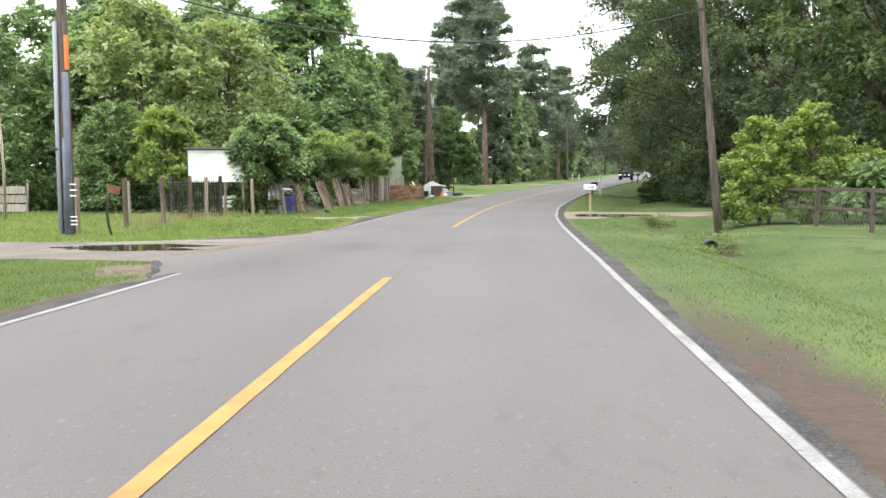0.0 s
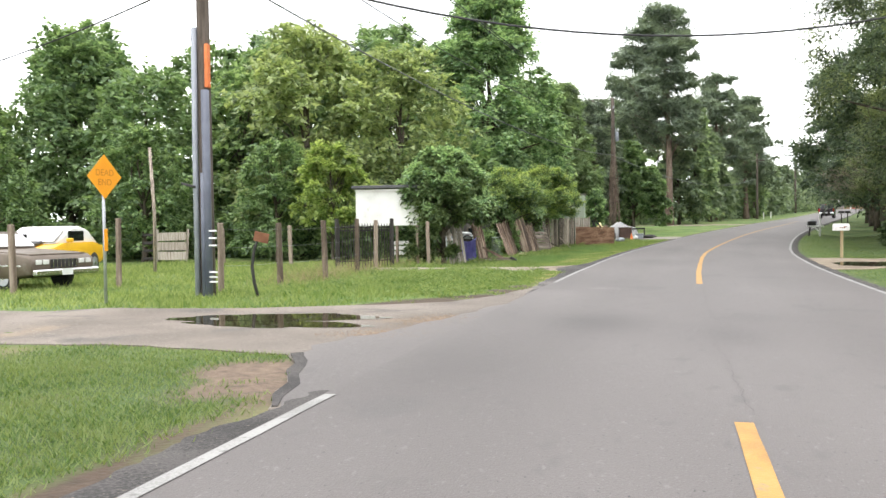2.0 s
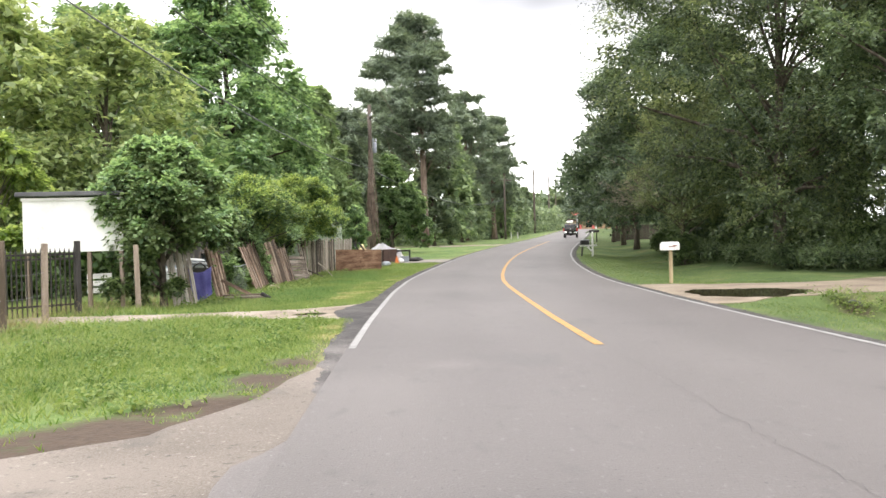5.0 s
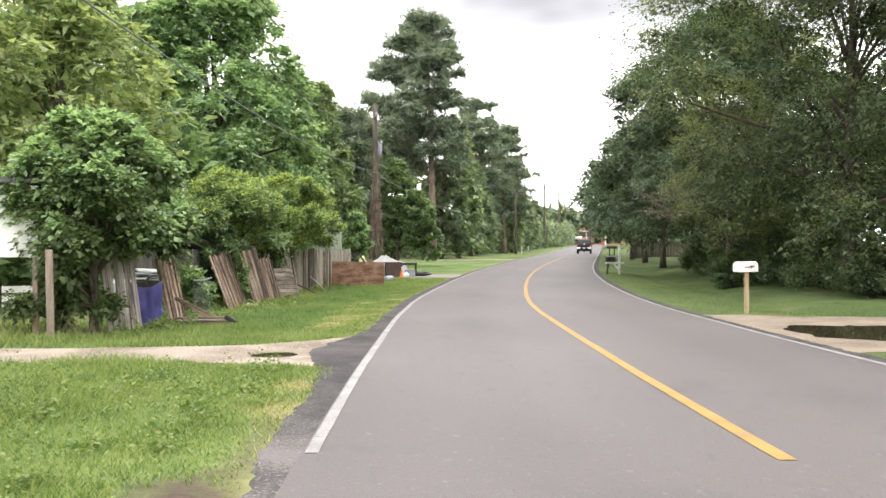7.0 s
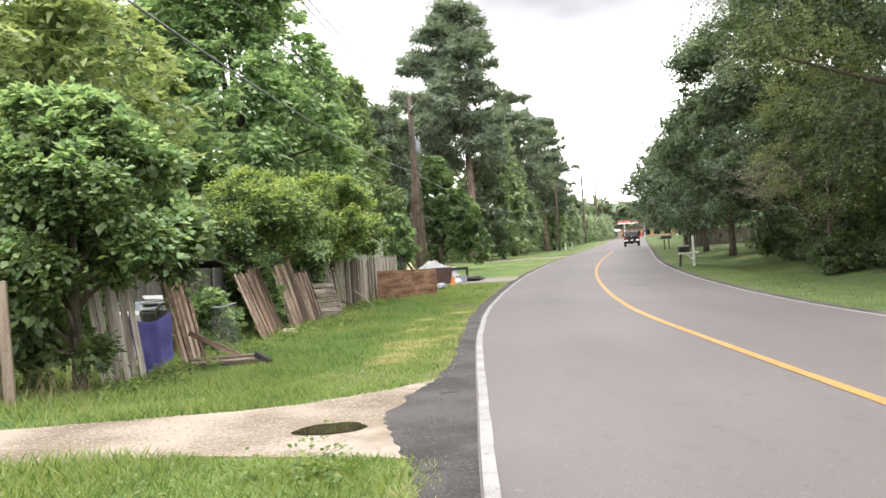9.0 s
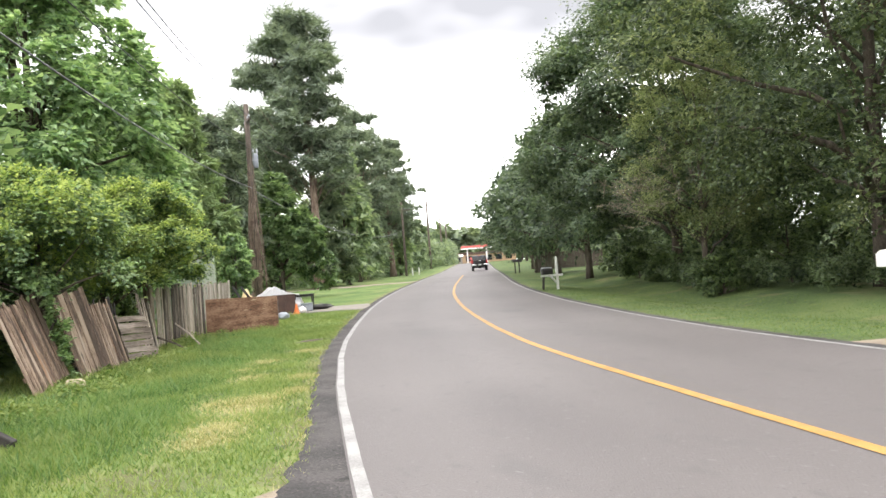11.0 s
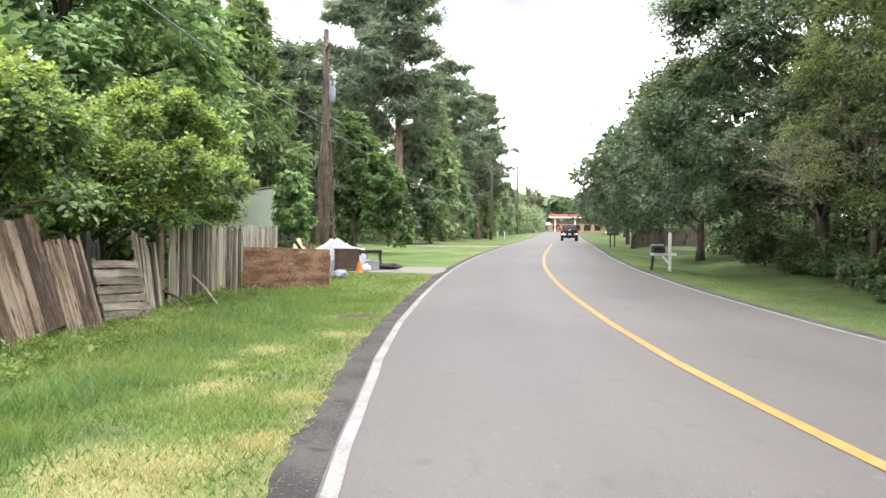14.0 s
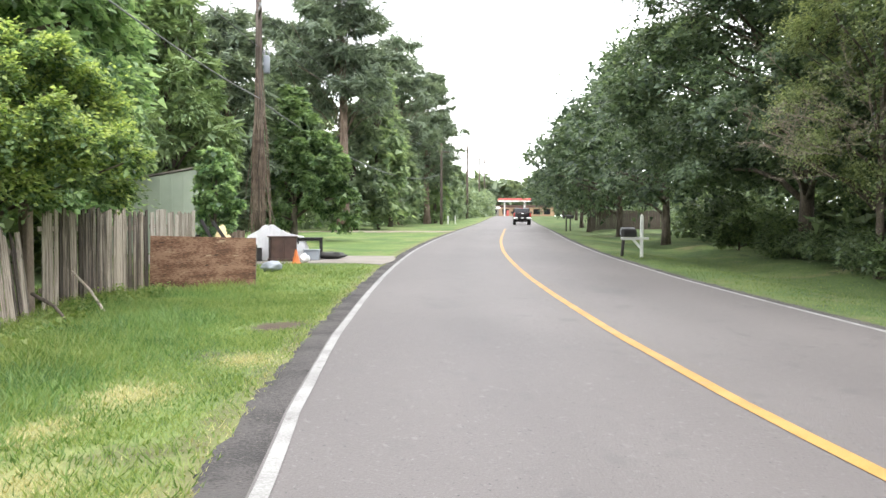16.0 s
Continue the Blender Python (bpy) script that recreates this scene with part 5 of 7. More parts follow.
# undergrowth
# LEAF_DARK puts the shade under the canopy into the bushes' colour
for k, (x, y, rx, z1, mat) in enumerate(((12.6, 58.0, 1.0, 1.5, LEAF_DARK), (16.5, 69.0, 1.3, 1.4, LEAF_DARK), (17.5, 74.5, 1.3, 1.5, LEAF_DARK), (15.8, 56.5, 1.7, 2.3, LEAF_DARK), (15.6, 51.5, 1.4, 1.8, LEAF_DARK), (16.4, 63.5, 1.8, 2.6, LEAF_DARK), (16.0, 48.8, 1.6, 1.9, LEAF_DARK), (17.5, 48.5, 1.8, 2.0, LEAF_DARK), (16.6, 60.0, 2.4, 3.2, LEAF_DARK),
                                        (20.5, 55.0, 2.4, 3.0, LEAF_DARK), (20, 62, 2.6, 3.0, LEAF_DARK), (23, 47.5, 2.4, 3.0, LEAF_DARK), (22, 34, 2.4, 2.6, LEAF_MID), (20, 27, 2.2, 2.2, LEAF_MID))):
    bl = crown_blobs(rx, rx, 0.0, z1, 40, 120 + k, 0.32, 0.8, 0.15)
    tree(x, y, "shady bush of the undergrowth beneath the oaks", bl, 9000, 0.12, mat, 120 + k, z1 * 0.8, 0.04, name="bush", category="bush", bare=0.1, limbs=8, group="undergrowth", folded=False, deep=1.25)

# dense undergrowth that closes the woods below


def thicket(label, spots, count, size, mat, seed):
    ob = new("undergrowth", leaf_mesh("undergrowth", spots, count, size, mat, seed, shell=0.3, folded=False, axis=False))
    tagged(ob, label, "undergrowth", kind="stuff")


def hedge(points, z1, seed, step=1.1, r=1.1):
    rng = random.Random(seed)
    out = []
    for (x0, y0), (x1, y1) in zip(points, points[1:]):
        n = int(math.hypot(x1 - x0, y1 - y0) / step) + 1
        for i in range(n):
            for lev in range(max(1, int(z1 / 1.1))):
                q = r * rng.uniform(0.6, 1.3)
                x, y = x0 + (x1 - x0) * i / n + rng.uniform(-0.9, 0.9), y0 + (y1 - y0) * i / n + rng.uniform(-1.2, 1.2)
                out.append((x, y, float(land(x, y)) + 0.5 + lev * 1.1 * rng.uniform(0.7, 1.1), q, q, q * 0.8))
    return out


thicket("dense green undergrowth at the foot of the wood", hedge([(-10.5, 47.5), (-15, 47.0), (-21, 47.5), (-27, 45.5), (-33, 42), (-40, 37), (-48, 29)], 3.2, 1), 42000, 0.2, LEAF_SHRUB, 1)
thicket("dense dark undergrowth within the wood", hedge([(-9.5, 58), (-16, 57), (-24, 58), (-33, 54), (-45, 46), (-56, 34)], 7.6, 2, 1.6, 1.6), 34000, 0.38, LEAF_SHRUB, 2)
thicket("dense undergrowth behind the far lawn", hedge([(-30, 92), (-16, 101), (-6, 106), (-1, 116), (8, 128), (13, 141), (17, 156), (24, 176), (32, 200), (44, 235), (56, 275)], 6.6, 3, 2.0, 1.7), 42000, 0.48, LEAF_FAR_HAZE, 3)
thicket("dense dark undergrowth behind the oaks", hedge([(22, 14), (20, 26), (23, 36), (26, 46), (24, 58), (24, 70), (27, 82), (31, 96), (37, 114), (44, 138), (54, 168), (66, 205), (78, 250)], 5.0, 4, 1.8, 1.7), 32000, 0.40, LEAF_OAK, 4)
thicket("distant wooded hillside beyond the filling station", hedge([(30, 345), (60, 352), (95, 356), (130, 350), (180, 330)], 13.5, 6, 3.2, 2.4), 22000, 2.2, LEAF_HILL_HAZE, 6)
# shade behind the fence is in this leaf colour
thicket("dense undergrowth darkened for shade behind the picket fence", hedge([(-9.4, 49), (-8.4, 54), (-8.2, 60), (-8.0, 66), (-9.5, 72)], 3.4, 7, 1.0, 0.9), 26000, 0.17, LEAF_DARK, 7)
thicket("shady undergrowth under the far oaks", hedge([(14.5, 62), (17.5, 66), (19.5, 72), (21, 80), (24, 92)], 2.4, 8, 1.2, 1.0), 16000, 0.2, LEAF_OAK, 8)
thicket("shady green undergrowth along the verge beneath the oaks", hedge([(15.2, 45.0), (14.2, 48), (13.8, 52), (13.6, 58), (14.2, 63), (15.8, 70)], 1.3, 5, 0.55, 0.55), 42000, 0.085, LEAF_OAK, 5)
thicket("dark weeds round the foot of the mulberry", hedge([(-10.0, 40.6), (-9.3, 40.3), (-8.5, 40.2), (-8.0, 40.4)], 1.35, 9, 0.45, 0.35), 5200, 0.08, LEAF_DARK, 9)

# ---------------------------------------------------------------- utility poles and cables


def utility_pole(x, y, height, r, label, lean=(0, 0), arm=True, arm_turn=80, transformer=False, z=None):
    t = thing("utility_pole", label, "utility pole", x, y, float(land(x, y)) - 0.03 if z is None else z, 0, "utility poles")
    bm = bmesh.new()
    tube(bm, [(lean[0] * f, lean[1] * f, -0.4 + (height + 0.4) * f) for f in (0, 0.25, 0.5, 0.75, 1)], [r * 1.1, r, r * 0.92, r * 0.84, r * 0.76], 12)
    part("pole", bm, POLE_WOOD, t, "", True)
    if arm:
        a = radians(arm_turn)
        dx, dy = math.cos(a), math.sin(a)
        h = height - 1.0
        part("crossarm", boxed((lean[0] * 0.9, lean[1] * 0.9, h), (2.4, 0.1, 0.12), (0, 0, arm_turn), 0.01), POLE_WOOD, t)
        for s in (-1.1, -0.45, 0.45, 1.1):
            bm = bmesh.new()
            tube(bm, [(lean[0] * 0.9 + dx * s, lean[1] * 0.9 + dy * s, h + q) for q in (0.05, 0.12, 0.16, 0.2, 0.26)], [0.03, 0.03, 0.06, 0.04, 0.05], 8)
            part("insulator", bm, GALV, t)
    if transformer:
        bm = bmesh.new()
        tube(bm, [(0.31, 0.06, height - 3.4 + q) for q in (0, 0.05, 0.68, 0.74, 0.78)], [0.12, 0.145, 0.145, 0.12, 0.04], 14)
        part("transformer", bm, GREY_CONDUIT, t, "grey steel transformer can", True)
        for s in (-0.1, 0.1):
            bm = bmesh.new()
            tube(bm, [(0.31 + s, 0.06, height - 2.62 + q) for q in (0, 0.1, 0.2, 0.28)], [0.05, 0.07, 0.04, 0.02], 8)
            part("bushing", bm, GALV, t)
        part("bracket", boxed((0.16, 0.03, height - 3.0), (0.24, 0.08, 0.1)), GALV, t)
    return t


POLE_A, POLE_B, POLE_R = (-9.95, 25.0), (-2.3, 78.4), (8.75, 30.4)
pa = utility_pole(*POLE_A, 10.6, 0.145, "dark wooden utility pole with grey conduits and orange marker", arm=False)
for k, (dx, dy, r, h, mat, lab) in enumerate(((-0.17, -0.12, 0.06, 5.6, GREY_CONDUIT, "pale grey plastic conduit"), (0.09, -0.15, 0.085, 4.3, BLUE_CONDUIT, "slate blue conduit cover"), (0.02, -0.20, 0.05, 2.6, BLUE_CONDUIT, ""))):
    bm = bmesh.new()
    tube(bm, [(dx, dy, -0.2), (dx, dy, h * 0.5), (dx * 0.9, dy * 0.9, h)], r, 10)
    part("conduit", bm, mat, pa, lab, True)
part("marker", boxed((0.13, -0.1, 4.8), (0.09, 0.12, 0.9), None, 0.015), ORANGE, pa, "bright orange plastic marker strip")
for k, z in enumerate((0.35, 0.45, 0.55, 1.1, 1.25, 1.4)):
    part("strap", boxed((0.2, -0.2, z), (0.22, 0.03, 0.035), None, 0.005), WHITE_PLASTIC, pa)
part("bracket", boxed((-0.3, -0.2, 2.35), (0.32, 0.06, 0.05), (0, 15, 0), 0.01), BLACK, pa)
pb = utility_pole(*POLE_B, 10.7, 0.17, "tall wooden utility pole hung with dead brown vines", arm_turn=95, transformer=True)
VINE = material("dead_brown_vine", [(0.10, 0.07, 0.052), (0.2, 0.15, 0.115), (0.29, 0.23, 0.18)], 3, 0.9, 0, 0.2, 30, 0.4)
rng = random.Random(77)
for _ in range(80):
    top, low, a = rng.uniform(1.6, 7.6), rng.uniform(0.0, 1.2), rng.uniform(0, 6.283)
    reach = rng.choice((0.03, 0.05, 0.1, 0.22, 0.42)) * rng.uniform(0.6, 1.3)
    pts = [(0.17 * math.cos(a), 0.17 * math.sin(a), top)]
    for f in (0.3, 0.65, 1.0):
        pts.append((0.17 * math.cos(a) + reach * math.cos(a) * f ** 0.6 + rng.uniform(-0.14, 0.14), 0.17 * math.sin(a) + reach * math.sin(a) * f ** 0.6 + rng.uniform(-0.14, 0.14), top + (low - top) * f))
    part("dead_vine", tube(bmesh.new(), pts, [0.02, 0.018, 0.014, 0.006], 4, False), VINE, pb)
utility_pole(*POLE_R, 9.2, 0.125, "leaning wooden utility pole rising from vines", lean=(-0.75, 0.6), arm=False)
utility_pole(17.5, 142, 9.6, 0.16, "wooden utility pole beside the far lawn", arm_turn=20)
utility_pole(32.5, 196, 13.4, 0.22, "tall wooden utility pole beside the far road", arm_turn=20)
utility_pole(45.3, 241, 14.5, 0.22, "tall wooden utility pole beside the far road", arm_turn=20)
utility_pole(54, 272, 15.5, 0.22, "tall wooden utility pole beside the far road", arm_turn=20)


def cable(p, q, sag, r, label, mat=WIRE_BLACK):
    p, q = Vector(p), Vector(q)
    bm = bmesh.new()
    pts = [p.lerp(q, i / 24) - Vector((0, 0, 4 * sag * (i / 24) * (1 - i / 24))) for i in range(25)]
    tube(bm, pts, r, 5)
    ob = new("power_cable", link_mesh("power_cable", bm, mat, True))
    tagged(ob, label, "cable", "overhead cables")


cable((*POLE_A, 6.9), (-2.25, 78.4, 6.75), 0.9, 0.021, "thick grey communication cable slung between poles", WIRE_GREY)
cable((-9.9, 25, 10.45), (-2.2, 78.4, 10.15), 0.8, 0.017, "thin overhead power cable between poles")
cable((-9.7, 25, 10.3), (-1.8, 78.4, 10.1), 0.8, 0.017, "thin overhead power cable between poles")
cable((-9.95, 25, 8.3), (-2.3, 78.4, 8.9), 0.9, 0.015, "thin overhead power cable between poles")
cable((-9.95, 25, 7.1), (8.25, 30.8, 6.9), 1.55, 0.024, "thin cable slung across the road between poles")
cable((-2.3, 78.5, 6.7), (17.4, 142, 7.6), 1.6, 0.03, "thick grey communication cable sagging past the lawn", WIRE_GREY)
cable((-1.9, 78.4, 10.1), (17.8, 142, 10.4), 0.9, 0.014, "thin overhead power cable between poles")
cable((-2.9, 78.4, 10.1), (17.0, 142, 10.4), 0.9, 0.014, "thin overhead power cable between poles")
cable((17.5, 142, 10.4), (32.5, 196, 15.4), 0.9, 0.016, "thin overhead power cable between poles")
cable((32.5, 196, 15.4), (45.3, 241, 17.4), 0.9, 0.018, "thin overhead power cable between poles")
cable((-10, 25, 9.8), (-26, -20, 9.8), 0.8, 0.014, "thin overhead power cable between poles")
cable((-9.95, 25, 6.6), (-32.6, 38.2, 7.0), 0.5, 0.02, "thin overhead cable running off along the side road")

# ---------------------------------------------------------------- boards and fences


def board_mesh(name, w, h, t, seed, mat, ragged=0.04):
    """One weathered board standing on its end, uneven at the top and slightly bowed."""
    rng = random.Random(seed)
    bm = bmesh.new()
    k = 3
    rows = []
    for i in range(k + 1):
        f = i / k
        b = 0.012 * math.sin(3.1 * f + seed)
        ww = w * (1 - 0.02 * rng.random())
        top = ragged * rng.uniform(-1, 1) if i == k else 0
        rows.append([bm.verts.new((sx * ww / 2 + b, sy * t / 2 + 0.5 * b, h * f + top * (1 + 0.5 * sx))) for sx, sy in ((-1, -1), (1, -1), (1, 1), (-1, 1))])
    for a, b in zip(rows, rows[1:]):
        for j in range(4):
            bm.faces.new((a[j], a[(j + 1) % 4], b[(j + 1) % 4], b[j]))
    bm.faces.new(rows[0][::-1])
    bm.faces.new(rows[-1])
    return link_mesh(name, bm, mat)


def panel(name, label, category, b0, b1, lean, mat, width=0.12, gap=0.008, thick=0.022, seed=0, rails=True, across=False, group="fence panels", ragged=0.05, jitter=1.0):
    """Boards side by side from b0 to b1 on the ground, leaning by the vector lean; across: the boards lie level."""
    b0, b1, up = Vector((*b0, 0)), Vector((*b1, 0)), Vector(lean)
    x = (b1 - b0)
    length = x.length
    x.normalize()
    z = up.normalized()
    y = z.cross(x).normalized()
    x = y.cross(z).normalized()
    high = up.length
    base = Vector((b0.x, b0.y, float(land(b0.x, b0.y)) - 0.05))
    t = thing(name, label, category, group=group)
    m = Matrix((x, y, z)).transposed().to_4x4()
    m.translation = base
    t.matrix_basis = m
    rng = random.Random(seed)
    if across:
        n = max(1, int(high / (width + gap)))
        shared = [board_mesh("plank", width, length, thick, seed + i, mat, 0.03) for i in range(3)]
        for i in range(n):
            o = new("plank", shared[i % 3])
            o.parent = t
            o.matrix_basis = pose(rng.uniform(-0.03, 0.03), rng.uniform(-0.01, 0.01), (i + 0.5) * (width + gap), 0, 90, rng.uniform(-1, 1))
        for f in (0.06, 0.94):
            part("rail", boxed((length * f, 0.04, high / 2), (0.06, 0.05, high), None, 0.004), mat, t)
        return t
    n = max(1, int(length / (width + gap)))
    shared = [board_mesh("plank", width * rng.uniform(0.9, 1.05), high, thick, seed + i, mat, ragged) for i in range(6)]
    for i in range(n):
        o = new("plank", shared[rng.randrange(6)])
        o.parent = t
        o.matrix_basis = pose((i + 0.5) * (length / n), rng.uniform(-0.012, 0.012) * jitter, rng.uniform(-0.05, 0.02) * jitter, rng.uniform(-0.5, 0.5), rng.uniform(-1.0, 1.0) * jitter, rng.uniform(-2, 2) * jitter)
    if rails:
        for f in (0.2, 0.8):
            part("rail", boxed((length / 2, 0.045, high * f), (length, 0.04, 0.085), None, 0.004), mat, t)
    return t


panel("picket_fence", "weathered grey close-boarded picket fence", "fence", (-5.41, 56.3), (-4.36, 61.0), (0.0, 0.0, 1.72), GREY_WOOD, 0.138, 0.012, seed=1, ragged=0.06, jitter=1.5)
panel("picket_fence", "bleached pale picket fence end behind plywood", "fence", (-4.33, 61.25), (-3.55, 62.9), (0.0, 0.0, 1.72), PALE_WOOD, 0.145, 0.004, seed=2)
panel("picket_fence", "sagging grey fence boards leaning out of line", "fence", (-5.36, 53.7), (-5.24, 55.1), (-0.3, 0.4, 1.64), GREY_WOOD, 0.13, 0.012, seed=3, ragged=0.12, jitter=2.0)
panel("picket_fence", "dark old fence boards behind a pallet", "fence", (-6.5, 50.3), (-6.05, 53.3), (0.0, 0.0, 1.5), DARK_BOARDS, 0.12, 0.03, seed=4, ragged=0.12)
panel("plank_panel", "brown weathered plank panel leaning back against bushes", "plank panel", (-6.56, 47.26), (-6.27, 49.05), (-0.52, -0.12, 1.52), BROWN_WOOD, 0.115, 0.012, seed=5, ragged=0.06, group="leaning panels", jitter=0.55)
panel("plank_panel", "wide brown weathered plank panel leaning back", "plank panel", (-6.13, 49.12), (-5.79, 50.66), (-0.44, -0.12, 1.60), BROWN_WOOD, 0.24, 0.004, seed=6, ragged=0.03, group="leaning panels", jitter=0.15)
panel("plank_panel", "narrow brown planks leaning beside a wide panel", "plank panel", (-5.79, 50.7), (-5.64, 52.0), (-0.38, 0.0, 1.42), BROWN_WOOD, 0.1, 0.006, seed=7, ragged=0.1, group="leaning panels", jitter=0.8)
panel("pallet", "grey wooden pallet leaning against the fence", "pallet", (-5.63, 52.06), (-5.1, 53.05), (-0.28, 0.2, 1.16), PALLET_WOOD, 0.125, 0.022, seed=8, across=True, group="pallets")
panel("plank_panel", "bleached pale planks leaning beside a blue cloth", "plank panel", (-7.95, 40.66), (-7.36, 41.08), (-0.24, 0.3, 1.46), PALE_WOOD, 0.1, 0.004, seed=9, ragged=0.07, group="leaning panels", jitter=0.8)
panel("lumber_stack", "long brown boards stacked on end and leaning", "lumber", (-6.94, 41.76), (-6.67, 42.16), (-0.38, 0.3, 1.48), BROWN_WOOD, 0.062, 0.02, 0.085, seed=10, rails=False, ragged=0.1, group="leaning panels", jitter=1.4)

ply = thing("plywood_sheet", "damp brown plywood sheet standing in the grass", "plywood", -3.18, 60.68, float(land(-3.2, 60.7)) - 0.04, -9)
part("sheet", boxed((0, 0, 0.56), (2.3, 0.02, 1.12), (0, 1.2, 0), 0.003), PLYWOOD, ply)
part("stake", boxed((1.14, 0.04, 0.45), (0.04, 0.04, 1.0), (0, 2, 0), 0.004), GREY_WOOD, ply)

stick = thing("loose_pole", "grey stick leaning against the picket fence", "pole", -4.6, 56.0, 0.0)
bm = bmesh.new()
tube(bm, [(-0.35, 0.4, 0.62), (0.0, 0.0, 0.35), (0.32, -0.5, 0.03)], 0.022, 7)
part("shaft", bm, GREY_WOOD, stick)
stick = thing("loose_pole", "dark fallen branch beside the picket fence", "pole", -5.0, 54.9, 0.02)
bm = bmesh.new()
tube(bm, [(-0.35, 0.6, 0.3), (0.1, 0.1, 0.14), (0.4, -0.6, 0.03)], [0.03, 0.028, 0.02], 7)
part("shaft", bm, BARK, stick)

timber = thing("timber_beam", "short grey boards stacked flat in the grass", "timber", -6.2, 41.45, float(land(-6.2, 41.45)) - 0.04, 6)
for k, (dx, dy, turn) in enumerate(((0.0, 0.0, 0), (-0.06, 0.02, 2), (0.05, -0.015, -2), (-0.02, 0.01, 1))):
    part("beam", boxed((0, 0, 0), (0.042, 0.14, 1.3 - 0.07 * k), None, 0.006), POST_WOOD if k % 2 else GREY_WOOD, timber).matrix_basis = pose(dx, dy, 0.035 + 0.05 * k, 0, 90, turn)
brace = thing("timber_brace", "brown timber propped slantwise against boards", "timber", -6.42, 41.88, float(land(-6.42, 41.88)))
part("beam", boxed((0, 0, 0), (0.085, 0.045, 1.15), None, 0.006), BROWN_WOOD, brace).matrix_basis = pose(0.05, 0, 0.29, 0, 118, 0)
wedge = thing("timber_offcut", "dark timber offcut lying in the grass", "timber", -5.6, 41.4, float(land(-5.6, 41.4)))
part("block", boxed((0, 0, 0.09), (0.30, 0.10, 0.09), (0, 28, -20), 0.01), DARK_BOARDS, wedge)
block = thing("stone_block", "pale tan stone block in the grass", "stone", -6.0, 47.7, float(land(-6.0, 47.7)) - 0.03, 20)
part("stone", boxed((0, 0, 0.09), (0.34, 0.24, 0.17), (4, 3, 0), 0.03, 0.85), material("tan_cut_stone", [(0.36, 0.29, 0.20), (0.48, 0.40, 0.29), (0.56, 0.49, 0.38)], 6, 0.9, 0, 0.4, 40, 0.5), block)

# blue cloth hung between boards
cl = thing("hung_cloth", "blue-violet cloth hung over the fence gap", "cloth", -7.76, 41.35, -0.04)
bm = bmesh.new()
NU, NV = 14, 12
grid = []
for j in range(NV + 1):
    row = []
    for i in range(NU + 1):
        s, v = i / NU, j / NV
        sag = 0.17 * (4 * s * (1 - s)) * (1 - v)
        fold = 0.05 * math.sin(10 * s + 2.5 * v) * (0.4 + 0.6 * v) + 0.02 * math.sin(21 * s + v)
        wide = 0.62 * (1 - 0.3 * v)
        row.append(bm.verts.new((wide * s + 0.22 * v + fold * 0.8, 0.5 * s * (1 - 0.2 * v) - fold, 0.94 - sag - (1.0 - 0.75 * sag) * v * (1 - 0.22 * s ** 2))))
    grid.append(row)
for j in range(NV):
    for i in range(NU):
        bm.faces.new((grid[j][i], grid[j][i + 1], grid[j + 1][i + 1], grid[j + 1][i]))
bmesh.ops.solidify(bm, geom=bm.faces[:], thickness=0.006)
part("cloth", bm, BLUE_CLOTH, cl, "", True)

# leaning wire mesh beside the lumber
mesh = thing("wire_mesh_panel", "sagging grey wire mesh panel beside the lumber", "wire fence", -6.62, 42.5, float(land(-6.62, 42.5)) - 0.03, 82)
for k in range(-8, 14):
    for s in (-1, 1):
        a, b = (k * 0.09, 0.0), (k * 0.09 + s * 0.95, 0.95)
        f0, f1 = [max(0.0, min(1.0, (e - a[0]) / (b[0] - a[0]))) for e in ((0.0, 1.3) if s > 0 else (1.3, 0.0))]
        if f1 - f0 < 0.05:
            continue
        q = [(a[0] + (b[0] - a[0]) * f, 0.006 * math.sin(4 * f + k), 0.95 * f) for f in (f0, (f0 + f1) / 2, f1)]
        part("wire", tube(bmesh.new(), q, 0.002, 3, False), WIRE_GREY, mesh)
part("top_rail", tube(bmesh.new(), [(0, 0, 0.97), (0.65, 0.02, 0.95), (1.3, 0, 0.99)], 0.012, 6), GREY_CONDUIT, mesh)

# posts of the wire fence round the paddock
fence = thing("wire_fence", "wooden posts strung with sagging wire round a paddock", "fence")
POSTS = [(-14.6, 25.0, 1.5), (-13.4, 27.2, 1.65), (-10.25, 26.2, 1.55), (-9.62, 28.05, 1.52), (-9.2, 30.1, 1.55), (-9.12, 32.7, 1.62), (-9.25, 35.1, 1.6)]
for k, (x, y, h) in enumerate(POSTS):
    bm = bmesh.new()
    box(bm, (0, 0, h / 2 - 0.1), (0.12, 0.12, h + 0.2), (random.Random(k).uniform(-2, 2), random.Random(k + 9).uniform(-2, 2), 20 * k), 0.012, 0.94)
    o = part("post", bm, POST_WOOD, fence)
    o.location = (x, y, float(land(x, y)))
for (x0, y0, h0), (x1, y1, h1) in zip(POSTS[2:], POSTS[3:]):
    for f in (0.35, 0.62, 0.88):
        bm = bmesh.new()
        p, q = Vector((x0, y0, h0 * f)), Vector((x1, y1, h1 * f))
        tube(bm, [p.lerp(q, i / 6) - Vector((0, 0, 0.12 * (i / 6) * (1 - i / 6))) for i in range(7)], 0.004, 4, False)
        part("wire", bm, GALV, fence)
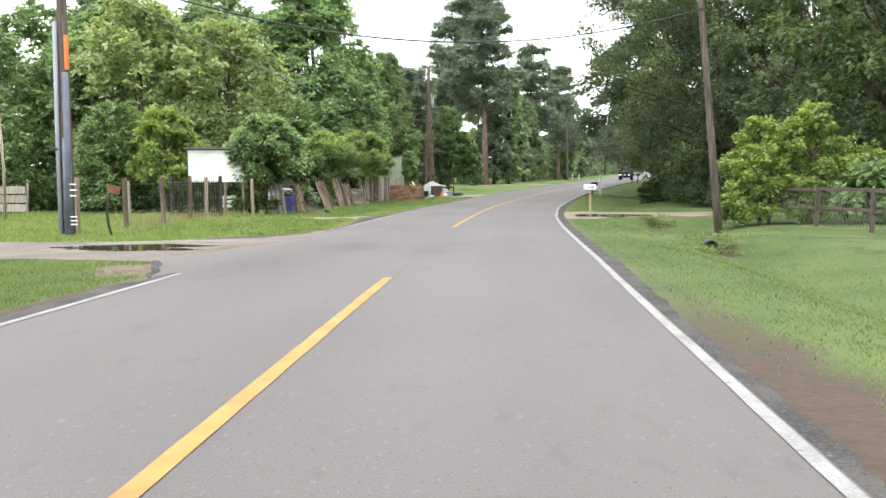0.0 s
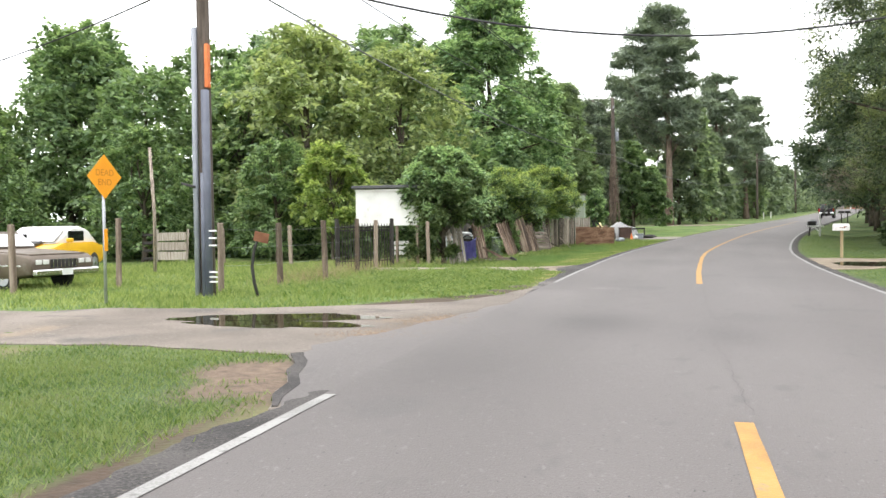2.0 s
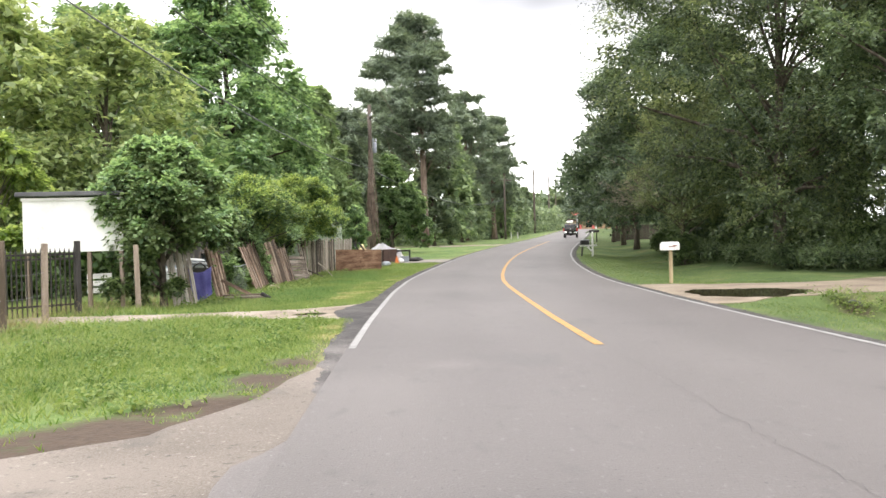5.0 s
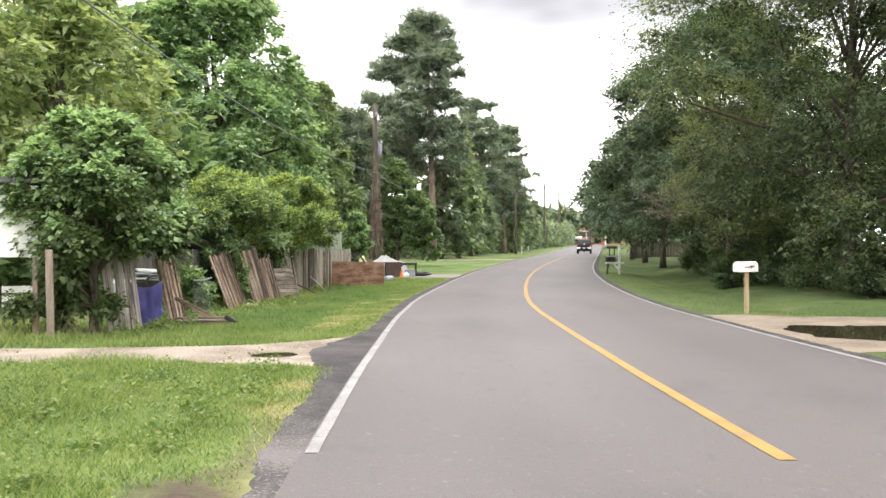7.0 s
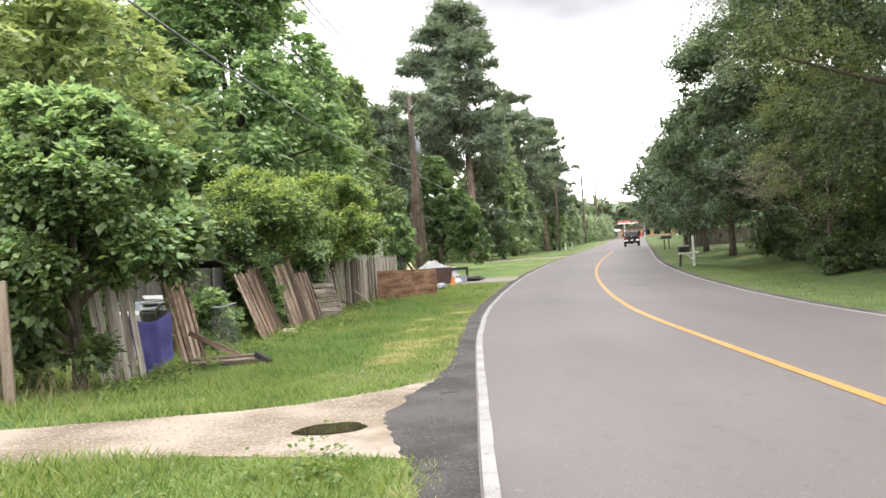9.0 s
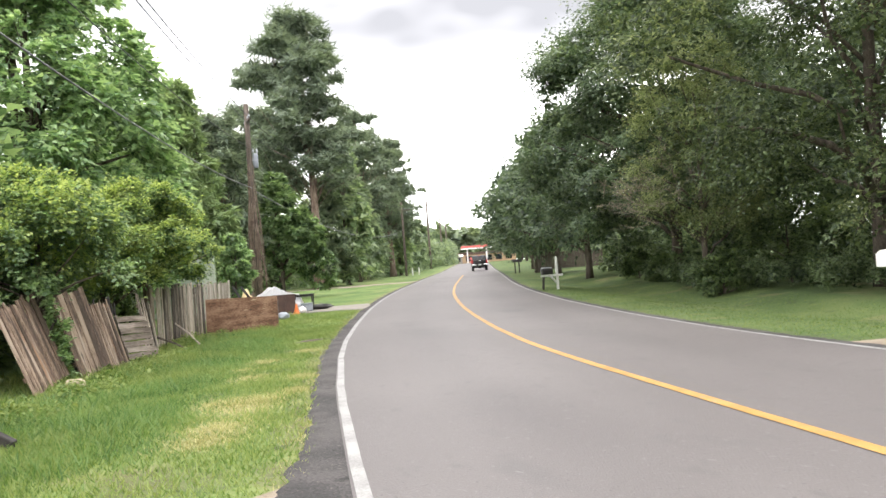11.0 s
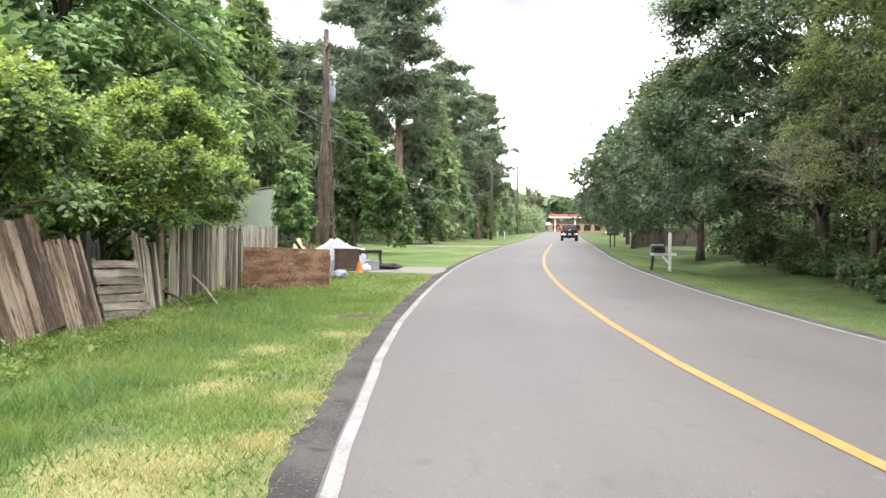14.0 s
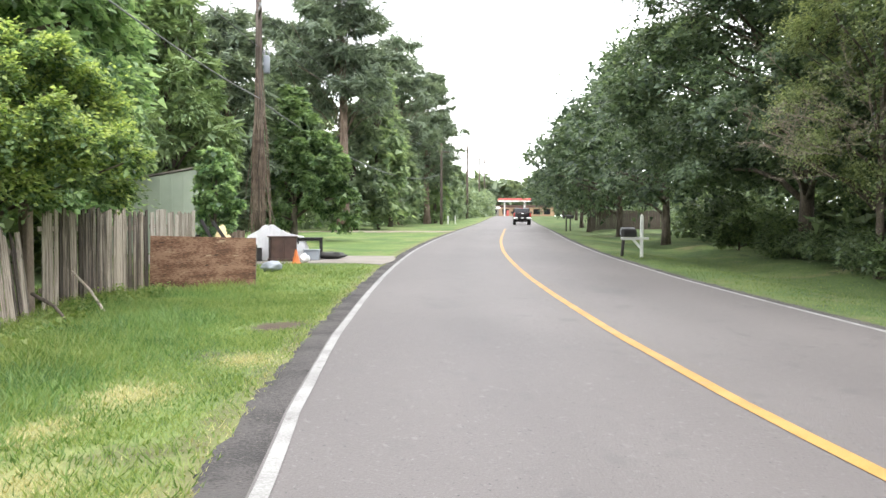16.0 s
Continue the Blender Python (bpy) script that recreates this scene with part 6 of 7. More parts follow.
for k, (x, y, h) in enumerate(((-13.4, 38.2, 1.5), (-8.27, 38.35, 1.62), (-17.4, 41.0, 1.5), (-5.5, 55.9, 1.75), (-5.62, 56.1, 1.8))):
    p = thing("fence_post", "lone weathered wooden fence post in long grass", "fence post", x, y, float(land(x, y)) - 0.05, 15 * k, "lone posts")
    part("post", boxed((0, 0, h / 2), (0.13, 0.13, h), (0.8, -1, 0), 0.014, 0.94), POST_WOOD, p)
tall = thing("thin_pole", "thin grey metal pole standing in the paddock", "pole", -16.4, 34.0, float(land(-16.4, 34)) - 0.05)
bm = bmesh.new()
tube(bm, [(0, 0, 0), (0.02, 0, 2.0), (-0.1, 0, 4.1)], [0.06, 0.055, 0.05], 8)
part("shaft", bm, GREY_WOOD, tall, "", True)

# bent black stick and the rusty plate on a stake
st = thing("bent_stake", "bent black metal stake with a rusty plate", "stake", -8.68, 24.6, float(land(-8.68, 24.6)) - 0.05)
bm = bmesh.new()
tube(bm, [(0.02, 0, 0), (-0.06, 0, 0.3), (-0.1, 0, 0.62), (-0.05, 0, 0.98), (0.04, 0, 1.2)], [0.03, 0.035, 0.035, 0.03, 0.025], 7)
part("bar", bm, BLACK, st, "", True)
part("plate", boxed((0.12, -0.03, 1.22), (0.30, 0.02, 0.2), (10, 14, 12), 0.004), RUST, st, "small rusty plate")

# iron picket gate
gate = thing("picket_gate", "black iron picket gate standing half open between dark posts", "gate", -10.85, 36.0, float(land(-10.85, 36.0)) - 0.03, math.degrees(math.atan2(1.4, 1.55)))
picket = None
for i in range(19):
    if picket is None:
        bm = bmesh.new()
        box(bm, (0, 0, 0.74), (0.03, 0.02, 1.44))
        box(bm, (0, 0, 1.49), (0.03, 0.02, 0.09), None, 0, 0.1)
        picket = link_mesh("picket", bm, BLACK_IRON)
    o = new("picket", picket)
    o.parent = gate
    o.location = (0.08 + i * 0.105, 0, 0)
for z in (0.25, 1.28, 1.38):
    part("rail", boxed((1.02, 0.02, z), (2.0, 0.025, 0.045), None, 0.004), BLACK_IRON, gate)
for x in (0.0, 2.06):
    part("post", boxed((x, 0.02, 0.8), (0.11, 0.11, 1.75), None, 0.01), DARK_BOARDS, gate, "dark timber gate post")

# white board shelter
sh = thing("board_shelter", "white plywood shelter side under a dark lean-to roof", "shelter", -10.02, 39.3, float(land(-10, 39.3)) - 0.03, 3)
part("panel", boxed((0, 0, 2.12), (2.36, 0.03, 1.3), None, 0.004), WHITE_PAINT, sh, "white painted plywood panel")
part("roof", boxed((-0.02, 0.5, 2.88), (2.56, 1.4, 0.11), (-2, 0, 0), 0.015), DARK_ROOF, sh, "dark roof with black edge")
part("fascia", boxed((0.0, -0.05, 2.78), (2.4, 0.03, 0.07), None, 0.004), WHITE_PAINT, sh)
for x in (-1.12, 0.35, 1.12):
    part("leg", boxed((x, 0.06, 1.4), (0.1, 0.1, 2.85), None, 0.01), POST_WOOD, sh)
slats = thing("slatted_crate", "white slatted crate standing in long grass behind a gate", "crate", -10.2, 41.9, float(land(-10.2, 41.9)) - 0.03, 3)
for k, z in enumerate((0.42, 0.62, 0.82)):
    part("slat", boxed((0, 0, z), (0.66, 0.02, 0.14), (0, 1 - k, 0), 0.003), WHITE_PAINT, slats)
for x in (-0.3, 0.3):
    part("upright", boxed((x, 0.04, 0.46), (0.05, 0.04, 0.92), None, 0.004), POST_WOOD, slats)

# road sign
def text_mesh(name, body, size, mat):
    cu = bpy.data.curves.new(name, "FONT")
    cu.body, cu.size, cu.align_x, cu.align_y, cu.extrude = body, size, "CENTER", "CENTER", 0.001
    tmp = bpy.data.objects.new(name, cu)
    me = bpy.data.meshes.new_from_object(tmp)
    bpy.data.objects.remove(tmp)
    me.materials.clear()
    me.materials.append(mat)
    return me


sign = thing("road_sign", "amber diamond dead end sign on a galvanised post", "road sign", -11.1, 23.1, float(land(-11.1, 23.1)) - 0.04, 77)
bm = bmesh.new()
tube(bm, [(0, 0, -0.2), (0, 0, 2.7)], 0.03, 8)
part("post", bm, GALV, sign, "", True)
face = part("face", boxed((0, -0.04, 2.42), (0.60, 0.008, 0.60), (0, 45, 0), 0.003), SIGN_ORANGE, sign, "amber diamond sign face")
for body, z in (("DEAD", 2.49), ("END", 2.31)):
    o = new("lettering", text_mesh("lettering", body, 0.17, SIGN_INK))
    o.parent = sign
    o.matrix_basis = pose(0, -0.047, z, 90, 0, 0)
part("marker", boxed((0, -0.04, 1.22), (0.085, 0.01, 0.42), None, 0.003), SIGN_ORANGE, sign, "amber reflector strip")

can = thing("paper_cup", "crumpled white and blue paper cup in the grass", "litter", -5.35, 12.5, float(land(-5.35, 12.5)) - 0.04)
bm = bmesh.new()
tube(bm, [(0, 0, 0), (0.004, 0, 0.1), (0.01, 0, 0.2)], [0.05, 0.058, 0.066], 14)
part("cup", bm, WHITE_PLASTIC, can)
part("band", tube(bmesh.new(), [(0, 0, 0.04), (0.006, 0, 0.12)], [0.055, 0.063], 14, False), BLUE_CONDUIT, can)

# ---------------------------------------------------------------- vehicles


def wheel(parent, x, y, r, w):
    bm = bmesh.new()
    tube(bm, [(x - w / 2, y, r), (x - w / 2 + 0.03, y, r), (x + w / 2 - 0.03, y, r), (x + w / 2, y, r)], [r * 0.9, r, r, r * 0.9], 24)
    tyre = part("tyre", bm, RUBBER, parent, "", True)
    s = 1 if x > 0 else -1
    bm = bmesh.new()
    tube(bm, [(x + s * (w / 2 - 0.02), y, r), (x + s * (w / 2 + 0.008), y, r)], [r * 0.62, r * 0.58], 18)
    rim = part("rim", bm, GALV, tyre)
    bm = bmesh.new()
    tube(bm, [(x + s * (w / 2), y, r), (x + s * (w / 2 + 0.02), y, r)], [r * 0.18, r * 0.15], 10)
    part("hub_cap", bm, CHROME, tyre)


def pickup(x, y, rz):
    t = thing("pickup_truck", "very dark maroon crew-cab pickup truck with chrome bumper corners", "pickup truck", x, y, float(np.interp(y, RISE_Y, RISE_Z)), rz)
    body = profile([(-2.85, 0.62), (-2.9, 0.8), (-2.88, 1.36), (-1.2, 1.38), (0.9, 1.38), (1.15, 1.36), (2.6, 1.28), (2.85, 1.1), (2.85, 0.55), (2.3, 0.45), (-2.3, 0.5)], 1.98, 0.05)
    part("body", body, TRUCK_PAINT, t, "", True)
    part("cab", profile([(-1.25, 1.36), (-1.0, 1.86), (-0.8, 1.93), (0.45, 1.93), (1.15, 1.36)], 1.7, 0.05), TRUCK_PAINT, t)
    part("rear_window", boxed((0, -1.14, 1.62), (1.42, 0.02, 0.40), (-27, 0, 0)), GLASS_DARK, t, "tinted rear window")
    part("windscreen", boxed((0, 0.85, 1.66), (1.48, 0.02, 0.6), (52, 0, 0)), GLASS_DARK, t)
    for s in (-1, 1):
        part("side_window", boxed((s * 0.85, -0.1, 1.64), (0.02, 1.3, 0.36)), GLASS_DARK, t)
        part("tail_lamp", boxed((s * 0.91, -2.9, 1.12), (0.16, 0.05, 0.42), None, 0.015), TAIL_RED, t, "red tail lamp")
        part("bumper_corner", boxed((s * 0.72, -3.0, 0.72), (0.5, 0.16, 0.22), None, 0.03), CHROME, t, "chrome bumper corner")
        m = part("mirror", boxed((s * 1.12, 0.75, 1.42), (0.22, 0.1, 0.26), None, 0.03), BLACK, t)
        for yy in (-1.85, 1.85):
            wheel(t, s * 0.84, yy, 0.40, 0.27)
    part("bumper", boxed((0, -2.98, 0.70), (1.0, 0.14, 0.18), None, 0.02), BLACK, t)
    part("number_plate", boxed((0, -3.06, 0.74), (0.31, 0.01, 0.155)), WHITE_PLASTIC, t)
    part("tailgate", boxed((0, -2.915, 1.08), (1.5, 0.03, 0.46), None, 0.01), TRUCK_PAINT, t)
    part("tailgate_handle", boxed((0, -2.94, 1.24), (0.3, 0.03, 0.05), None, 0.01), CHROME, t, "chrome handle")
    part("brake_lamp", boxed((0, -0.99, 1.90), (0.4, 0.03, 0.035)), TAIL_RED, t)
    bm = bmesh.new()
    box(bm, (0, -1.85, 0.4), (1.5, 0.12, 0.12))
    box(bm, (0, -1.85, 0.4), (0.28, 0.3, 0.28), None, 0.06)
    part("rear_axle", bm, BLACK, t)
    return t


pickup(float(centre(138)) + 1.75, 138.0, -14.5)


def old_sedan(x, y, rz):
    t = thing("old_sedan", "dull brown dusty old sedan parked on grass", "car", x, y, float(land(x, y)) - 0.03, rz)
    part("body", profile([(-2.55, 0.4), (-2.6, 0.8), (-1.5, 0.95), (0.75, 0.97), (2.45, 0.86), (2.6, 0.76), (2.62, 0.42), (1.9, 0.32), (-1.9, 0.32)], 1.84, 0.06), BROWN_CAR, t, "", True)
    part("cabin", profile([(-1.65, 0.92), (-1.25, 1.36), (-1.0, 1.42), (0.1, 1.42), (0.9, 0.95)], 1.55, 0.05), BROWN_CAR, t)
    part("windscreen", boxed((0, 0.57, 1.2), (1.42, 0.02, 0.56), (58, 0, 0)), LAMP_CLEAR, t, "pale windscreen")
    part("rear_window", boxed((0, -1.5, 1.16), (1.4, 0.02, 0.5), (-48, 0, 0)), GLASS_DARK, t)
    part("bonnet", boxed((0, 1.65, 0.925), (1.6, 1.6, 0.03), (-3.5, 0, 0), 0.01), BROWN_CAR, t)
    part("grille", boxed((0, 2.63, 0.66), (0.78, 0.03, 0.2), None, 0.01), BLACK, t, "dark grille")
    for i in range(7):
        part("grille_bar", boxed((-0.33 + i * 0.11, 2.65, 0.66), (0.02, 0.02, 0.2)), CHROME, t)
    part("bumper", boxed((0, 2.72, 0.46), (1.86, 0.14, 0.14), None, 0.03), CHROME, t, "dull chrome bumper")
    part("number_plate", boxed((0.05, 2.80, 0.46), (0.31, 0.01, 0.15)), WHITE_PLASTIC, t)
    for s in (-1, 1):
        for k in (0, 1):
            part("headlamp", boxed((s * (0.52 + 0.2 * k), 2.63, 0.70), (0.16, 0.04, 0.11), None, 0.01), LAMP_CLEAR, t, "square headlamp")
        part("side_window", boxed((s * 0.775, -0.3, 1.18), (0.02, 1.5, 0.34)), GLASS_DARK, t)
        part("trim_strip", boxed((s * 0.925, 0, 0.62), (0.015, 4.6, 0.04)), CHROME, t)
        for yy in (-1.55, 1.65):
            wheel(t, s * 0.80, yy, 0.33, 0.2)
    return t


old_sedan(-17.1, 27.3, -103)


def yellow_coupe(x, y, rz):
    t = thing("yellow_coupe", "yellow coupe with a glare-pale painted windscreen parked behind a sedan", "car", x, y, float(land(x, y)) - 0.03, rz)
    part("body", profile([(-2.3, 0.4), (-2.35, 0.85), (-1.4, 1.0), (0.8, 1.0), (2.1, 0.82), (2.3, 0.6), (2.28, 0.38), (1.8, 0.3), (-1.8, 0.3)], 1.82, 0.09, 3), YELLOW_CAR, t, "", True)
    part("cabin", profile([(-2.1, 0.95), (-1.3, 1.38), (-0.7, 1.5), (-0.1, 1.48), (1.0, 0.98)], 1.56, 0.1, 3), WHITE_PAINT, t, "white roof and pillars", True)
    # glass coloured pale in place of the sky's glare on it
    part("windscreen", boxed((0, 0.55, 1.25), (1.36, 0.02, 0.92), (64, 0, 0), 0.008), LAMP_CLEAR, t, "pale windscreen")
    part("bonnet_scoop", boxed((0, 1.25, 1.0), (0.8, 0.5, 0.08), (-8, 0, 0), 0.02), BLACK, t, "dark opening in the bonnet")
    for s in (-1, 1):
        part("side_window", boxed((s * 0.785, -0.35, 1.2), (0.02, 1.1, 0.3), (0, 0, 0)), GLASS_DARK, t)
        part("mirror", boxed((s * 0.98, 0.55, 1.08), (0.2, 0.12, 0.13), None, 0.03), YELLOW_CAR, t)
        part("headlamp", boxed((s * 0.68, 2.24, 0.68), (0.3, 0.08, 0.12), (20, 0, 0), 0.02), LAMP_CLEAR, t)
        for yy in (-1.4, 1.45):
            wheel(t, s * 0.82, yy, 0.34, 0.22)
    part("bumper", boxed((0, 2.3, 0.45), (1.7, 0.1, 0.16), None, 0.03), YELLOW_CAR, t)
    return t


yellow_coupe(-18.5, 31.4, -168)

pal = thing("pallet_pile", "upright wooden pallet and crates at the wood's edge", "pallet", -20.8, 42.6, float(land(-20.8, 42.6)) - 0.04, 15)
for i in range(3):
    part("slat", boxed((0.2, 0, 0.3 + 0.42 * i), (1.2, 0.03, 0.36), (0, 1 - i, 0), 0.006), PALE_WOOD, pal)
for x in (-0.45, 0.85):
    part("upright", boxed((x, 0.05, 0.72), (0.1, 0.08, 1.5), (0, 3, 0), 0.006), PALE_WOOD, pal)
for i in range(4):
    part("crate_slat", boxed((-0.75, 0.1, 0.2 + 0.34 * i), (0.5, 0.4, 0.1), None, 0.006), DARK_BOARDS, pal)

# ---------------------------------------------------------------- sheds, house and yard junk

shed = thing("dark_shed", "low dark board shed behind the fence", "shed", -9.4, 47.6, float(land(-9.4, 47.6)) - 0.12, 4)
for i in range(10):
    part("board", boxed((-0.1 + i * 0.2, -1.0, 0.85), (0.19, 0.025, 1.75), (0, 0.4 * math.sin(i * 3), 0), 0.003), SHED_BOARDS, shed)
for i in range(10):
    part("board", boxed((1.85, -0.9 + i * 0.2, 0.85), (0.025, 0.19, 1.75), None, 0.003), SHED_BOARDS, shed)
part("roof", boxed((0.8, 0, 1.82), (2.3, 2.3, 0.05), (-4, 0, 0), 0.01), DARK_BOARDS, shed)
win = part("window", boxed((1.2, -1.02, 1.2), (0.34, 0.02, 0.34)), GLASS_DARK, shed, "small dark window")
for cx, cz, w, h in ((1.2, 1.39, 0.46, 0.05), (1.2, 1.01, 0.46, 0.05), (0.995, 1.2, 0.05, 0.34), (1.405, 1.2, 0.05, 0.34)):
    part("window_frame", boxed((cx, -1.035, cz), (w, 0.03, h), None, 0.004), GREY_WOOD, win)

# junk in the gap behind the cloth
WHITE_ENAMEL = material("stained_white_enamel", [(0.26, 0.27, 0.26), (0.42, 0.43, 0.42), (0.55, 0.56, 0.55)], 3, 0.4, 0, 0.1, 30, 0.3, [((0.22, 0.17, 0.12), 0.14, 5.0)])
old = thing("washing_machine", "stained white enamelled washing machine abandoned in a yard", "washing machine", -8.8, 45.0, float(land(-8.8, 45.0)) - 0.03, 12)
part("cabinet", boxed((0, 0, 0.44), (0.62, 0.6, 0.88), None, 0.02), WHITE_ENAMEL, old)
part("lid", boxed((0, -0.03, 0.9), (0.56, 0.46, 0.03), (3, 0, 0), 0.01), WHITE_ENAMEL, old)
part("control_panel", boxed((0, 0.25, 1.0), (0.6, 0.08, 0.2), (-10, 0, 0), 0.015), GREY_PLASTIC, old, "grey control panel")
cart = thing("garden_cart", "dark garden cart with a rusty tray and one wheel", "cart", -8.2, 44.9, float(land(-8.2, 44.9)), 20)
part("tray", boxed((0, 0, 0.72), (0.66, 0.7, 0.3), None, 0.03, 1.15), DARK_BOARDS, cart)
bm = bmesh.new()
tube(bm, [(0.1 + 0.19 * math.cos(a), -0.42, 0.82 + 0.19 * math.sin(a)) for a in np.linspace(0, 2 * math.pi, 17)], 0.03, 6, False)
part("wheel", bm, BLACK, cart, "black rubber wheel", True)
for x in (-0.28, 0.28):
    part("leg", boxed((x, 0.0, 0.3), (0.05, 0.5, 0.6), None, 0.01), RUST, cart)
roll = thing("folded_awning", "striped grey and white awning folded on a cart", "awning", -8.2, 44.9, float(land(-8.2, 44.9)) + 0.87, 20)
for k in range(5):
    part("fold", boxed((0.01 * (-1) ** k, 0, 0.03 + 0.055 * k), (0.74 - 0.04 * k, 0.78, 0.05), (3 * math.sin(k * 2), 4 * math.cos(k * 3), 0), 0.02), WHITE_ENAMEL if k % 2 == 0 else GREY_PLASTIC, roll)

house = thing("green_outbuilding", "pale green sided outbuilding with a sloping roof", "building", -7.0, 76.0, float(land(-7, 76)) - 0.1, -90)
part("wall", profile([(-3.2, 0), (-3.2, 2.05), (2.6, 3.15), (2.6, 0)], 3.6), GREEN_SIDING, house)
part("roof", profile([(-3.4, 2.05), (2.65, 3.2), (2.65, 3.26), (-3.4, 2.11)], 3.7), CONCRETE, house, "pale metal roof edge")
for i in range(14):
    y = -3.0 + i * 0.42
    h = 2.05 + (y + 3.2) / 5.8 * 1.1
    part("batten", boxed((1.815, y, h / 2), (0.03, 0.04, h - 0.04)), GREEN_SIDING, house)

cab = thing("brown_cabinet", "dark brown wooden cabinet dumped on the drive", "cabinet", -1.4, 69.75, float(land(-1.4, 69.75)) - 0.01, 8)
part("carcass", boxed((0, 0, 0.42), (0.84, 0.55, 0.74), None, 0.012), BROWN_CABINET, cab)
part("top", boxed((0, 0, 0.80), (0.92, 0.62, 0.035), None, 0.01), BROWN_CABINET, cab)
part("plinth", boxed((0, 0, 0.05), (0.9, 0.6, 0.09), None, 0.012), BROWN_CABINET, cab)
for s in (-1, 1):
    part("door", boxed((s * 0.2, -0.285, 0.43), (0.38, 0.02, 0.62), None, 0.006), BROWN_CABINET, cab)

heap = thing("tarp_heap", "crumpled pale tarp draped over a heap of goods", "tarp", -1.75, 71.2, float(land(-1.75, 71.2)) - 0.02, 8)
bm = bmesh.new()
GX, GY = 40, 24
grid = []
for j in range(GY + 1):
    row = []
    for i in range(GX + 1):
        x, y = -1.35 + 2.7 * i / GX, -0.85 + 1.7 * j / GY
        e = min(1.0, (y + 0.85) / 0.35, (0.85 - y) / 0.35)
        h = float(np.interp(x + 0.1 * y, [-1.35, -1.1, -0.75, -0.12, 0.22, 0.5, 0.95, 1.3], [0.05, 0.42, 0.72, 1.16, 1.0, 0.84, 0.8, 0.03])) * max(0.0, e) ** 0.6
        h += (0.10 * abs(noise.noise((x * 3.1, y * 3.1, 0.5))) - 0.05 * abs(noise.noise((x * 8, y * 8, 4)))) * (h > 0.1)
        row.append(bm.verts.new((x, y, max(0.01, h))))
    grid.append(row)
for j in range(GY):
    for i in range(GX):
        bm.faces.new((grid[j][i], grid[j][i + 1], grid[j + 1][i + 1], grid[j + 1][i]))
bmesh.ops.solidify(bm, geom=bm.faces[:], thickness=0.01)
part("tarp", bm, WHITE_TARP, heap)
part("box", boxed((-0.75, -0.9, 0.22), (0.55, 0.3, 0.42), (0, 0, 10), 0.01), BLACK, heap, "dark box under the tarp edge")

bin_ = thing("storage_bin", "grey plastic storage bin on the drive", "bin", -0.45, 69.95, float(land(-0.45, 69.95)) - 0.01, -6)
part("tub", boxed((0, 0, 0.16), (0.52, 0.4, 0.32), None, 0.02), GREY_PLASTIC, bin_)
part("lid", boxed((0, 0, 0.335), (0.56, 0.44, 0.03), None, 0.01), GREY_PLASTIC, bin_)
table = thing("black_table", "small black table on the drive", "table", -0.5, 70.9, float(land(-0.5, 70.9)) - 0.01, 5)
part("tabletop", boxed((0, 0, 0.72), (0.9, 0.5, 0.04), None, 0.008), BLACK, table)
part("apron", boxed((0, 0, 0.66), (0.82, 0.42, 0.07), None, 0.004), BLACK, table)
for x in (-0.4, 0.4):
    for y in (-0.2, 0.2):
        part("leg", boxed((x, y, 0.35), (0.05, 0.05, 0.7), None, 0.004), BLACK, table)
cone = thing("orange_cone", "faded orange cone on the drive", "cone", -1.0, 68.2, float(land(-1, 68.2)) - 0.01)
bm = bmesh.new()
tube(bm, [(0, 0, 0.02), (0, 0, 0.42)], [0.12, 0.03], 14)
part("cone", bm, ORANGE, cone)
part("foot", boxed((0, 0, 0.015), (0.32, 0.32, 0.03), None, 0.008), ORANGE, cone)


def lump(name, label, category, x, y, s, mat, seed, z=0.0):
    t = thing(name, label, category, x, y, float(land(x, y)) - 0.02 + z)
    bm = bmesh.new()
    bmesh.ops.create_icosphere(bm, subdivisions=3, radius=1)
    for v in bm.verts:
        d = 1 + 0.28 * noise.noise(v.co * 1.9 + Vector((seed, 0, 0))) + 0.12 * noise.noise(v.co * 5 + Vector((0, seed, 0)))
        v.co = Vector((v.co.x * s[0] * d, v.co.y * s[1] * d, max(0.0, (v.co.z * 0.5 + 0.5) * s[2] * d)))
    part("heap", bm, mat, t, "", True)


lump("plastic_bag", "white stuffed plastic bag on the drive", "bag", -0.72, 68.6, (0.16, 0.16, 0.26), WHITE_TARP, 1)
lump("clothes_pile", "dark and striped clothes in a pile", "clothes", 0.2, 70.3, (0.5, 0.3, 0.24), BLACK, 2)
lump("plastic_bag", "blue and white bag beside the plywood sheet", "bag", -1.75, 65.2, (0.3, 0.3, 0.28), GREY_PLASTIC, 3)
lump("foam_cushion", "pale yellow foam cushion behind the plywood", "cushion", -3.0, 64.4, (0.22, 0.2, 1.15), YELLOW_FOAM, 4)
lump("junk_heap", "dark heap of discarded furniture behind the fence", "junk", -3.4, 67.6, (0.7, 0.5, 1.0), DARK_BOARDS, 5)
dr = thing("wooden_crate", "stack of brown wooden drawers on the drive", "crate", -3.0, 70.4, float(land(-3, 70.4)) - 0.01, 12)
part("drawer", boxed((0, 0, 0.35), (0.8, 0.5, 0.7), None, 0.01), PLYWOOD, dr)
part("drawer", boxed((0.1, 0, 0.86), (0.45, 0.4, 0.32), (0, 4, 10), 0.01), POST_WOOD, dr)
part("drawer_front", boxed((0, -0.26, 0.5), (0.7, 0.02, 0.25), None, 0.006), BROWN_WOOD, dr)
fr = thing("broken_frame", "broken black frame leaning on the fence end", "frame", -3.1, 63.5, float(land(-3.1, 63.5)))
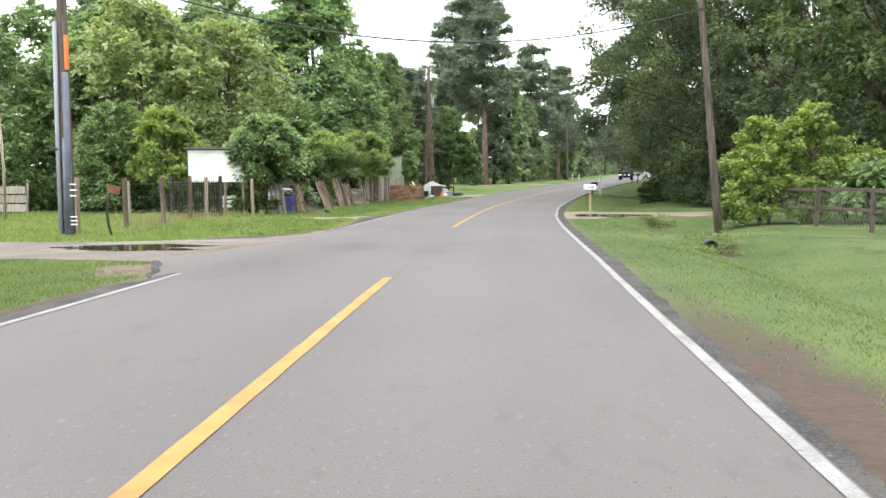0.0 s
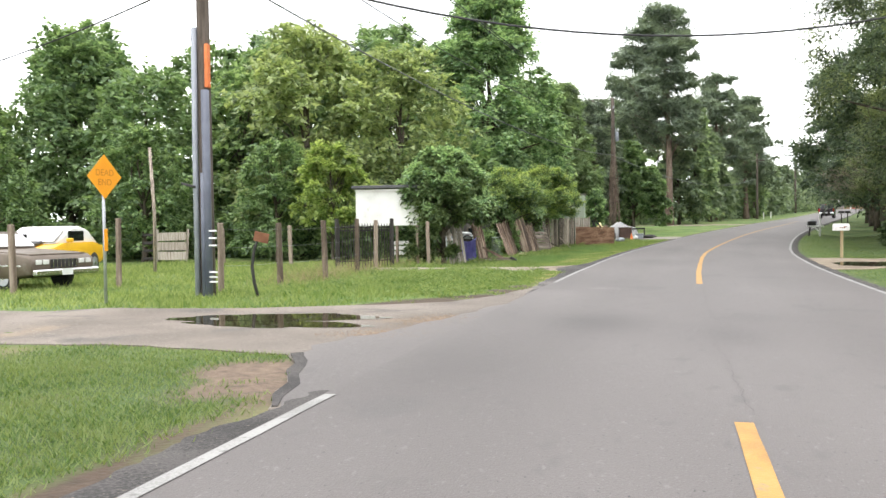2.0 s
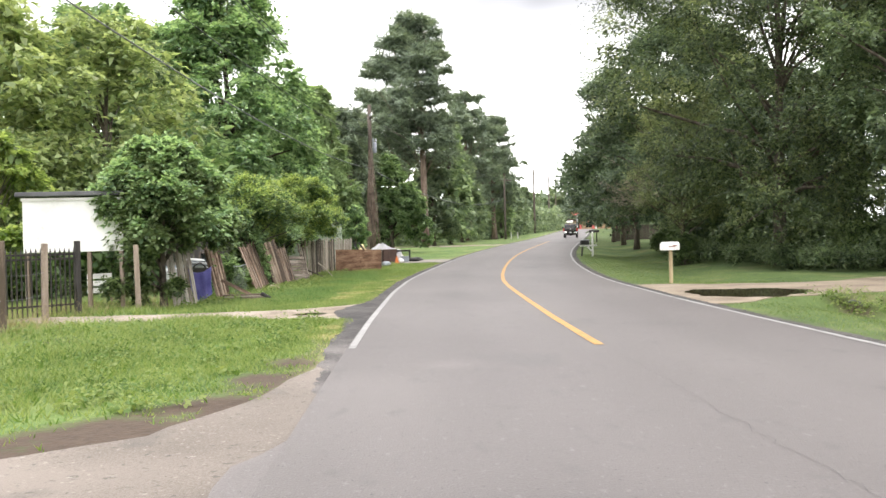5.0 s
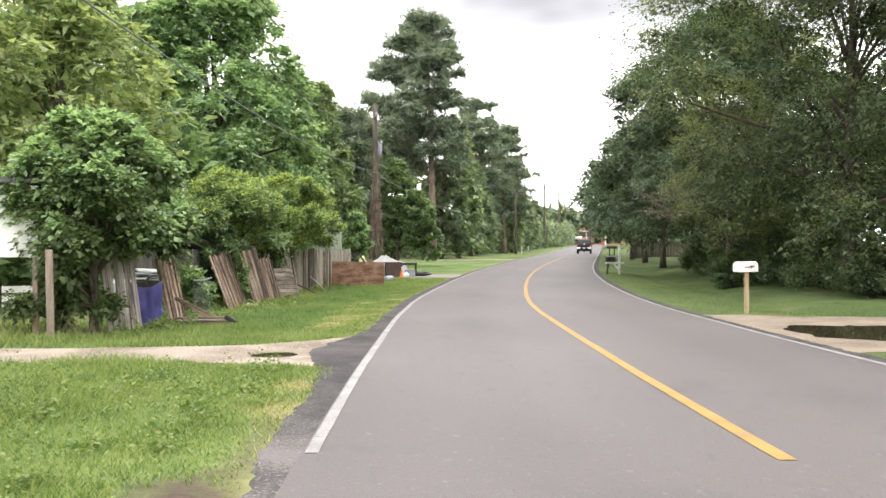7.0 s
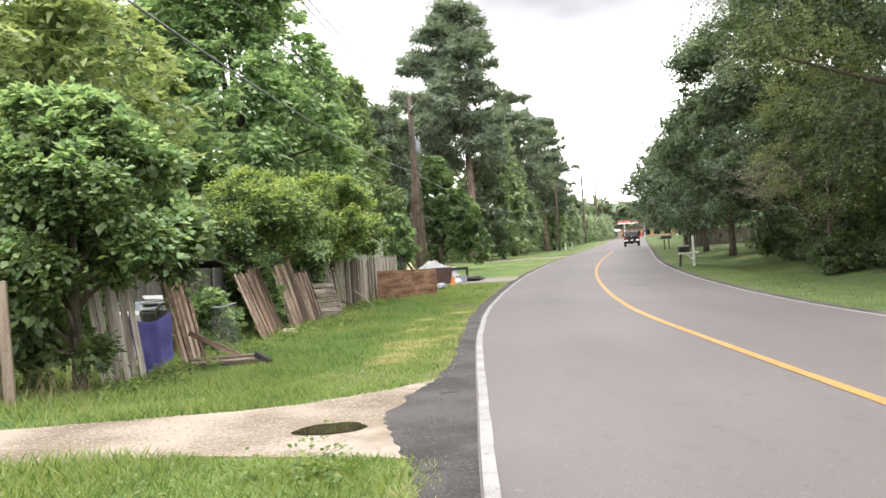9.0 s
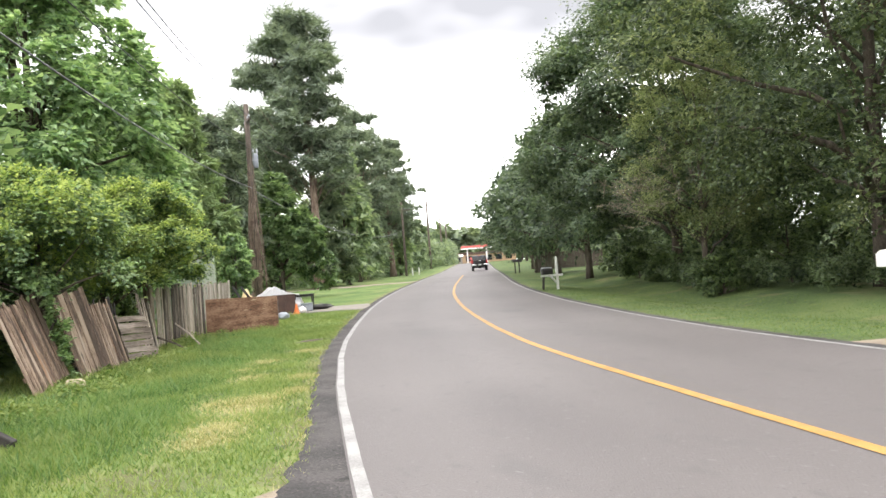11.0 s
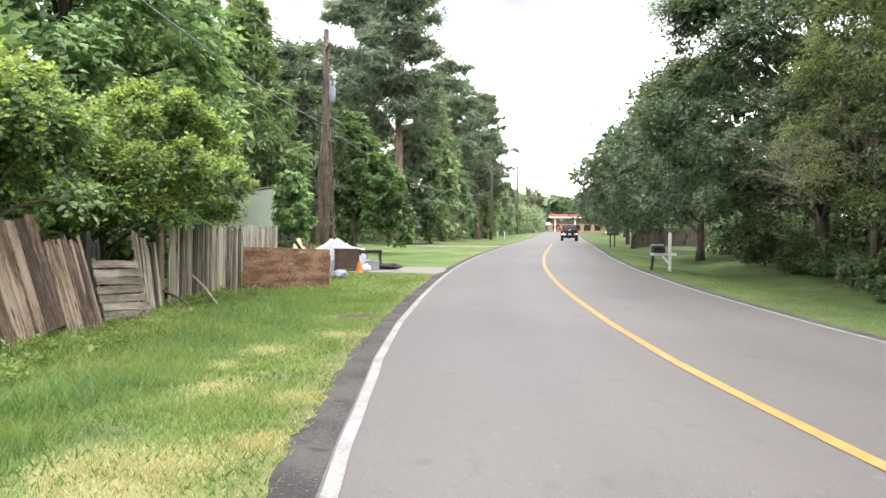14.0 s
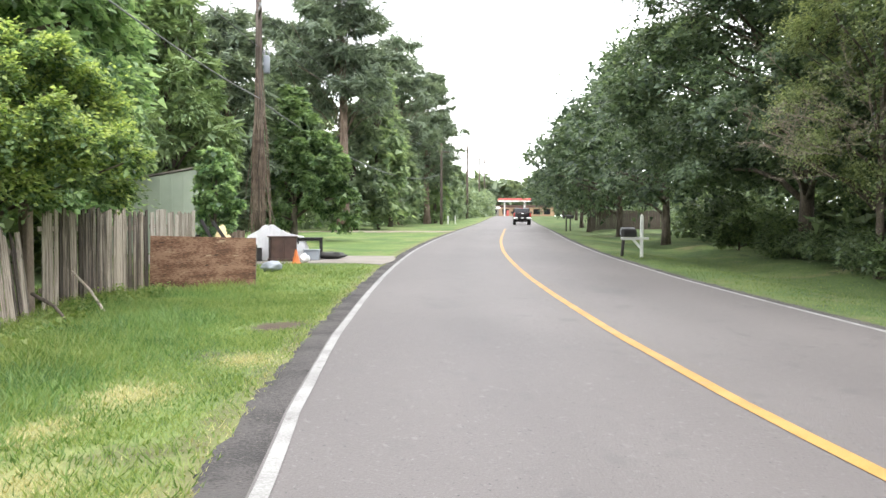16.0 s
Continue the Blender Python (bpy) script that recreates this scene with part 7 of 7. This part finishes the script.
for k, (a, x) in enumerate(((28, 0.0), (34, 0.35))):
    part("bar", boxed((x, 0, 0.75), (0.09, 0.06, 1.5), (0, -a, 0), 0.008), BLACK, fr)
part("crossbar", boxed((0.1, 0, 0.6), (0.5, 0.05, 0.09), None, 0.008), BLACK, fr)

# ---------------------------------------------------------------- mailboxes


def mailbox_shell(w, l, h):
    """A box with an arched top, its length along x."""
    pts = [(-w / 2, 0), (-w / 2, h - w / 2)] + [(-w / 2 * math.cos(a), h - w / 2 + w / 2 * math.sin(a)) for a in [math.pi * i / 8 for i in range(1, 8)]] + [(w / 2, h - w / 2), (w / 2, 0)]
    return profile(pts, l, 0.004, 1)


mb = thing("mailbox", "white metal mailbox on a pale wooden post", "mailbox", 6.4, 42.75, float(land(6.4, 42.75)) - 0.04, 8)
part("post", boxed((0.02, 0, 0.5), (0.09, 0.09, 1.05), None, 0.008), material("raw_pale_timber", [(0.30, 0.22, 0.125), (0.42, 0.32, 0.19), (0.50, 0.40, 0.26)], 2, 0.85, 0, 0.3, 20, 0.5, None, (12, 12, 0.8)), mb, "pale raw wooden post")
o = part("box", mailbox_shell(0.22, 0.54, 0.25), WHITE_PAINT, mb, "white mailbox shell")
o.location = (0, 0, 1.02)
part("door", boxed((-0.275, 0, 1.12), (0.012, 0.2, 0.2), None, 0.004), WHITE_PAINT, mb)
for k in range(3):
    part("number_bar", boxed((-0.06 + 0.07 * k, -0.114, 1.13), (0.045, 0.004, 0.035)), RUST, mb)
part("flag", boxed((0.1, -0.125, 1.16), (0.13, 0.008, 0.03), None, 0.002), RUST, mb)

mx = thing("mailbox", "black mailbox on a white cross-shaped post", "mailbox", 11.0, 70.4, float(land(11.3, 70.6)) - 0.04, 4)
part("post", boxed((0.35, 0, 0.75), (0.1, 0.1, 1.5), None, 0.01), WHITE_PAINT, mx, "white painted post")
bm = bmesh.new()
box(bm, (0.35, 0, 1.52), (0.1, 0.1, 0.1), None, 0, 0.2)
part("post_cap", bm, WHITE_PAINT, mx)
part("arm", boxed((0.05, -0.07, 0.68), (1.1, 0.05, 0.1), None, 0.008), WHITE_PAINT, mx)
part("brace", boxed((0.12, -0.05, 0.5), (0.42, 0.05, 0.08), (0, 48, 0), 0.006), WHITE_PAINT, mx)
part("second_post", boxed((-0.2, 0.4, 0.35), (0.09, 0.09, 0.75), (0, 6, 0), 0.008), DARK_BOARDS, mx)
o = part("box", mailbox_shell(0.24, 0.5, 0.28), BLACK, mx, "black mailbox shell")
o.location = (-0.18, -0.05, 0.74)
o = part("box", mailbox_shell(0.24, 0.5, 0.28), GALV, mx, "grey mailbox shell")
o.location = (0.0, 0.4, 0.80)
for k, (x, y) in enumerate(((21.0, 107.0), (22.2, 109.5))):
    m2 = thing("mailbox", "black mailbox on a dark post by the far drive", "mailbox", x, y, float(land(x, y)) - 0.04, -10, "far mailboxes")
    part("post", boxed((0, 0, 0.5), (0.1, 0.1, 1.05), None, 0.008), DARK_BOARDS, m2)
    o = part("box", mailbox_shell(0.24, 0.55, 0.28), BLACK, m2)
    o.location = (0, 0, 1.03)
for x, y in ((18.6, 143.5), (20.0, 146.0)):
    m2 = thing("marker_post", "short white marker post on the far lawn", "marker post", x, y, float(land(x, y)) - 0.04, 0, "marker posts")
    part("post", boxed((0, 0, 0.5), (0.15, 0.1, 1.0), None, 0.02), WHITE_PAINT, m2)

# ---------------------------------------------------------------- right-hand verge

fr = thing("rail_fence", "weathered post and rail fence with wire mesh overgrown by vines", "fence")
FP = [(10.6, 31.2), (11.1, 28.6), (11.5, 25.9), (12.4, 23.0), (13.6, 19.5), (15.0, 15.5)]
for k, (x, y) in enumerate(FP):
    o = part("post", boxed((0, 0, 0.55), (0.1, 0.1, 1.35), (0, 1, 15 * k), 0.01), POLE_WOOD, fr)
    o.location = (x, y, float(land(x, y)) - 0.05)
for (x0, y0), (x1, y1) in zip(FP, FP[1:]):
    L, a = math.hypot(x1 - x0, y1 - y0), math.degrees(math.atan2(y1 - y0, x1 - x0))
    zz = (float(land(x0, y0)) + float(land(x1, y1))) / 2
    for h in (0.55, 1.1):
        part("rail", boxed(((x0 + x1) / 2, (y0 + y1) / 2, zz + h), (L, 0.035, 0.09), (0, 0, a), 0.006), POLE_WOOD, fr)
    bm = bmesh.new()
    for i in range(int(L / 0.16)):
        f = i * 0.16 / L
        for d in (-1, 1):
            tube(bm, [(x0 + (x1 - x0) * f, y0 + (y1 - y0) * f, zz + 0.05 + (1.0 if d < 0 else 0)), (x0 + (x1 - x0) * min(1, f + 0.5 / L), y0 + (y1 - y0) * min(1, f + 0.5 / L), zz + 0.05 + (0 if d < 0 else 1.0))], 0.003, 3, False)
    part("wire_mesh", bm, GALV, fr)

for x, y, a in ((6.7, 23.9, 84), (7.75, 34.75, 80)):
    cu = thing("culvert_pipe", "dark concrete culvert mouth in the ditch", "culvert", x, y, float(land(x, y)) - 0.02, a - 90, "culverts")
    bm = bmesh.new()
    n = 20
    ring = lambda r, yy: [bm.verts.new((r * math.cos(i * 2 * math.pi / n), yy, 0.13 + r * math.sin(i * 2 * math.pi / n))) for i in range(n)]
    a0, a1, b0, b1 = ring(0.21, 0.48), ring(0.21, 1.6), ring(0.175, 0.48), ring(0.175, 1.6)
    for i in range(n):
        j = (i + 1) % n
        bm.faces.new((a0[i], a0[j], a1[j], a1[i]))
        bm.faces.new((b0[i], b1[i], b1[j], b0[j]))
        bm.faces.new((a0[i], b0[i], b0[j], a0[j]))
    bm.faces.new(b1)
    part("pipe", bm, DARK_ROOF, cu)

far_fence = panel("board_fence", "dark grey board fence under the trees", "fence", (25.5, 114.0), (33.5, 116.0), (0, 0, 1.9), POLE_WOOD, 0.18, 0.01, seed=31, group="far fences")

# ---------------------------------------------------------------- filling station at the far end

gas = thing("filling_station", "filling station with red canopy at the road's end", "filling station", 73.6, 312, float(np.interp(312, RISE_Y, RISE_Z)), -14)
part("canopy", boxed((0, 0, 5.2), (10.5, 7, 0.9), None, 0.05), RED_PAINT, gas, "red canopy edge")
part("canopy_band", boxed((0, -3.52, 4.72), (10.5, 0.06, 0.35)), WHITE_PAINT, gas)
for x in (-3.2, 3.2):
    for y in (-2, 2):
        part("column", boxed((x, y, 2.4), (0.4, 0.4, 4.8)), WHITE_PAINT, gas)
for x in (-2.2, 2.2):
    part("pump", boxed((x, -2, 0.9), (0.8, 0.5, 1.8), None, 0.05), RED_PAINT, gas, "red fuel pump")
shop = thing("roadside_shop", "tan and brown roadside shop with flat roof", "shop", 79, 330, float(np.interp(330, RISE_Y, RISE_Z)), -14)
part("wall", boxed((0, 0, 1.7), (26, 8, 3.4)), TAN_PANEL, shop)
part("fascia", boxed((0, -4.1, 3.3), (26.4, 0.3, 0.8)), BROWN_CABINET, shop)
for i in range(7):
    part("window", boxed((-10.5 + 3.5 * i, -4.03, 1.5), (2.2, 0.1, 1.8)), GLASS_DARK, shop)
lot = thing("roadside_shop", "low white-roofed building beside the road", "shop", 62, 305, float(np.interp(305, RISE_Y, RISE_Z)), -14)
part("wall", boxed((0, 0, 1.2), (9, 6, 2.4)), CONCRETE, lot)
part("roof", boxed((0, 0, 2.6), (9.8, 7, 0.35), (4, 0, 0)), WHITE_PAINT, lot)
for i in range(3):
    part("window", boxed((-3 + 3 * i, -3.03, 1.2), (1.8, 0.1, 1.2)), GLASS_DARK, lot)

# ---------------------------------------------------------------- grass and weeds


def blades(name, label, n, where, height, mat, seed, width=0.0095):
    rng = np.random.default_rng(seed)
    x, y = where(rng, n)
    u = offset(x, y)
    keep = ((u < -left_of(y) - 0.30 - 0.14 * rng.random(len(u))) | (u > right_of(y) + 0.42 + 0.12 * rng.random(len(u)))) & (x > -45)
    for poly in (SIDE_ROAD, GRAVEL_DRIVE, YARD_DRIVE, DIRT_ROAD, FAR_DRIVE):
        keep &= ~inside(poly, x, y)
    keep &= bareness(x, y) * 1.15 < rng.random(len(x))
    if name != "dry_grass":
        keep &= straw_cover(x, y) * 1.05 < rng.random(len(x))
    side = np.abs(u)
    fade = np.minimum(np.clip((y - y.min()) / 2.5, 0, 1), np.clip((y.max() - y) / 2.5, 0, 1)) * np.clip((np.quantile(side, 0.99) - side) / 2.2, 0.0, 1)
    keep &= rng.random(len(x)) < fade ** 0.8
    x, y = x[keep], y[keep]
    k = len(x)
    z = land(x, y) - 0.035
    h = height(x, y, rng.random(k))
    a = rng.random(k) * 6.283
    b = rng.random(k) * 6.283
    lean = h * rng.uniform(0.3, 1.3, k)
    w = width * rng.uniform(0.7, 1.5, k) * (0.7 + h * 3)
    p0 = np.stack([x - w * np.cos(a), y - w * np.sin(a), z], -1)
    p1 = np.stack([x + w * np.cos(a), y + w * np.sin(a), z], -1)
    p2 = np.stack([x + lean * np.cos(b), y + lean * np.sin(b), z + h], -1)
    v = np.stack([p0, p1, p2], 1).reshape(-1)
    me = bpy.data.meshes.new(name)
    me.vertices.add(k * 3)
    me.vertices.foreach_set("co", v.astype(np.float32))
    me.loops.add(k * 3)
    me.loops.foreach_set("vertex_index", np.arange(k * 3, dtype=np.int32))
    me.polygons.add(k)
    me.polygons.foreach_set("loop_start", np.arange(0, k * 3, 3, dtype=np.int32))
    me.update(calc_edges=True)
    me.materials.append(mat)
    tagged(new(name, me), label, "grass", kind="stuff")


def left_near(rng, n):
    y = 25 + 34 * rng.random(n)
    return centre(y) - left_of(y) - 0.3 - 4.5 * rng.random(n) ** 1.1, y


def right_verge(rng, n):
    y = 3 + 71 * rng.random(n) ** 1.7
    return centre(y) + right_of(y) + 0.3 + 6 * rng.random(n) ** 1.2, y


def paddock(rng, n):
    return -9 - 14 * rng.random(n) ** 1.2, 21.5 + 22 * rng.random(n)


def verge_height(x, y, r):
    d = np.abs(offset(x, y)) - 3.6
    tall = 0.7 * np.clip((d - 1.6) / 1.8, 0, 1) * (0.55 + 0.45 * wobble(x, y, 0.8))
    return (0.03 + 0.04 * r) * (1 + 0.4 * wobble(x, y, 1.3)) + tall * (0.05 + 0.2 * r)


def near_corner(rng, n):
    y = 5 + 13.5 * rng.random(n)
    return centre(y) - left_of(y) - 0.3 - 5.5 * rng.random(n) ** 1.2, y


def left_verge(rng, n):
    y = 20 + 48 * rng.random(n)
    return centre(y) - left_of(y) - 0.3 - 7.5 * rng.random(n) ** 1.25, y


blades("verge_grass", "lush dark green grass on the near corner", 120000, near_corner, lambda x, y, r: (0.036 + 0.026 * r) * (1 + 0.3 * wobble(x, y, 1.3)), GRASS_LUSH, 7, 0.007)
blades("verge_grass", "short green verge grass beside the road", 120000, left_verge, verge_height, GRASS_BLADE, 1)
blades("verge_grass", "thick green verge grass along the fence", 180000, left_near, verge_height, GRASS_BLADE, 2, 0.0072)
blades("verge_grass", "mown green verge grass along the ditch", 140000, right_verge, lambda x, y, r: 0.02 + 0.035 * r, GRASS_LUSH, 3, 0.0065)
blades("tall_grass", "tall dark green grass before the fence", 90000, lambda rng, n: (lambda y: (centre(y) - left_of(y) - 0.8 - 3.7 * rng.random(n) ** 0.6, y))(39 + 21 * rng.random(n)), lambda x, y, r: (0.07 + 0.19 * r * r) * (0.75 + 0.5 * wobble(x, y, 1.1)) * np.clip((np.abs(offset(x, y)) - 4.0) / 2.2, 0.25, 1), GRASS_TALL, 8, 0.0065)
blades("paddock_grass", "long light green grass in the paddock", 75000, paddock, lambda x, y, r: 0.06 + 0.2 * r * r * (0.7 + 0.3 * wobble(x, y, 0.5)), GRASS_PADDOCK, 4, 0.011)
blades("dry_grass", "dry straw-coloured grass stems along the fence posts", 3500, lambda rng, n: ((-9.6 + 1.2 * rng.normal(size=n) * 0.45), 27 + 12 * rng.random(n)), lambda x, y, r: 0.15 + 0.45 * r, GRASS_DRY, 5, 0.0016)
blades("dry_grass", "dry straw-coloured weed stems before the leafy tree", 1100, lambda rng, n: (-9.3 + 1.6 * rng.random(n), 38.2 + 2.0 * rng.random(n)), lambda x, y, r: 0.2 + 0.5 * r, GRASS_DRY, 6, 0.0016)




def straw_spots(rng, n):
    k = rng.integers(0, len(STRAW), n)
    c = np.array(STRAW)[k]
    return c[:, 0] + c[:, 2] * 0.42 * rng.normal(size=n), c[:, 1] + c[:, 2] * 0.6 * rng.normal(size=n)


def edge_spots(rng, n):
    y = 28 + 34 * rng.random(n)
    return centre(y) - left_of(y) - 0.36 - 0.35 * rng.random(n) ** 1.5, y


STRAW_BLADE = leaf_material("straw_coloured_grass", (0.23, 0.23, 0.09), (0.33, 0.315, 0.135), (0.45, 0.42, 0.22), 0.3, 0.7)
blades("dry_grass", "short straw-coloured grass in worn patches of the verge", 42000, straw_spots, lambda x, y, r: 0.015 + 0.035 * r, STRAW_BLADE, 12, 0.0065)
blades("dry_grass", "ragged straw-coloured grass along the broken road edge", 30000, edge_spots, lambda x, y, r: 0.015 + 0.045 * r, STRAW_BLADE, 13, 0.007)


def weeds(name, label, spots, count, size, mat, seed):
    ob = new(name, leaf_mesh(name, spots, count, size, mat, seed, shell=0.1, up=0.8, axis=False, per=5))
    tagged(ob, label, "weeds", kind="stuff")


rng = np.random.default_rng(9)
spots = []
for _ in range(170):
    y = 24.5 + 9 * rng.random()
    x = float(centre(y)) - 3.9 - 5.0 * rng.random()
    if not (inside(SIDE_ROAD, x, y) or inside(GRAVEL_DRIVE, x, y)):
        s = rng.uniform(0.12, 0.3)
        spots.append((x, y, float(land(x, y)) + 0.02, s, s, 0.09))
for cx, cy in ((6.7, 23.9), (7.75, 34.75)):
    for _ in range(44):
        x, y, s = cx + rng.normal() * 0.5, cy + 0.55 + rng.normal() * 0.35, rng.uniform(0.10, 0.24)
        spots.append((x, y, float(land(x, y)) + 0.04, s, s, 0.12))
weeds("verge_weeds", "low leafy weeds in the verge", spots, 13000, 0.04, GRASS_BLADE, 10)
spots = []
for _ in range(170):
    y = 39 + 20 * rng.random()
    x = np.interp(y, [39, 45, 50, 56, 60], [-7.4, -6.2, -5.4, -5.0, -4.3]) + rng.uniform(-0.3, 0.9)
    s = rng.uniform(0.08, 0.2)
    spots.append((float(x), y, float(land(x, y)) + 0.04, s, s, 0.11))
weeds("fence_weeds", "leafy weeds growing along the foot of the fence", spots, 11000, 0.05, GRASS_BLADE, 11)


rng = np.random.default_rng(21)
spots = [(-6.28 - 0.36 * f + 0.07 * rng.normal(), 49.0 + 0.06 * rng.normal(), 0.1 + 1.5 * f, 0.13, 0.1, 0.14) for f in np.linspace(0, 1, 14)]
weeds("fence_vine", "green vine climbing between two leaning panels", spots, 900, 0.07, LEAF_BRIGHT, 22)


def stones(name, label, n, where, size, mat, seed):
    """Loose stones: small uneven lumps lying on the ground."""
    rng = np.random.default_rng(seed)
    x, y, keep = where(rng, n)
    x, y = x[keep], y[keep]
    k = len(x)
    base = np.array([(1, 0, 0), (-1, 0, 0), (0, 1, 0), (0, -1, 0), (0, 0, 1), (0, 0, -0.4)], float)
    s = size * rng.uniform(0.5, 1.5, (k, 1, 1)) * rng.uniform(0.6, 1.2, (k, 6, 1))
    a = rng.random(k) * 6.283
    rot = np.stack([np.stack([np.cos(a), -np.sin(a)], -1), np.stack([np.sin(a), np.cos(a)], -1)], 1)
    v = base[None] * s * np.array([1.0, 0.8, 0.4])
    v[:, :, :2] = np.einsum("kij,knj->kni", rot, v[:, :, :2])
    v += np.stack([x, y, land(x, y) - 0.012], -1)[:, None]
    tri = np.array([(0, 2, 4), (2, 1, 4), (1, 3, 4), (3, 0, 4), (2, 0, 5), (1, 2, 5), (3, 1, 5), (0, 3, 5)])
    f = (tri[None] + 6 * np.arange(k)[:, None, None]).reshape(-1, 3)
    me = bpy.data.meshes.new(name)
    me.from_pydata(v.reshape(-1, 3).tolist(), [], f.tolist())
    me.materials.append(mat)
    tagged(new(name, me), label, "gravel", kind="stuff")


def drive_spots(rng, n):
    x, y = -10.4 + 7.4 * rng.random(n), 33.6 + 3.6 * rng.random(n)
    return x, y, inside(GRAVEL_DRIVE, x, y) & (offset(x, y) < -4.4) & (np.hypot(x + 3.98, y - 35.0) > 0.4)


STONE = material("pale_loose_stone", [(0.29, 0.24, 0.185), (0.37, 0.315, 0.25), (0.44, 0.385, 0.32)], 14, 0.9, 0, 0.2, 60, 0.6)
stones("loose_gravel", "pale loose gravel on the driveway", 5000, drive_spots, 0.015, STONE, 41)


def edge_pebbles(rng, n):
    f = rng.random(n)
    x = np.interp(f, [0, 0.35, 0.7, 1], [-4.45, -4.15, -3.95, -3.65]) + 0.36 * rng.normal(size=n)
    return x, 18.7 + 2.7 * f + 0.12 * rng.normal(size=n), rng.random(n) < 0.55 + 0.45 * np.sin(9 * f + 1)


TAN_STONE = material("tan_loose_stone", [(0.12, 0.083, 0.056), (0.22, 0.160, 0.110), (0.32, 0.252, 0.185)], 14, 0.9, 0, 0.2, 60, 0.6)
stones("loose_gravel", "tan loose pebbles washed along the junction's edge", 6500, edge_pebbles, 0.014, TAN_STONE, 43)
